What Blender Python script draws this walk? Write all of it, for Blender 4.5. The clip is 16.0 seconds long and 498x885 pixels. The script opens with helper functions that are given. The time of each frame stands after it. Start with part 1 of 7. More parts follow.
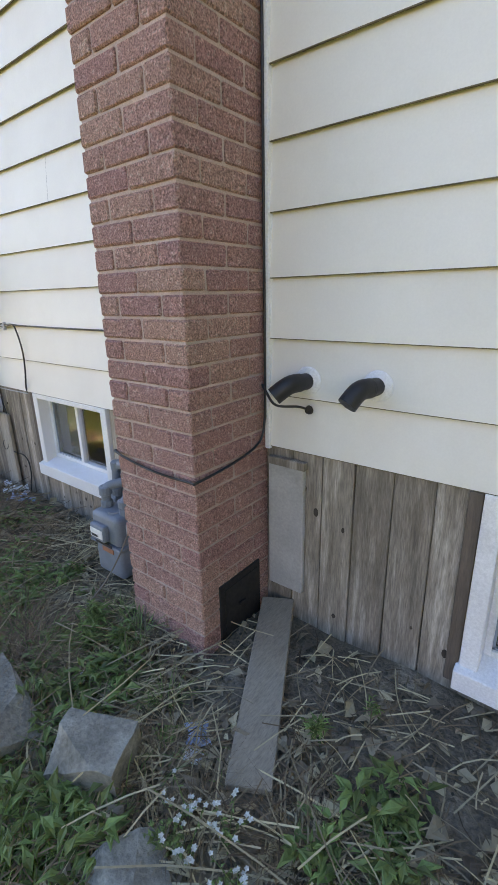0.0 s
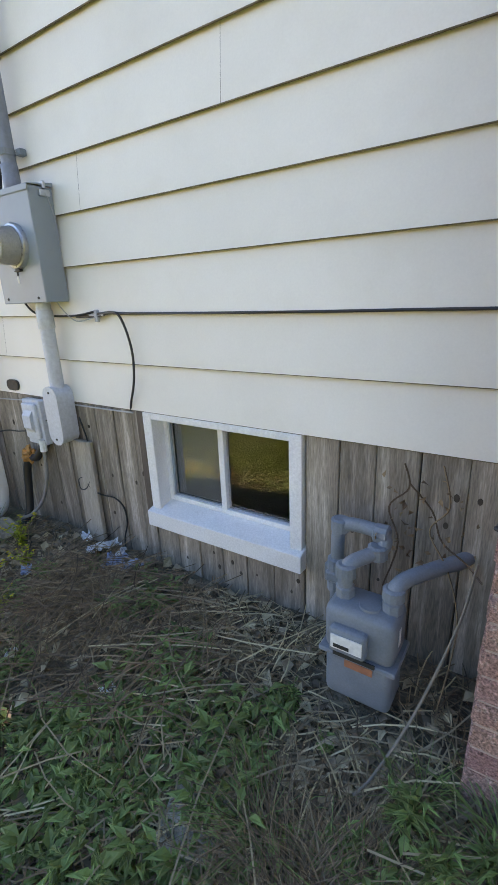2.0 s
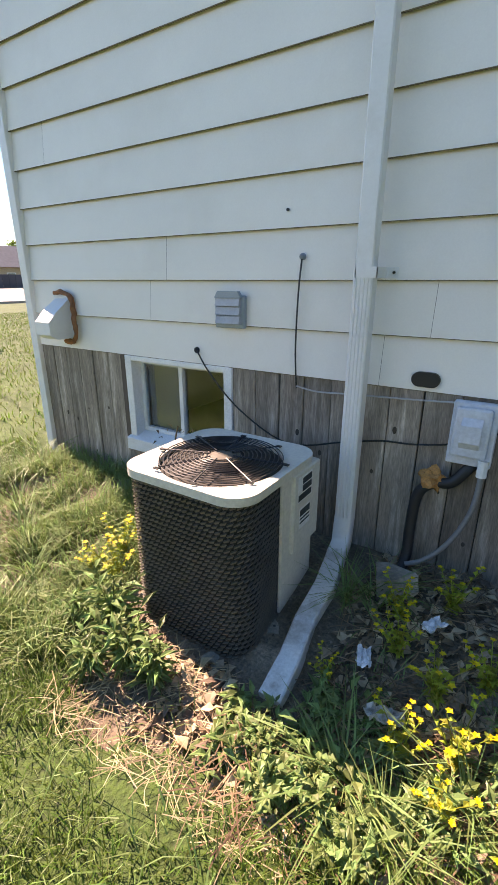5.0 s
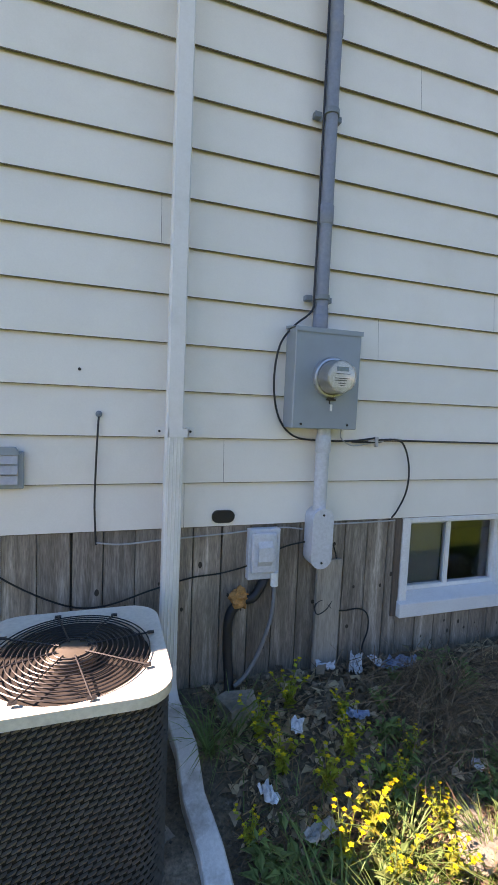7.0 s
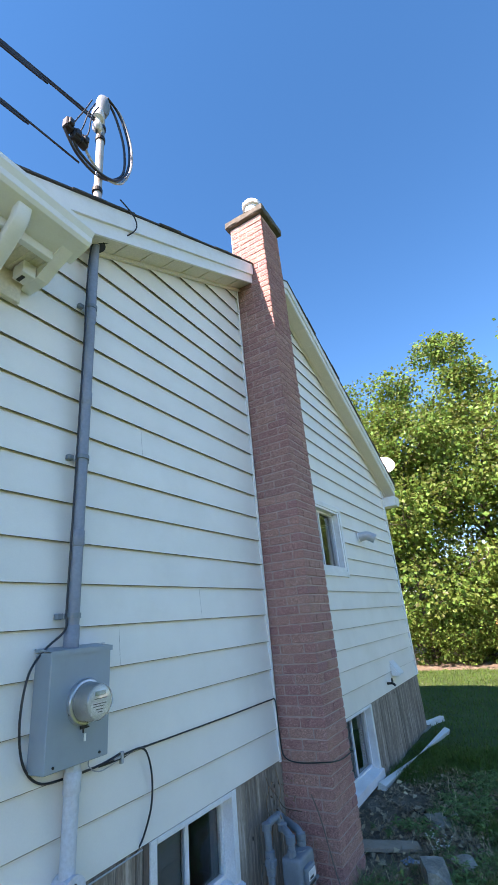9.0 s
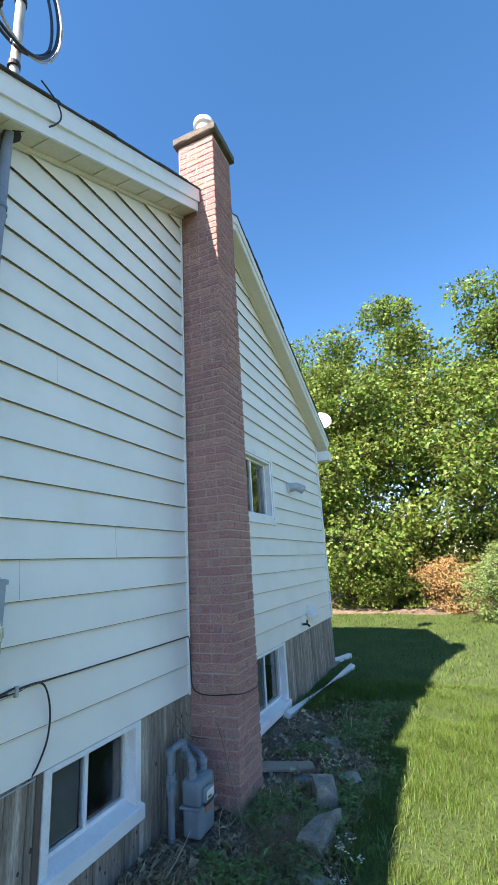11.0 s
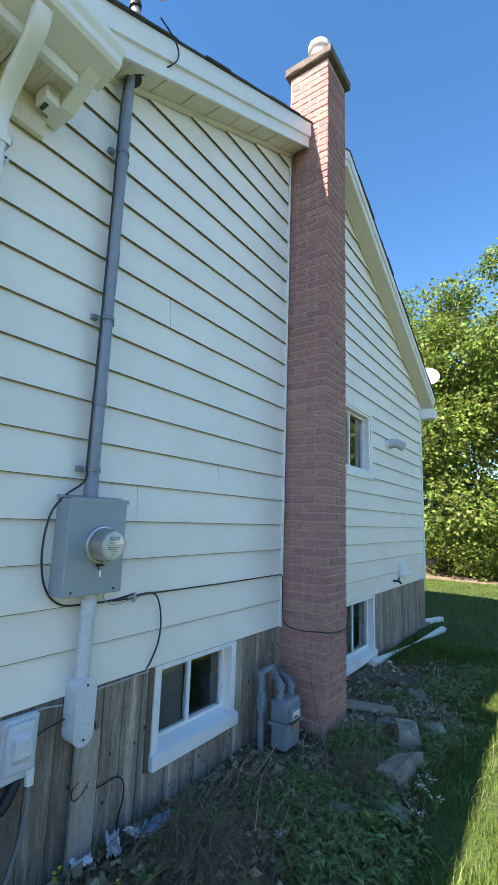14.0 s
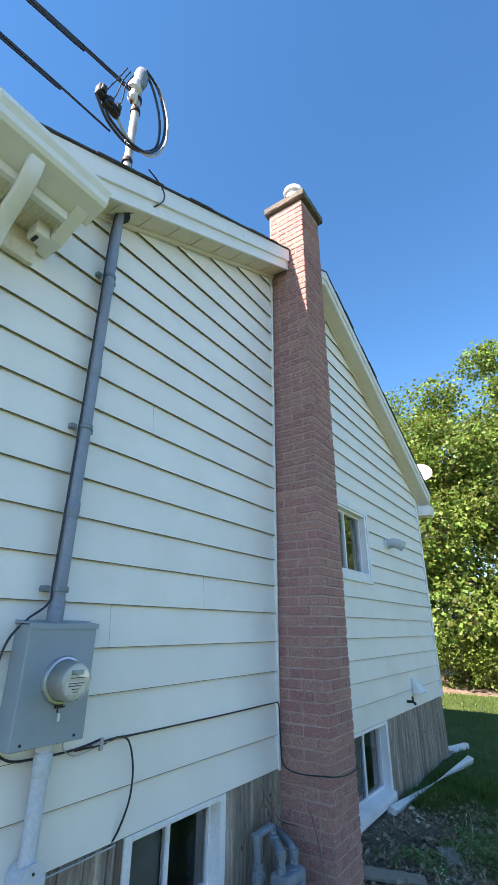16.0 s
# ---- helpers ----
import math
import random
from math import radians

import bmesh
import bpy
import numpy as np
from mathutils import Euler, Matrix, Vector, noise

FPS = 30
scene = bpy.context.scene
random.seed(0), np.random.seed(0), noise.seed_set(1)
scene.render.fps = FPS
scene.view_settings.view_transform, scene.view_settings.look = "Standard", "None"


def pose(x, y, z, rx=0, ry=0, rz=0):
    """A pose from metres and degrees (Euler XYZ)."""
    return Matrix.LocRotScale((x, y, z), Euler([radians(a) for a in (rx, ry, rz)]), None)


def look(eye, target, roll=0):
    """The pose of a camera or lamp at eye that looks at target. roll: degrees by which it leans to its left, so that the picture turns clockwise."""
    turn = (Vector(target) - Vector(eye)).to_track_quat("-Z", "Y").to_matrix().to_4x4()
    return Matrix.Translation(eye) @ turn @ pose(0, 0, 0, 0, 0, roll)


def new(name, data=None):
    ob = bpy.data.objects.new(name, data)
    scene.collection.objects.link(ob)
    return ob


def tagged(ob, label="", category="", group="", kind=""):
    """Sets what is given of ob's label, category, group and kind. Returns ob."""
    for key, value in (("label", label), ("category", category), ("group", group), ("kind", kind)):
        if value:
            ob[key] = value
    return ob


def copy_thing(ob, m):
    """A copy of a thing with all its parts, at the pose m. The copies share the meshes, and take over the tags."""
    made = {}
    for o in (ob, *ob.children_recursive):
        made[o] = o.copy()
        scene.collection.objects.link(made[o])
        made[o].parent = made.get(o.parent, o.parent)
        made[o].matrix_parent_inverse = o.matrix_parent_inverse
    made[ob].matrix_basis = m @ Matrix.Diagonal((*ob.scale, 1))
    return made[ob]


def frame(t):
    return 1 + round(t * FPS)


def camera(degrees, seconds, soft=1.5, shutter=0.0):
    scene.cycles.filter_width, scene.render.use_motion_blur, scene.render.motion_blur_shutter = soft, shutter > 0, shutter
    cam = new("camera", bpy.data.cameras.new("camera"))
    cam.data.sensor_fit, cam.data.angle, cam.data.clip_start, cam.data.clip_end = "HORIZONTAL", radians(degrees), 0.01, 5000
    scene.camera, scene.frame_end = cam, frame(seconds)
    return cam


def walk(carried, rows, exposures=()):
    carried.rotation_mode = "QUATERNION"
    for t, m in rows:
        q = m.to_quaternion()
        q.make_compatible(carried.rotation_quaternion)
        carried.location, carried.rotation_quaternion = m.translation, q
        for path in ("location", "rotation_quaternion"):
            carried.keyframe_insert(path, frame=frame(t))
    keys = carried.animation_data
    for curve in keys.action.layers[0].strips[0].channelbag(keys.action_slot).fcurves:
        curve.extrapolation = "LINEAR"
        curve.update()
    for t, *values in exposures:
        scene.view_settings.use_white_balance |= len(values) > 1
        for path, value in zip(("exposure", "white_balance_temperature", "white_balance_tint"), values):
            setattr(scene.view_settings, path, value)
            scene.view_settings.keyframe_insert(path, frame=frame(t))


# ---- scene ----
cam = camera(58.3, 16.0)
PATH = [
    (0, (0.083, -0.068, 1.19), (-1.1, 1.42, 0.569), -1.2),
    (0.5, (-0.302, -0.042, 1.124), (-1.453, 1.466, 0.492), -2.0),
    (1, (-0.688, -0.05, 1.146), (-1.743, 1.523, 0.504), -2.4),
    (1.5, (-0.992, -0.066, 1.137), (-1.977, 1.552, 0.496), -2.9),
    (2, (-1.384, -0.039, 1.099), (-2.448, 1.533, 0.468), -2.5),
    (2.5, (-1.842, -0.153, 1.074), (-2.986, 1.344, 0.405), -2.0),
    (3, (-2.265, -0.247, 1.04), (-3.492, 1.153, 0.309), -1.5),
    (3.5, (-2.745, -0.291, 1.038), (-4.028, 1.041, 0.276), -0.1),
    (4, (-3.087, -0.385, 1.04), (-4.33, 0.987, 0.283), 1.0),
    (4.2, (-3.197, -0.435, 1.032), (-4.407, 0.968, 0.281), 1.3),
    (6.3, (-4.288, -0.642, 1.086), (-4.445, 1.286, 0.578), -0.4),
    (6.5, (-4.393, -0.657, 1.143), (-4.321, 1.291, 0.695), 0.6),
    (7, (-4.565, -0.735, 1.197), (-3.944, 1.16, 1.035), 2.4),
    (7.5, (-4.714, -0.716, 1.315), (-3.77, 1.041, 1.464), 4.0),
    (8, (-4.938, -0.584, 1.447), (-3.794, 0.999, 1.876), -0.5),
    (8.5, (-5.102, -0.646, 1.556), (-3.712, 0.655, 2.169), -3.5),
    (9, (-5.162, -0.746, 1.633), (-3.554, 0.178, 2.381), -5.2),
    (9.2, (-5.157, -0.805, 1.676), (-3.487, -0.047, 2.473), -6.2),
    (11.3, (-4.973, -0.772, 1.59), (-3.194, -0.006, 2.09), -2.8),
    (11.5, (-4.985, -0.751, 1.59), (-3.233, 0.065, 2.106), -2.0),
    (12, (-5.04, -0.722, 1.555), (-3.343, 0.186, 2.096), -0.2),
    (12.5, (-5.061, -0.768, 1.564), (-3.396, 0.221, 2.065), 0.5),
    (13, (-5.026, -0.712, 1.524), (-3.414, 0.404, 1.921), 1.8),
    (13.5, (-5.036, -0.718, 1.505), (-3.482, 0.495, 1.846), 3.4),
    (14, (-5.024, -0.762, 1.505), (-3.417, 0.379, 1.847), 2.0),
    (14.5, (-5.04, -0.795, 1.498), (-3.399, 0.251, 1.961), 0.5),
    (15, (-5.05, -0.803, 1.5), (-3.489, 0.261, 2.157), -0.2),
    (15.5, (-5.034, -0.806, 1.528), (-3.494, 0.246, 2.25), 0.3),
    (16, (-4.890, -0.761, 1.577), (-3.381, 0.303, 2.342), 0.4),
]
walk(cam, [(t, look(eye, target, roll)) for t, eye, target, roll in PATH],
     exposures=[(0.0, 2.8, 10600, 46), (1.5, 2.75, 10800, 44), (3.0, 2.33, 9500, 38), (4.0, 2.0, 8900, 33), (6.5, 1.97, 8600, 42), (8.0, 2.0, 8000, 40), (9.0, 2.02, 7050, 30), (12.5, 2.0, 7150, 26), (16.0, 2.05, 7200, 26)])

# ---- world and sun ----
SUN_WAY = Vector((1.09, -0.266, -1.07)).normalized()
world = bpy.data.worlds.new("sky")
scene.world = world
world.use_nodes = True
wn = world.node_tree
wn.nodes.clear()
sky = wn.nodes.new("ShaderNodeTexSky")
sky.sky_type = "NISHITA"
sky.sun_disc = False
sky.sun_elevation = math.asin(-SUN_WAY.z)
sky.sun_rotation = math.atan2(-SUN_WAY.x, -SUN_WAY.y) % (2 * math.pi)
sky.altitude = 100
sky.air_density = 0.8
sky.dust_density = 0.0
sky.ozone_density = 1.0
bg = wn.nodes.new("ShaderNodeBackground")
bg.inputs["Strength"].default_value = 0.092
wo = wn.nodes.new("ShaderNodeOutputWorld")
clear = wn.nodes.new("ShaderNodeHueSaturation")
clear.inputs["Saturation"].default_value = 1.30
clear.inputs["Hue"].default_value = 0.493
wn.links.new(sky.outputs[0], clear.inputs["Color"])
wn.links.new(clear.outputs[0], bg.inputs["Color"])
wn.links.new(bg.outputs[0], wo.inputs["Surface"])
sun_data = bpy.data.lights.new("sun", "SUN")
sun_data.energy = 4.6
sun_data.angle = radians(0.53)
sun_data.color = (1.0, 0.93, 0.82)
sun_ob = new("sun", sun_data)
sun_ob.matrix_world = look((-40, 12, 50), Vector((-40, 12, 50)) + SUN_WAY)

# ---- materials ----


def mat(name, base, rough=0.7, metal=0.0, vary=0.15, scale=6.0, fine=60.0, bump=0.15, bump_mm=2.0, alt=None, alt_amount=0.5,
        stretch=(1, 1, 1), random=0.0, island=0.0, spec=0.5, stain=None, stain_scale=1.5, stain_amount=0.0, fine_vary=0.1, hue=0.0):
    """A paint or mineral surface: two scales of mottling, an optional second colour in patches, stains and fine relief."""
    m = bpy.data.materials.new(name)
    m.use_nodes = True
    t = m.node_tree
    p = t.nodes["Principled BSDF"]
    L = t.links.new

    def node(kind, **kw):
        n = t.nodes.new(kind)
        for k, v in kw.items():
            n.inputs[k].default_value = v
        return n

    geo = t.nodes.new("ShaderNodeNewGeometry")
    mp = t.nodes.new("ShaderNodeMapping")
    mp.inputs["Scale"].default_value = stretch
    L(geo.outputs["Position"], mp.inputs["Vector"])
    off = mp.outputs["Vector"]
    if random or island:
        info = t.nodes.new("ShaderNodeObjectInfo")
        rnd = info.outputs["Random"] if random else geo.outputs["Random Per Island"]
        sc = t.nodes.new("ShaderNodeVectorMath")
        sc.operation = "SCALE"
        sc.inputs[0].default_value = (17.0, 31.0, 23.0)
        L(rnd, sc.inputs["Scale"])
        ad = t.nodes.new("ShaderNodeVectorMath")
        ad.operation = "ADD"
        L(mp.outputs["Vector"], ad.inputs[0])
        L(sc.outputs[0], ad.inputs[1])
        off = ad.outputs[0]
    n1 = node("ShaderNodeTexNoise", Scale=scale, Detail=5.0, Roughness=0.6)
    n2 = node("ShaderNodeTexNoise", Scale=fine, Detail=3.0, Roughness=0.6)
    L(off, n1.inputs["Vector"])
    L(off, n2.inputs["Vector"])
    col = t.nodes.new("ShaderNodeRGB")
    col.outputs[0].default_value = (*base, 1)
    out = col.outputs[0]

    def mixed(a, b, fac, kind="MIX", amount=None):
        mx = t.nodes.new("ShaderNodeMix")
        mx.data_type, mx.blend_type = "RGBA", kind
        L(a, mx.inputs["A"])
        if isinstance(b, tuple):
            mx.inputs["B"].default_value = (*b, 1)
        else:
            L(b, mx.inputs["B"])
        if fac is None:
            mx.inputs["Factor"].default_value = amount
        else:
            L(fac, mx.inputs["Factor"])
        return mx.outputs["Result"]

    def ramp(src, lo, hi, a, b):
        r = t.nodes.new("ShaderNodeMapRange")
        r.inputs["From Min"].default_value, r.inputs["From Max"].default_value = lo, hi
        r.inputs["To Min"].default_value, r.inputs["To Max"].default_value = a, b
        L(src, r.inputs["Value"])
        return r.outputs["Result"]

    if alt is not None:
        out = mixed(out, alt, ramp(n1.outputs["Fac"], 0.62 - alt_amount * 0.3, 0.72 - alt_amount * 0.2, 0.0, 1.0))
    if stain is not None:
        n3 = node("ShaderNodeTexNoise", Scale=stain_scale, Detail=6.0, Roughness=0.65)
        L(off, n3.inputs["Vector"])
        out = mixed(out, stain, ramp(n3.outputs["Fac"], 0.5, 0.72, 0.0, stain_amount))
    val = ramp(n1.outputs["Fac"], 0.3, 0.7, 1 - vary, 1 + vary)
    fin = ramp(n2.outputs["Fac"], 0.3, 0.7, 1 - fine_vary, 1 + fine_vary)
    mul = t.nodes.new("ShaderNodeMath")
    mul.operation = "MULTIPLY"
    L(val, mul.inputs[0])
    L(fin, mul.inputs[1])
    v = mul.outputs[0]
    if random or island:
        rv = ramp(rnd, 0.0, 1.0, 1 - (random or island), 1 + (random or island))
        m2 = t.nodes.new("ShaderNodeMath")
        m2.operation = "MULTIPLY"
        L(v, m2.inputs[0])
        L(rv, m2.inputs[1])
        v = m2.outputs[0]
    hsv = t.nodes.new("ShaderNodeHueSaturation")
    L(out, hsv.inputs["Color"])
    L(v, hsv.inputs["Value"])
    if hue and (random or island):
        L(ramp(rnd, 0.0, 1.0, 0.5 - hue, 0.5 + hue), hsv.inputs["Hue"])
    L(hsv.outputs["Color"], p.inputs["Base Color"])
    L(ramp(n2.outputs["Fac"], 0.3, 0.7, max(rough - 0.1, 0.03), min(rough + 0.1, 1.0)), p.inputs["Roughness"])
    p.inputs["Metallic"].default_value = metal
    p.inputs["Specular IOR Level"].default_value = spec
    if bump:
        b = node("ShaderNodeBump", Strength=bump, Distance=bump_mm / 1000)
        L(n2.outputs["Fac"], b.inputs["Height"])
        L(b.outputs["Normal"], p.inputs["Normal"])
    return m


def leaf_mat(name, base, island=0.35, hue=0.03, rough=0.5, through_light=0.35, dry=None, dry_amount=0.0, spec=0.35):
    m = mat(name, base, rough=rough, vary=0.2, scale=3.0, fine=90, bump=0.1, island=island, hue=hue, spec=spec, stain=dry, stain_scale=2.2, stain_amount=dry_amount)
    t = m.node_tree
    p = t.nodes["Principled BSDF"]
    tr = t.nodes.new("ShaderNodeBsdfTranslucent")
    mx = t.nodes.new("ShaderNodeMixShader")
    mx.inputs[0].default_value = through_light
    src = p.inputs["Base Color"].links[0].from_socket
    t.links.new(src, tr.inputs["Color"])
    t.links.new(p.outputs[0], mx.inputs[1])
    t.links.new(tr.outputs[0], mx.inputs[2])
    t.links.new(mx.outputs[0], t.nodes["Material Output"].inputs["Surface"])
    return m


def glass_mat(name, tint=(0.9, 0.95, 0.93), rough=0.01, ior=1.5):
    m = bpy.data.materials.new(name)
    m.use_nodes = True
    p = m.node_tree.nodes["Principled BSDF"]
    p.inputs["Base Color"].default_value = (*tint, 1)
    p.inputs["Roughness"].default_value = rough
    p.inputs["Transmission Weight"].default_value = 1.0
    p.inputs["IOR"].default_value = ior
    return m


M_SIDING = mat("cream siding", (0.82, 0.785, 0.725), rough=0.5, vary=0.035, scale=2.2, fine=140, bump=0.08, bump_mm=1.0, fine_vary=0.02, random=0.02, stain=(0.62, 0.57, 0.47), stain_scale=1.3, stain_amount=0.25)
# shadow line under each siding lap, put into the colour as dark brown
M_SIDING_LAP_SHADE = mat("siding lap shade", (0.16, 0.125, 0.085), rough=0.9, vary=0.3, scale=8)
M_WHITE = mat("white vinyl", (0.80, 0.80, 0.80), rough=0.4, vary=0.05, scale=5, fine=120, bump=0.05, stain=(0.5, 0.48, 0.44), stain_scale=4, stain_amount=0.3)
M_WHITE_OLD = mat("weathered white aluminium", (0.76, 0.76, 0.75), rough=0.45, vary=0.04, scale=3, fine=90, bump=0.04, fine_vary=0.02, stain=(0.48, 0.45, 0.40), stain_scale=6, stain_amount=0.28)
M_DENTED = mat("muddy white aluminium", (0.72, 0.72, 0.71), rough=0.5, vary=0.08, scale=6, fine=90, bump=0.1, stain=(0.25, 0.20, 0.15), stain_scale=9, stain_amount=0.75)
M_SOFFIT = mat("beige soffit", (0.66, 0.60, 0.48), rough=0.55, vary=0.05, scale=3, bump=0.05, stain=(0.4, 0.34, 0.26), stain_scale=3, stain_amount=0.3)
M_WOOD = mat("grey weathered cedar", (0.275, 0.225, 0.183), rough=0.85, vary=0.3, scale=3.0, fine=26, bump=0.6, bump_mm=3, stretch=(9, 9, 0.8), random=0.28, alt=(0.36, 0.31, 0.265), alt_amount=0.35, fine_vary=0.34, stain=(0.12, 0.085, 0.06), stain_scale=1.6, stain_amount=0.6)
M_KNOT = mat("dark knot", (0.07, 0.05, 0.038), rough=0.9, vary=0.3, scale=20)
M_WOOD_PALE = mat("pale driftwood board", (0.40, 0.35, 0.30), rough=0.85, vary=0.2, scale=2.5, fine=22, bump=0.5, bump_mm=3, stretch=(9, 9, 0.8), fine_vary=0.22, stain=(0.2, 0.16, 0.13), stain_scale=1.8, stain_amount=0.6)
M_PLANK = mat("grey ground plank", (0.34, 0.265, 0.20), rough=0.9, vary=0.2, scale=4, fine=30, bump=0.5, bump_mm=2, stretch=(6, 1.5, 3), fine_vary=0.2, stain=(0.13, 0.10, 0.08), stain_scale=4, stain_amount=0.5)
M_WOOD_END = mat("dark brown trim wood", (0.13, 0.095, 0.075), rough=0.85, vary=0.25, scale=3, fine=30, bump=0.5, bump_mm=2, stretch=(9, 9, 0.8), fine_vary=0.2)
M_BRICK = mat("rough red brick", (0.49, 0.255, 0.225), rough=0.93, vary=0.16, scale=60, fine=170, bump=1.0, bump_mm=14, random=0.07, fine_vary=0.6, alt=(0.52, 0.34, 0.30), alt_amount=0.25, hue=0.010, spec=0.2)
M_BRICK_FAR = mat("rough red brick joined", (0.43, 0.232, 0.205), rough=0.93, vary=0.16, scale=60, fine=170, bump=1.0, bump_mm=14, island=0.08, fine_vary=0.6, alt=(0.48, 0.31, 0.27), alt_amount=0.25, hue=0.010, spec=0.2)
M_MORTAR = mat("grey pink mortar", (0.54, 0.37, 0.325), rough=0.95, vary=0.15, scale=14, fine=220, bump=0.6, bump_mm=3, fine_vary=0.2, stain=(0.42, 0.40, 0.38), stain_scale=5, stain_amount=0.5)
M_CONCRETE = mat("grey concrete", (0.27, 0.25, 0.22), rough=0.92, vary=0.2, scale=7, fine=120, bump=0.7, bump_mm=5, fine_vary=0.25, stain=(0.14, 0.13, 0.11), stain_scale=4, stain_amount=0.6)
M_PARGE = mat("smooth grey parging", (0.44, 0.43, 0.41), rough=0.85, vary=0.12, scale=6, fine=80, bump=0.3, bump_mm=3, stain=(0.25, 0.22, 0.2), stain_scale=4, stain_amount=0.6)
M_CAP = mat("mossy dark concrete", (0.12, 0.11, 0.09), rough=0.95, vary=0.3, scale=9, fine=90, bump=0.9, bump_mm=8, fine_vary=0.35)
M_STONE = mat("pale limestone", (0.29, 0.265, 0.22), rough=0.92, vary=0.35, scale=9, fine=70, bump=0.8, bump_mm=8, fine_vary=0.25, stain=(0.13, 0.12, 0.09), stain_scale=5, stain_amount=0.7)
M_GREYBOX = mat("grey painted steel", (0.265, 0.325, 0.365), rough=0.42, vary=0.05, scale=5, fine=200, bump=0.06, bump_mm=0.6, fine_vary=0.03, stain=(0.2, 0.21, 0.22), stain_scale=3, stain_amount=0.25)
M_PVC = mat("blue grey conduit", (0.215, 0.25, 0.31), rough=0.45, vary=0.06, scale=6, bump=0.05, stain=(0.33, 0.35, 0.38), stain_scale=5, stain_amount=0.3)
M_PVC_PALE = mat("pale grey conduit", (0.56, 0.60, 0.66), rough=0.45, vary=0.05, scale=6, bump=0.05, stain=(0.4, 0.4, 0.4), stain_scale=5, stain_amount=0.3)
M_GASGREY = mat("gas meter grey paint", (0.175, 0.215, 0.25), rough=0.5, vary=0.12, scale=8, fine=150, bump=0.15, bump_mm=1, stain=(0.28, 0.28, 0.27), stain_scale=7, stain_amount=0.4)
M_STEEL = mat("galvanised steel", (0.55, 0.56, 0.58), rough=0.35, metal=0.9, vary=0.1, scale=12, bump=0.05)
M_BLACK = mat("black rubber and hole shade", (0.018, 0.018, 0.02), rough=0.5, vary=0.15, scale=12, bump=0.1)
M_CABLE = mat("dark cable", (0.022, 0.022, 0.026), rough=0.45, vary=0.1, bump=0.0)
M_CABLE_GREY = mat("grey cable", (0.42, 0.43, 0.45), rough=0.5, vary=0.1, bump=0.0)
M_IRON = mat("black cast iron", (0.022, 0.02, 0.02), rough=0.6, metal=0.2, vary=0.3, scale=20, bump=0.2, stain=(0.08, 0.05, 0.035), stain_scale=8, stain_amount=0.5)
M_AC_BEIGE = mat("beige enamel", (0.66, 0.63, 0.56), rough=0.42, vary=0.05, scale=5, bump=0.04, stain=(0.42, 0.38, 0.32), stain_scale=5, stain_amount=0.35)
M_AC_BROWN = mat("dark brown enamel", (0.14, 0.123, 0.10), rough=0.45, vary=0.2, scale=9, fine=90, bump=0.1, stain=(0.17, 0.15, 0.12), stain_scale=7, stain_amount=0.5)
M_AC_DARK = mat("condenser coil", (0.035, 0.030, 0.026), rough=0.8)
M_GRILLE = mat("black grille wire", (0.03, 0.03, 0.032), rough=0.4, metal=0.2, bump=0)
M_LABEL_W = mat("white sticker", (0.75, 0.75, 0.73), rough=0.5, vary=0.06, bump=0)
M_LABEL_K = mat("black print", (0.03, 0.03, 0.03), rough=0.5, bump=0)
M_LABEL_RED = mat("faded orange sticker", (0.45, 0.16, 0.09), rough=0.6, vary=0.2, scale=20, bump=0)
M_FOAM = mat("orange spray foam", (0.52, 0.22, 0.07), rough=0.9, vary=0.35, scale=30, fine=120, bump=0.8, bump_mm=4)
M_RUSTFOAM = mat("rust brown foam", (0.30, 0.12, 0.055), rough=0.9, vary=0.35, scale=30, fine=120, bump=0.8, bump_mm=4)
M_METER_BODY = mat("meter grey plastic", (0.50, 0.50, 0.47), rough=0.4, vary=0.04, bump=0)
M_METER_FACE = mat("meter faceplate", (0.62, 0.62, 0.57), rough=0.5, vary=0.04, bump=0)
M_LCD = mat("meter display", (0.16, 0.18, 0.13), rough=0.25, bump=0)
M_GLASS = glass_mat("double window glass", ior=1.65)
M_METER_GLASS = glass_mat("clear meter cover", (0.97, 0.97, 0.95))
M_SCREEN = mat("grey insect screen", (0.13, 0.14, 0.145), rough=0.75, vary=0.08, scale=4, bump=0)
# indoor dimness behind the windows is put into this near-black colour
M_ROOM = mat("painted room shade", (0.065, 0.068, 0.068), rough=0.9)
M_SHINGLE = mat("dark shingle", (0.055, 0.05, 0.05), rough=0.95, vary=0.3, scale=9, fine=180, bump=0.8, bump_mm=3, fine_vary=0.3)
M_DIRT = mat("brown soil", (0.19, 0.14, 0.10), rough=0.97, vary=0.35, scale=5, fine=70, bump=1.0, bump_mm=10, fine_vary=0.4, alt=(0.25, 0.195, 0.145), alt_amount=0.3, stain=(0.07, 0.065, 0.04), stain_scale=1.1, stain_amount=0.5)
M_ROAD = mat("sunlit asphalt", (0.24, 0.23, 0.22), rough=0.95, vary=0.1, scale=0.6, fine=20, bump=0.1)
M_LITTER_BLUE = mat("blue plastic wrap", (0.25, 0.38, 0.55), rough=0.25, vary=0.3, scale=25, bump=0.3)
M_LITTER_WHITE = mat("white plastic wrap", (0.68, 0.70, 0.72), rough=0.3, vary=0.2, scale=25, bump=0.3)
M_LITTER_GREY = mat("thin grey plastic", (0.36, 0.36, 0.34), rough=0.3, vary=0.2, scale=15, bump=0.2)
M_STRAW = leaf_mat("dry straw", (0.46, 0.36, 0.23), island=0.55, hue=0.015, rough=0.75, through_light=0.15)
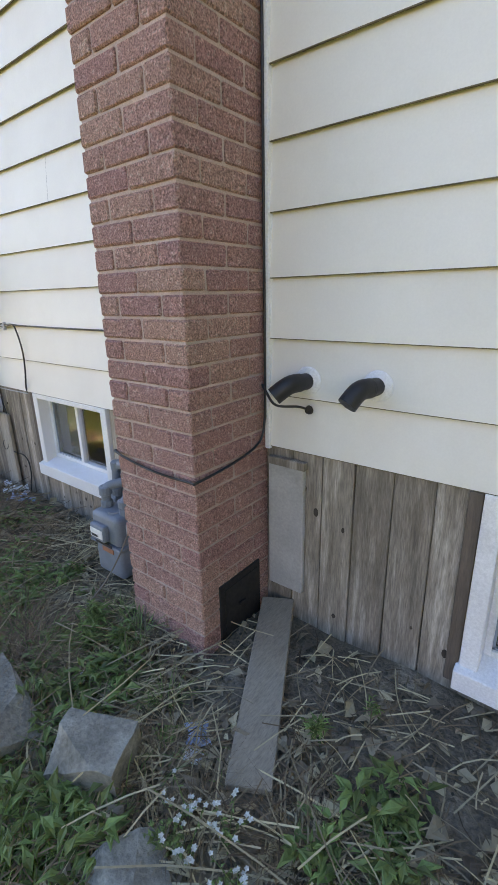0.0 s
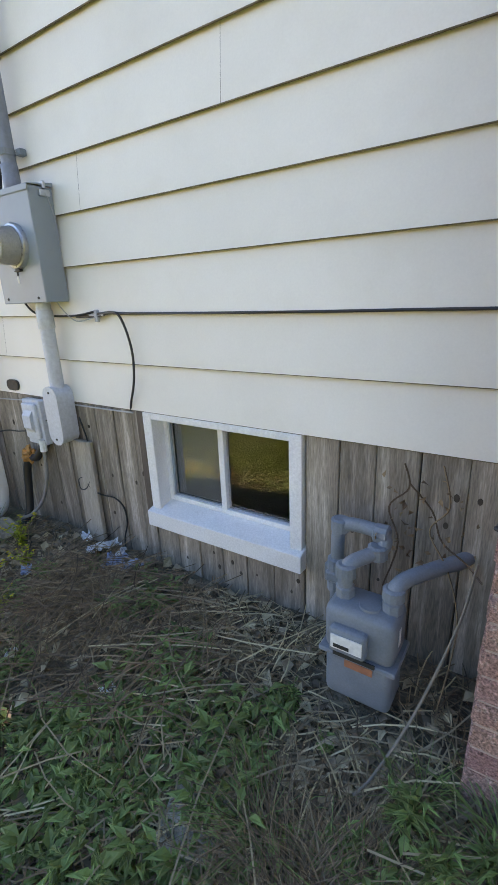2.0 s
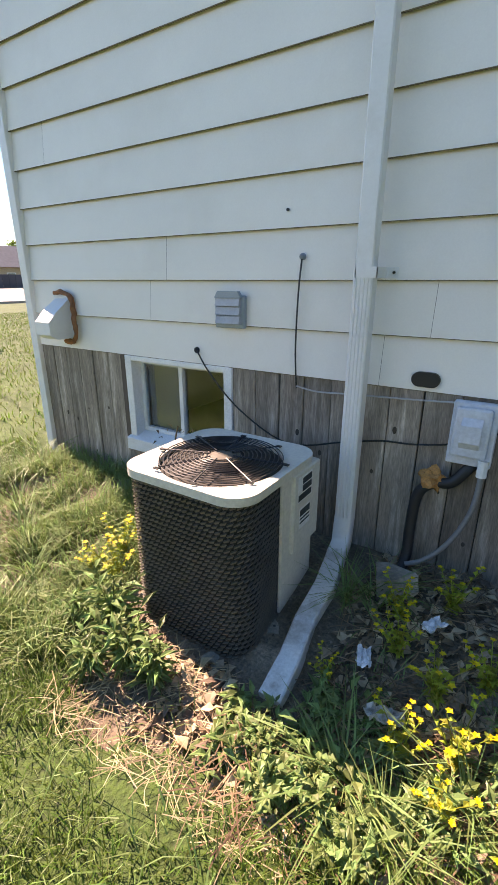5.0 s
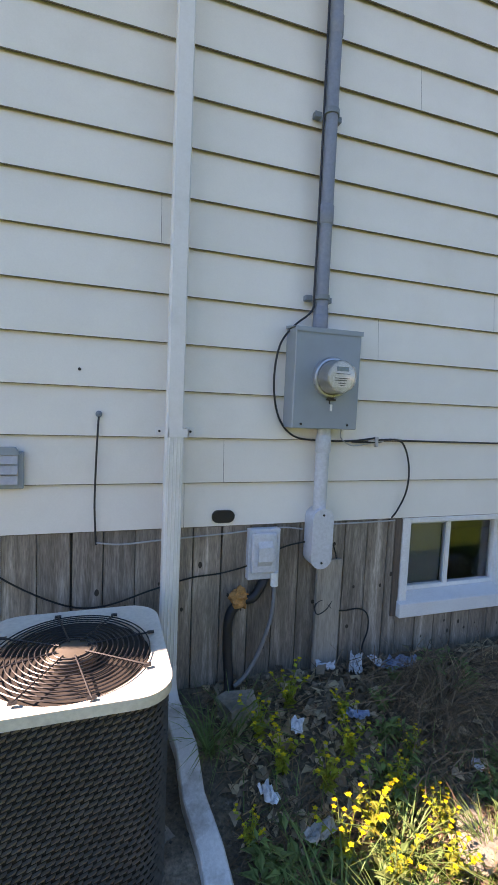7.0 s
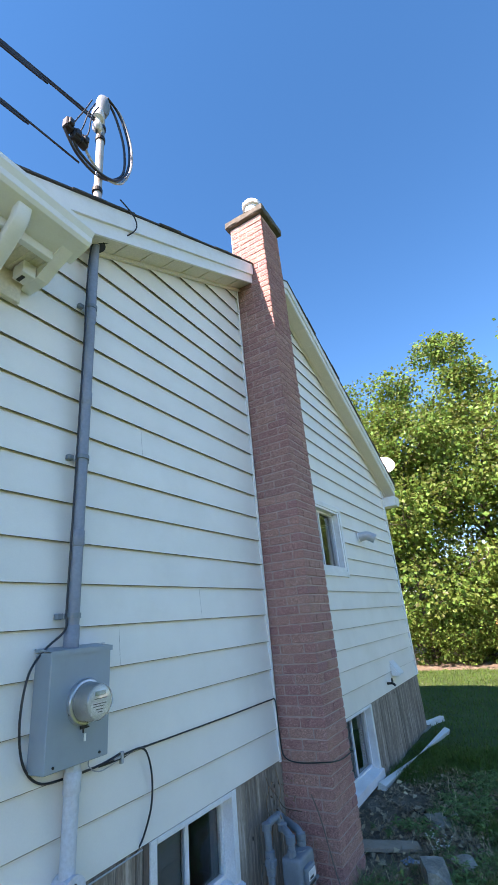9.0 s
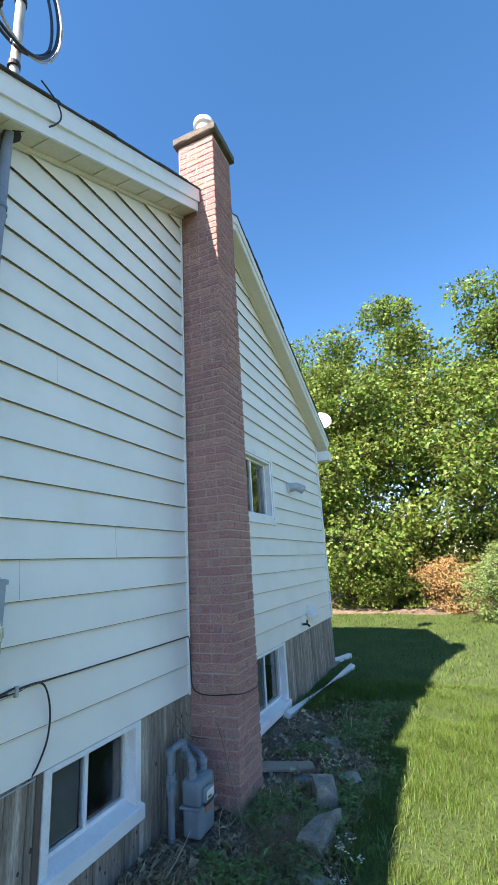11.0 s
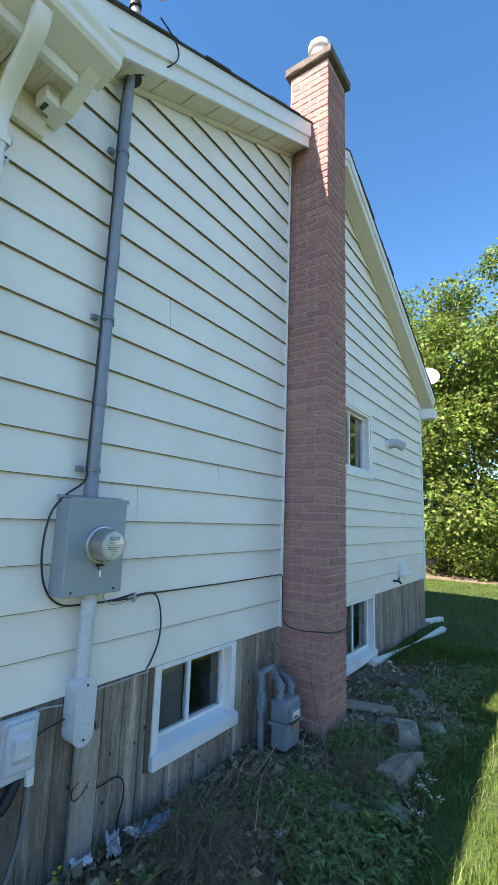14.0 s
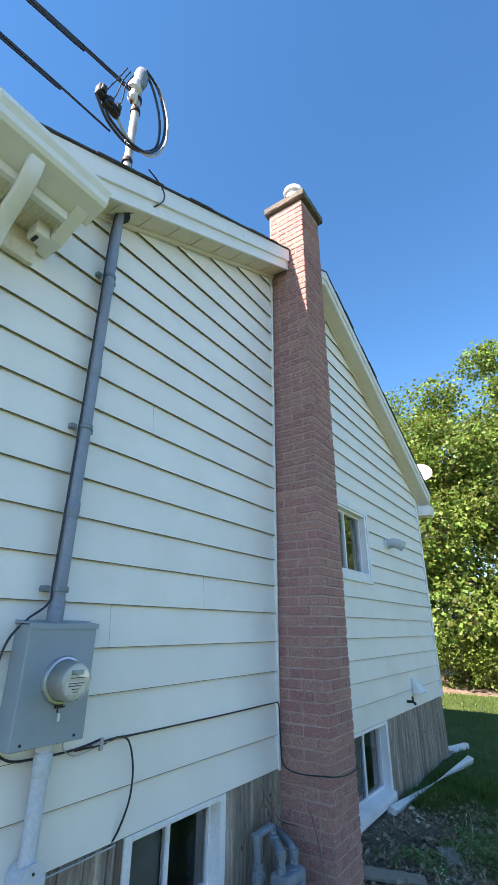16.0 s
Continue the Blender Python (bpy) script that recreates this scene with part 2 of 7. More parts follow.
M_TWIG = leaf_mat("brown twig", (0.24, 0.152, 0.095), island=0.55, hue=0.01, rough=0.85, through_light=0.05)
M_GRASS = leaf_mat("lawn grass", (0.095, 0.165, 0.026), island=0.40, hue=0.03, rough=0.5, through_light=0.35, dry=(0.17, 0.16, 0.05), dry_amount=0.18)
M_WEED = leaf_mat("weed leaf", (0.165, 0.255, 0.085), island=0.5, hue=0.025, rough=0.5, through_light=0.35)
M_WEED_PALE = leaf_mat("pale weed leaf", (0.19, 0.28, 0.095), island=0.3, hue=0.03, rough=0.5, through_light=0.35)
M_WEED_YELLOW = leaf_mat("yellow green leaf", (0.32, 0.36, 0.045), island=0.3, hue=0.03, rough=0.5, through_light=0.4)
M_FLOWER = leaf_mat("yellow petal", (0.78, 0.58, 0.02), island=0.15, hue=0.01, rough=0.5, through_light=0.3)
M_FLOWER_WHITE = leaf_mat("white petal", (0.72, 0.72, 0.66), island=0.1, hue=0.01, rough=0.6, through_light=0.3)
M_LEAF_DRY = leaf_mat("fallen leaf", (0.36, 0.27, 0.185), island=0.65, hue=0.02, rough=0.8, through_light=0.15)
M_TREE_LEAF = leaf_mat("tree leaf", (0.15, 0.225, 0.045), island=0.6, hue=0.035, rough=0.45, through_light=0.45, dry=(0.32, 0.29, 0.05), dry_amount=0.3)
M_BARK = mat("dark bark", (0.075, 0.058, 0.045), rough=0.95, vary=0.3, scale=8, fine=60, bump=1.0, bump_mm=10, stretch=(1, 1, 0.3))

# ---- mesh helpers ----


def mesh_from(name, bm, material):
    me = bpy.data.meshes.new(name)
    bm.to_mesh(me)
    bm.free()
    for mt in (material if isinstance(material, (list, tuple)) else [material]):
        me.materials.append(mt)
    return me


def smooth(me, angle=40):
    me.polygons.foreach_set("use_smooth", [True] * len(me.polygons))
    me.set_sharp_from_angle(angle=radians(angle))
    return me


def part(name, bm, material, parent=None, label="", soft=None):
    me = mesh_from(name, bm, material)
    if soft:
        smooth(me, soft)
    ob = new(name, me)
    if parent is not None:
        ob.parent = parent
    if label:
        ob["label"] = label
    return ob


def thing(name, at, label, category, group="", kind="", rz=0.0):
    ob = new(name)
    ob.empty_display_size = 0.05
    ob.matrix_world = pose(*at, 0, 0, rz)
    return tagged(ob, label, category, group, kind)


def box(bm, x0, x1, y0, y1, z0, z1, bevel=0.0, seg=1, mi=0):
    start = len(bm.faces)
    r = bmesh.ops.create_cube(bm, size=1.0)
    for v in r["verts"]:
        v.co = Vector(((x0 + x1) / 2 + v.co.x * (x1 - x0), (y0 + y1) / 2 + v.co.y * (y1 - y0), (z0 + z1) / 2 + v.co.z * (z1 - z0)))
    if bevel:
        es = list({e for v in r["verts"] for e in v.link_edges})
        bmesh.ops.bevel(bm, geom=es, offset=bevel, segments=seg, affect="EDGES", profile=0.5)
    if mi:
        bm.faces.ensure_lookup_table()
        for f in bm.faces[start:]:
            f.material_index = mi
    return bm


def boxed(x0, x1, y0, y1, z0, z1, bevel=0.0, seg=1):
    return box(bmesh.new(), x0, x1, y0, y1, z0, z1, bevel, seg)


def prism(bm, pts, axis, a, b):
    """A closed outline in two axes, extruded along the third ('x', 'y' or 'z') from a to b."""
    def at(p, h):
        return {"x": (h, p[0], p[1]), "y": (p[0], h, p[1]), "z": (p[0], p[1], h)}[axis]
    lo = [bm.verts.new(at(p, a)) for p in pts]
    hi = [bm.verts.new(at(p, b)) for p in pts]
    fs = [bm.faces.new(lo), bm.faces.new(hi[::-1])]
    n = len(pts)
    for i in range(n):
        fs.append(bm.faces.new((lo[i], hi[i], hi[(i + 1) % n], lo[(i + 1) % n])))
    bmesh.ops.recalc_face_normals(bm, faces=fs)
    return bm


def spline(pts, per=6):
    """Points along a smooth curve through pts."""
    P = [Vector(p) for p in pts]
    out = []
    for i in range(len(P) - 1):
        a, b, c, d = P[max(i - 1, 0)], P[i], P[i + 1], P[min(i + 2, len(P) - 1)]
        for k in range(per):
            u = k / per
            out.append(0.5 * ((2 * b) + (c - a) * u + (2 * a - 5 * b + 4 * c - d) * u * u + (3 * b - a - 3 * c + d) * u ** 3))
    out.append(P[-1])
    return out


def tube(bm, pts, r, seg=8, caps=True, r_end=None, flat=1.0):
    P = [Vector(p) for p in pts]
    rings = []
    ref = None
    for i, p in enumerate(P):
        d = (P[min(i + 1, len(P) - 1)] - P[max(i - 1, 0)]).normalized()
        if ref is None:
            ref = Vector((0, 0, 1)) if abs(d.z) < 0.9 else Vector((1, 0, 0))
        u = (ref - d * ref.dot(d)).normalized()
        ref = u
        w = d.cross(u)
        rr = r if r_end is None else r + (r_end - r) * i / (len(P) - 1)
        rings.append([bm.verts.new(p + (u * math.cos(a) + w * math.sin(a) * flat) * rr) for a in (2 * math.pi * k / seg for k in range(seg))])
    for a, b in zip(rings, rings[1:]):
        for k in range(seg):
            bm.faces.new((a[k], a[(k + 1) % seg], b[(k + 1) % seg], b[k]))
    if caps:
        bm.faces.new(rings[0][::-1])
        bm.faces.new(rings[-1])
    return bm


def rect_tube(bm, pts, w, h, bev=0.006):
    """A rectangular downspout along pts, w across x and h across the other way."""
    P = [Vector(p) for p in pts]
    rings = []
    hw, hh = w / 2, h / 2
    for i, p in enumerate(P):
        d = (P[min(i + 1, len(P) - 1)] - P[max(i - 1, 0)]).normalized()
        u = Vector((1, 0, 0))
        u = (u - d * u.dot(d)).normalized()
        v = d.cross(u)
        outline = [(-hw + bev, -hh), (hw - bev, -hh), (hw, -hh + bev), (hw, hh - bev), (hw - bev, hh), (-hw + bev, hh), (-hw, hh - bev), (-hw, -hh + bev)]
        rings.append([bm.verts.new(p + u * a + v * b) for a, b in outline])
    for a, b in zip(rings, rings[1:]):
        for k in range(8):
            bm.faces.new((a[k], a[(k + 1) % 8], b[(k + 1) % 8], b[k]))
    bm.faces.new(rings[0][::-1])
    bm.faces.new(rings[-1])
    bmesh.ops.recalc_face_normals(bm, faces=bm.faces)
    return bm


def lathe(bm, profile, centre, axis="z", seg=24):
    """Turn (radius, height) pairs round an axis through centre."""
    c = Vector(centre)
    rings = []
    for r, h in profile:
        ring = []
        for k in range(seg):
            a = 2 * math.pi * k / seg
            x, y = max(r, 1e-4) * math.cos(a), max(r, 1e-4) * math.sin(a)
            ring.append(bm.verts.new(c + Vector({"z": (x, y, h), "y": (x, h, y), "x": (h, x, y)}[axis])))
        rings.append(ring)
    for a, b in zip(rings, rings[1:]):
        for k in range(seg):
            bm.faces.new((a[k], a[(k + 1) % seg], b[(k + 1) % seg], b[k]))
    bm.faces.new(rings[0][::-1])
    bm.faces.new(rings[-1])
    bmesh.ops.recalc_face_normals(bm, faces=bm.faces)
    return bm


def wire(name, pts, r, material, label, category="cable", seg=6, per=6, parent=None):
    bm = tube(bmesh.new(), spline(pts, per), r, seg)
    ob = part(name, bm, material, parent, soft=60)
    return ob if parent is not None else tagged(ob, label, category)


def mesh_arrays(name, verts, faces, material, parent=None):
    me = bpy.data.meshes.new(name)
    me.from_pydata(verts.tolist() if hasattr(verts, "tolist") else verts, [], faces.tolist() if hasattr(faces, "tolist") else faces)
    me.materials.append(material)
    ob = new(name, me)
    if parent is not None:
        ob.parent = parent
    return ob


# ---- ground ----


def ground_z(x, y):
    """Height of the soil: highest against the house, falling to the lawn and towards the driveway side."""
    x, y = np.asarray(x, float), np.asarray(y, float)
    left = np.clip((-1.0 - x) / 3.0, 0, 1)
    out = np.clip((1.25 - y) / 0.95, 0, 1)
    base = -0.20 - 0.03 * left
    drop = (0.05 + 0.13 * left) * (out * out * (3 - 2 * out))
    rough = 0.018 * np.sin(5.1 * x + 1.3 * y) * np.sin(4.3 * y - 2.2 * x) + 0.010 * np.sin(13 * x + 2) * np.sin(11 * y + 1)
    near = np.clip(1.5 - np.hypot(x + 2.2, y - 0.6) / 6, 0, 1)
    mound = 0.06 * np.exp(-((x + 3.25) / 0.55) ** 2 - ((y - 0.85) / 0.3) ** 2)
    rise = 0.09 * left * np.clip((0.2 - y) / 0.9, 0, 1)
    return base - drop + rise + rough * near + mound


def axis_steps(lo, hi, dense_lo, dense_hi, step):
    mid = list(np.arange(dense_lo, dense_hi + 1e-6, step))
    a, s = [], step
    v = dense_lo
    while v > lo:
        s *= 1.35
        v -= s
        a.append(max(v, lo))
    b, s = [], step
    v = dense_hi
    while v < hi:
        s *= 1.35
        v += s
        b.append(min(v, hi))
    return np.array(a[::-1] + mid + b)


gx, gy = axis_steps(-900, 900, -8, 5, 0.08), axis_steps(-900, 900, -3, 1.5, 0.08)
X, Y = np.meshgrid(gx, gy)
Z = ground_z(X, Y)
nv = np.stack([X.ravel(), Y.ravel(), Z.ravel()], 1)
cols, rws = len(gx), len(gy)
idx = np.arange(cols * rws).reshape(rws, cols)
quads = np.stack([idx[:-1, :-1].ravel(), idx[:-1, 1:].ravel(), idx[1:, 1:].ravel(), idx[1:, :-1].ravel()], 1)
M_LAWN_SOIL = mat("lawn thatch", (0.040, 0.075, 0.014), rough=0.97, vary=0.35, scale=1.3, fine=45, bump=1.0, bump_mm=15, fine_vary=0.45, alt=(0.060, 0.078, 0.022), alt_amount=0.2)
ground = mesh_arrays("ground", nv, quads, M_LAWN_SOIL)
ground.data.materials.append(M_DIRT)
cx = (X[:-1, :-1] + X[1:, 1:]) / 2
cy = (Y[:-1, :-1] + Y[1:, 1:]) / 2
edge = 0.25 + 0.12 * np.sin(3.1 * cx) + 0.08 * np.sin(7.3 * cx + 1)
soil = (cy > edge) & (cy < 1.6) & (cx > -6.8) & (cx < 1.2)
far_soil = (cx > 10.5) & (cx < 22) & (cy > -3) & (cy < 12)
ground.data.polygons.foreach_set("material_index", (soil | far_soil).astype(int).ravel().tolist())
ground.data.polygons.foreach_set("use_smooth", [True] * len(ground.data.polygons))
tagged(ground, "uneven lawn and bare brown soil beside the house", "ground", kind="structure")

# ---- house shell ----
WALL_Y, XL, XR = 1.375, -6.70, 3.51
RIDGE_X, RIDGE_Z, PITCH = -0.40, 5.89, 0.525
WING_X, WING_Z = -3.86, 3.45
COURSE, SKIRT_Z = 0.2185, 0.597
CH_X0, CH_X1, CH_Y = -1.418, -0.974, 0.95
WINDOWS = {"window_1": (-5.80, -4.98, 0.012, 0.597), "window_2": (-2.93, -2.10, 0.05, 0.597), "window_3": (-0.13, 0.93, -0.12, 0.597), "window_4": (-0.20, 0.83, 2.16, 2.96)}


def roof_z(x):
    return RIDGE_Z - PITCH * abs(x - RIDGE_X)


def wall_cells():
    bm = bmesh.new()
    xs = sorted({XL, XR, WING_X, *(v for w in WINDOWS.values() for v in w[:2])})
    zs = sorted({-0.6, 3.4, *(v for w in WINDOWS.values() for v in w[2:])})
    for a, b in zip(xs, xs[1:]):
        for c, d in zip(zs, zs[1:]):
            mx, mz = (a + b) / 2, (c + d) / 2
            if any(w[0] < mx < w[1] and w[2] < mz < w[3] for w in WINDOWS.values()):
                continue
            box(bm, a, b, WALL_Y + 0.025, WALL_Y + 0.17, c, d)
    prism(bm, [(WING_X, 3.4), (XR, 3.4), (XR, roof_z(XR)), (RIDGE_X, RIDGE_Z), (WING_X, roof_z(WING_X))], "y", WALL_Y + 0.025, WALL_Y + 0.17)
    box(bm, XL, WING_X, WALL_Y + 0.025, WALL_Y + 0.17, 3.4, 3.6)
    return bm


M_SHEATH = mat("wall sheathing", (0.10, 0.085, 0.07), rough=0.9)
wall_south = tagged(part("wall_south", wall_cells(), M_SHEATH), "cream lap-sided house wall over a grey wood skirt", "wall", kind="structure")
for nm, b in (("wall_west", (XL, XL + 0.15, WALL_Y + 0.17, 8.5, -0.6, 3.7)), ("wall_east", (XR - 0.15, XR, WALL_Y + 0.17, 8.5, -0.6, 3.8)), ("wall_north", (XL, XR, 8.5, 8.65, -0.6, 3.6))):
    tagged(part(nm, boxed(*b), M_SIDING), "plain cream house wall", "wall", kind="structure")
# closed room added behind the glass, darkened by its colour
tagged(part("floor", boxed(XL + 0.15, XR - 0.15, WALL_Y + 0.17, 8.5, -0.62, -0.57), M_ROOM), "basement floor coloured dark for room shade", "floor", kind="structure")
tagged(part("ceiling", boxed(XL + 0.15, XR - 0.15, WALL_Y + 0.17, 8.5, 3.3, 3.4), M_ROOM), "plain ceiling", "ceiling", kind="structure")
tagged(part("wall_inner", boxed(XL + 0.15, XR - 0.15, 3.6, 3.7, -0.57, 3.3), M_ROOM), "inner wall coloured dark for room shade, seen through the windows", "wall", kind="structure")

# siding: each course is a lapped board, cut at butt joints, at openings and along the rake
SEAMS = {0: (-4.19,), 1: (-5.55, -4.00), 2: (-5.41,), 4: (-3.165,), 5: (-6.35, -2.39), 6: (-4.33,), 9: (-5.2,), 10: (-3.0,)}


def siding_course(n, xa, xb, left_cut, right_cut):
    z0 = SKIRT_Z + n * COURSE
    z1 = z0 + COURSE + 0.014
    xat, xbt = xa, xb
    top = z1
    if left_cut:
        xa, xat = RIDGE_X - (RIDGE_Z - z0) / PITCH, RIDGE_X - (RIDGE_Z - z1) / PITCH
    if right_cut:
        xb, xbt = RIDGE_X + (RIDGE_Z - z0) / PITCH, RIDGE_X + (RIDGE_Z - z1) / PITCH
    bm = bmesh.new()
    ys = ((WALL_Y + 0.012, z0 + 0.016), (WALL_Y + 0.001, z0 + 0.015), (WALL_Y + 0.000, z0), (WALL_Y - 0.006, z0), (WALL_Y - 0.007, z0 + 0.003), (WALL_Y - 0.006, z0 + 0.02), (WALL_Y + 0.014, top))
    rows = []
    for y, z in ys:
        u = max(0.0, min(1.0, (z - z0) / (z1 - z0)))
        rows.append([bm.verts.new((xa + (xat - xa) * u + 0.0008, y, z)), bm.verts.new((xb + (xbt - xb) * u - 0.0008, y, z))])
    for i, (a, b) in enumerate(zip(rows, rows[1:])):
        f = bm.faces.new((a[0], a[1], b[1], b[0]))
        # underside and lip faces take the painted lap shadow
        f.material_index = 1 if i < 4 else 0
    part("siding_board", bm, [M_SIDING, M_SIDING_LAP_SHADE], wall_south)


def siding():
    n = 0
    while True:
        z0 = SKIRT_Z + n * COURSE
        zm = z0 + COURSE / 2
        if z0 > RIDGE_Z - 0.15:
            break
        lo, hi = (XL + 0.02, XR - 0.02)
        lc = rc = False
        z1 = z0 + COURSE
        if z1 > WING_Z:
            lo = WING_X - 0.4
        if z1 > roof_z(lo):
            lo, lc = RIDGE_X - (RIDGE_Z - zm) / PITCH, True
        if z1 > roof_z(hi):
            hi, rc = RIDGE_X + (RIDGE_Z - zm) / PITCH, True
        cuts = [(CH_X0 - 0.035, CH_X1 + 0.030)]
        for w in WINDOWS.values():
            if w[2] - 0.02 < zm < w[3] + 0.02 and w[2] > 1:
                cuts.append((w[0] - 0.02, w[1] + 0.02))
        cuts.sort()
        x = lo
        spans = []
        for a, b in cuts:
            if a > x:
                spans.append([x, a])
            x = max(x, b)
        if hi > x:
            spans.append([x, hi])
        for i, (a, b) in enumerate(spans):
            pts = [a] + [s for s in SEAMS.get(n, ()) if a + 0.1 < s < b - 0.1] + [b]
            for k, (p, q) in enumerate(zip(pts, pts[1:])):
                siding_course(n, p, q, lc and i == 0 and k == 0, rc and i == len(spans) - 1 and k == len(pts) - 2)
        n += 1


# grey wood skirt: vertical boards between the siding and the soil
def skirt():
    rng = random.Random(4)
    x = XL + 0.02
    kinds = {}
    while x < XR - 0.03:
        w = rng.choice((0.135, 0.142, 0.148))
        xe = min(x + w, XR - 0.02)
        mid = (x + xe) / 2
        z_top, y0 = SKIRT_Z + 0.03, WALL_Y + 0.004 + rng.uniform(-0.004, 0.004)
        inside = [wd for wd in list(WINDOWS.values())[:3] if x < wd[1] - 0.01 and xe > wd[0] + 0.01]
        if inside:
            wd = inside[0]
            if mid < wd[0]:
                xe = wd[0] - 0.002
            elif mid > wd[1]:
                x = wd[1] + 0.002
            else:
                z_top = wd[2] - 0.006
        if CH_X0 + 0.03 < mid < CH_X1 - 0.03 or xe - x < 0.02:
            x = xe if xe > x else x + w
            continue
        key = (round(xe - x, 3), round(z_top, 3), rng.randrange(3))
        if key not in kinds:
            bm = boxed(-(xe - x) / 2 + 0.0025, (xe - x) / 2 - 0.0025, 0, 0.022, -0.34, z_top, 0.003)
            kinds[key] = mesh_from("skirt_board", bm, M_WOOD)
        ob = new("skirt_board", kinds[key])
        ob.parent = wall_south
        ob.location = ((x + xe) / 2, y0, rng.uniform(-0.02, 0.0))
        ob.rotation_euler = (0, rng.uniform(-0.006, 0.006), 0)
        for _ in range(rng.choice((0, 1, 1, 2))):
            kx, kz = rng.uniform(-0.045, 0.045), rng.uniform(-0.12, z_top - 0.08)
            if abs(kx) < (xe - x) / 2 - 0.015 and kz < z_top - 0.02:
                kb = bmesh.new()
                rr = rng.uniform(0.005, 0.012)
                lathe(kb, [(rr, 0.0015), (rr * 0.9, -0.001), (rr * 0.5, -0.0014), (0.0, -0.0006)], (0, 0, 0), "y", 10)
                kb.transform(Matrix.Diagonal((1.0, 1.0, rng.uniform(1.1, 1.9), 1.0)))
                kn = part("knot", kb, M_KNOT, ob)
                kn.location = (kx, 0, kz)
        x = xe


# ---- windows ----


def slider_window(name, x0, x1, z0, z1, label, trim=0.055, sill=True, screen_left=True, outer=0.0):
    w = thing(name, ((x0 + x1) / 2, WALL_Y, z0), label, "window", kind="structure")
    inv = Matrix.Translation((-(x0 + x1) / 2, -WALL_Y, -z0))

    def P(nm, bm, m, lab="", par=w, soft=None):
        bm.transform(inv)
        return part(nm, bm, m, par, lab, soft)

    deep = WALL_Y + 0.075
    bm = bmesh.new()
    for b in ((x0, x0 + trim, z0, z1), (x1 - trim, x1, z0, z1), (x0 + trim, x1 - trim, z1 - 0.03, z1)):
        box(bm, b[0], b[1], WALL_Y - 0.012, deep + 0.05, b[2], b[3], 0.003)
    P("window_frame", bm, M_WHITE)
    if sill:
        bm = bmesh.new()
        prism(bm, [(WALL_Y - 0.042, z0 - 0.03), (WALL_Y - 0.042, z0 + 0.05), (deep, z0 + 0.085), (deep, z0 - 0.03)], "x", x0 - 0.01, x1 + 0.01)
        bmesh.ops.bevel(bm, geom=bm.edges[:], offset=0.003, segments=1, affect="EDGES")
        P("window_sill", bm, M_WHITE)
        zb = z0 + 0.085
    else:
        zb = z0 + trim
        P("window_sill", boxed(x0 + trim, x1 - trim, WALL_Y - 0.012, deep + 0.05, z0, zb, 0.003), M_WHITE)
    xa, xb, zt = x0 + trim, x1 - trim, z1 - 0.03
    xm = xa + (xb - xa) * 0.47
    bm = bmesh.new()
    s = 0.024
    for b in ((xa, xa + s, zb, zt), (xm - s * 0.6, xm + s * 0.6, zb, zt), (xb - s, xb, zb, zt), (xa + s, xm - s * 0.6, zb, zb + s), (xm + s * 0.6, xb - s, zb, zb + s), (xa + s, xm - s * 0.6, zt - s, zt), (xm + s * 0.6, xb - s, zt - s, zt)):
        box(bm, b[0], b[1], deep - 0.012, deep + 0.03, b[2], b[3], 0.002)
    P("sash", bm, M_WHITE)
    for a, b, scr in ((xa + s, xm - s * 0.6, screen_left), (xm + s * 0.6, xb - s, False)):
        g = P("pane", boxed(a, b, deep + 0.012, deep + 0.016, zb + s, zt - s), M_GLASS)
        g.visible_shadow = False
        if scr:
            bm = bmesh.new()
            for q in ((a, a + 0.009, zb + s, zt - s), (b - 0.009, b, zb + s, zt - s), (a, b, zb + s, zb + s + 0.009), (a, b, zt - s - 0.009, zt - s)):
                box(bm, q[0], q[1], deep + 0.0, deep + 0.008, q[2], q[3])
            fr = P("screen_frame", bm, M_GREYBOX)
            P("screen", boxed(a + 0.009, b - 0.009, deep + 0.030, deep + 0.034, zb + s + 0.002, zt - s - 0.002), M_SCREEN, "dark grey insect screen")
    if outer:
        bm = bmesh.new()
        o = outer
        for b in ((x0 - o, x0, z0 - o, z1 + o), (x1, x1 + o, z0 - o, z1 + o), (x0, x1, z1, z1 + o), (x0, x1, z0 - o, z0)):
            box(bm, b[0], b[1], WALL_Y - 0.022, WALL_Y + 0.02, b[2], b[3], 0.003)
        P("casing", bm, M_WHITE)
    return w


slider_window("window_1", *WINDOWS["window_1"], "white vinyl basement slider window behind the air conditioner")
slider_window("window_2", *WINDOWS["window_2"], "white vinyl basement slider window with sloped sill")
slider_window("window_3", *WINDOWS["window_3"], "tall white vinyl basement slider window near the ground", trim=0.06)
slider_window("window_4", *WINDOWS["window_4"], "white upper window in the cream siding", trim=0.05, sill=False, outer=0.07, screen_left=False)
for nm in ("window_1", "window_2", "window_3"):
    x0, x1, z0, z1 = WINDOWS[nm]
    tagged(part("trim", boxed(x0 - 0.045, x0 - 0.003, WALL_Y - 0.008, WALL_Y + 0.02, z0 - 0.03, SKIRT_Z - 0.002, 0.003), M_WOOD_END), "dark brown weathered board beside a window", "trim", kind="structure")

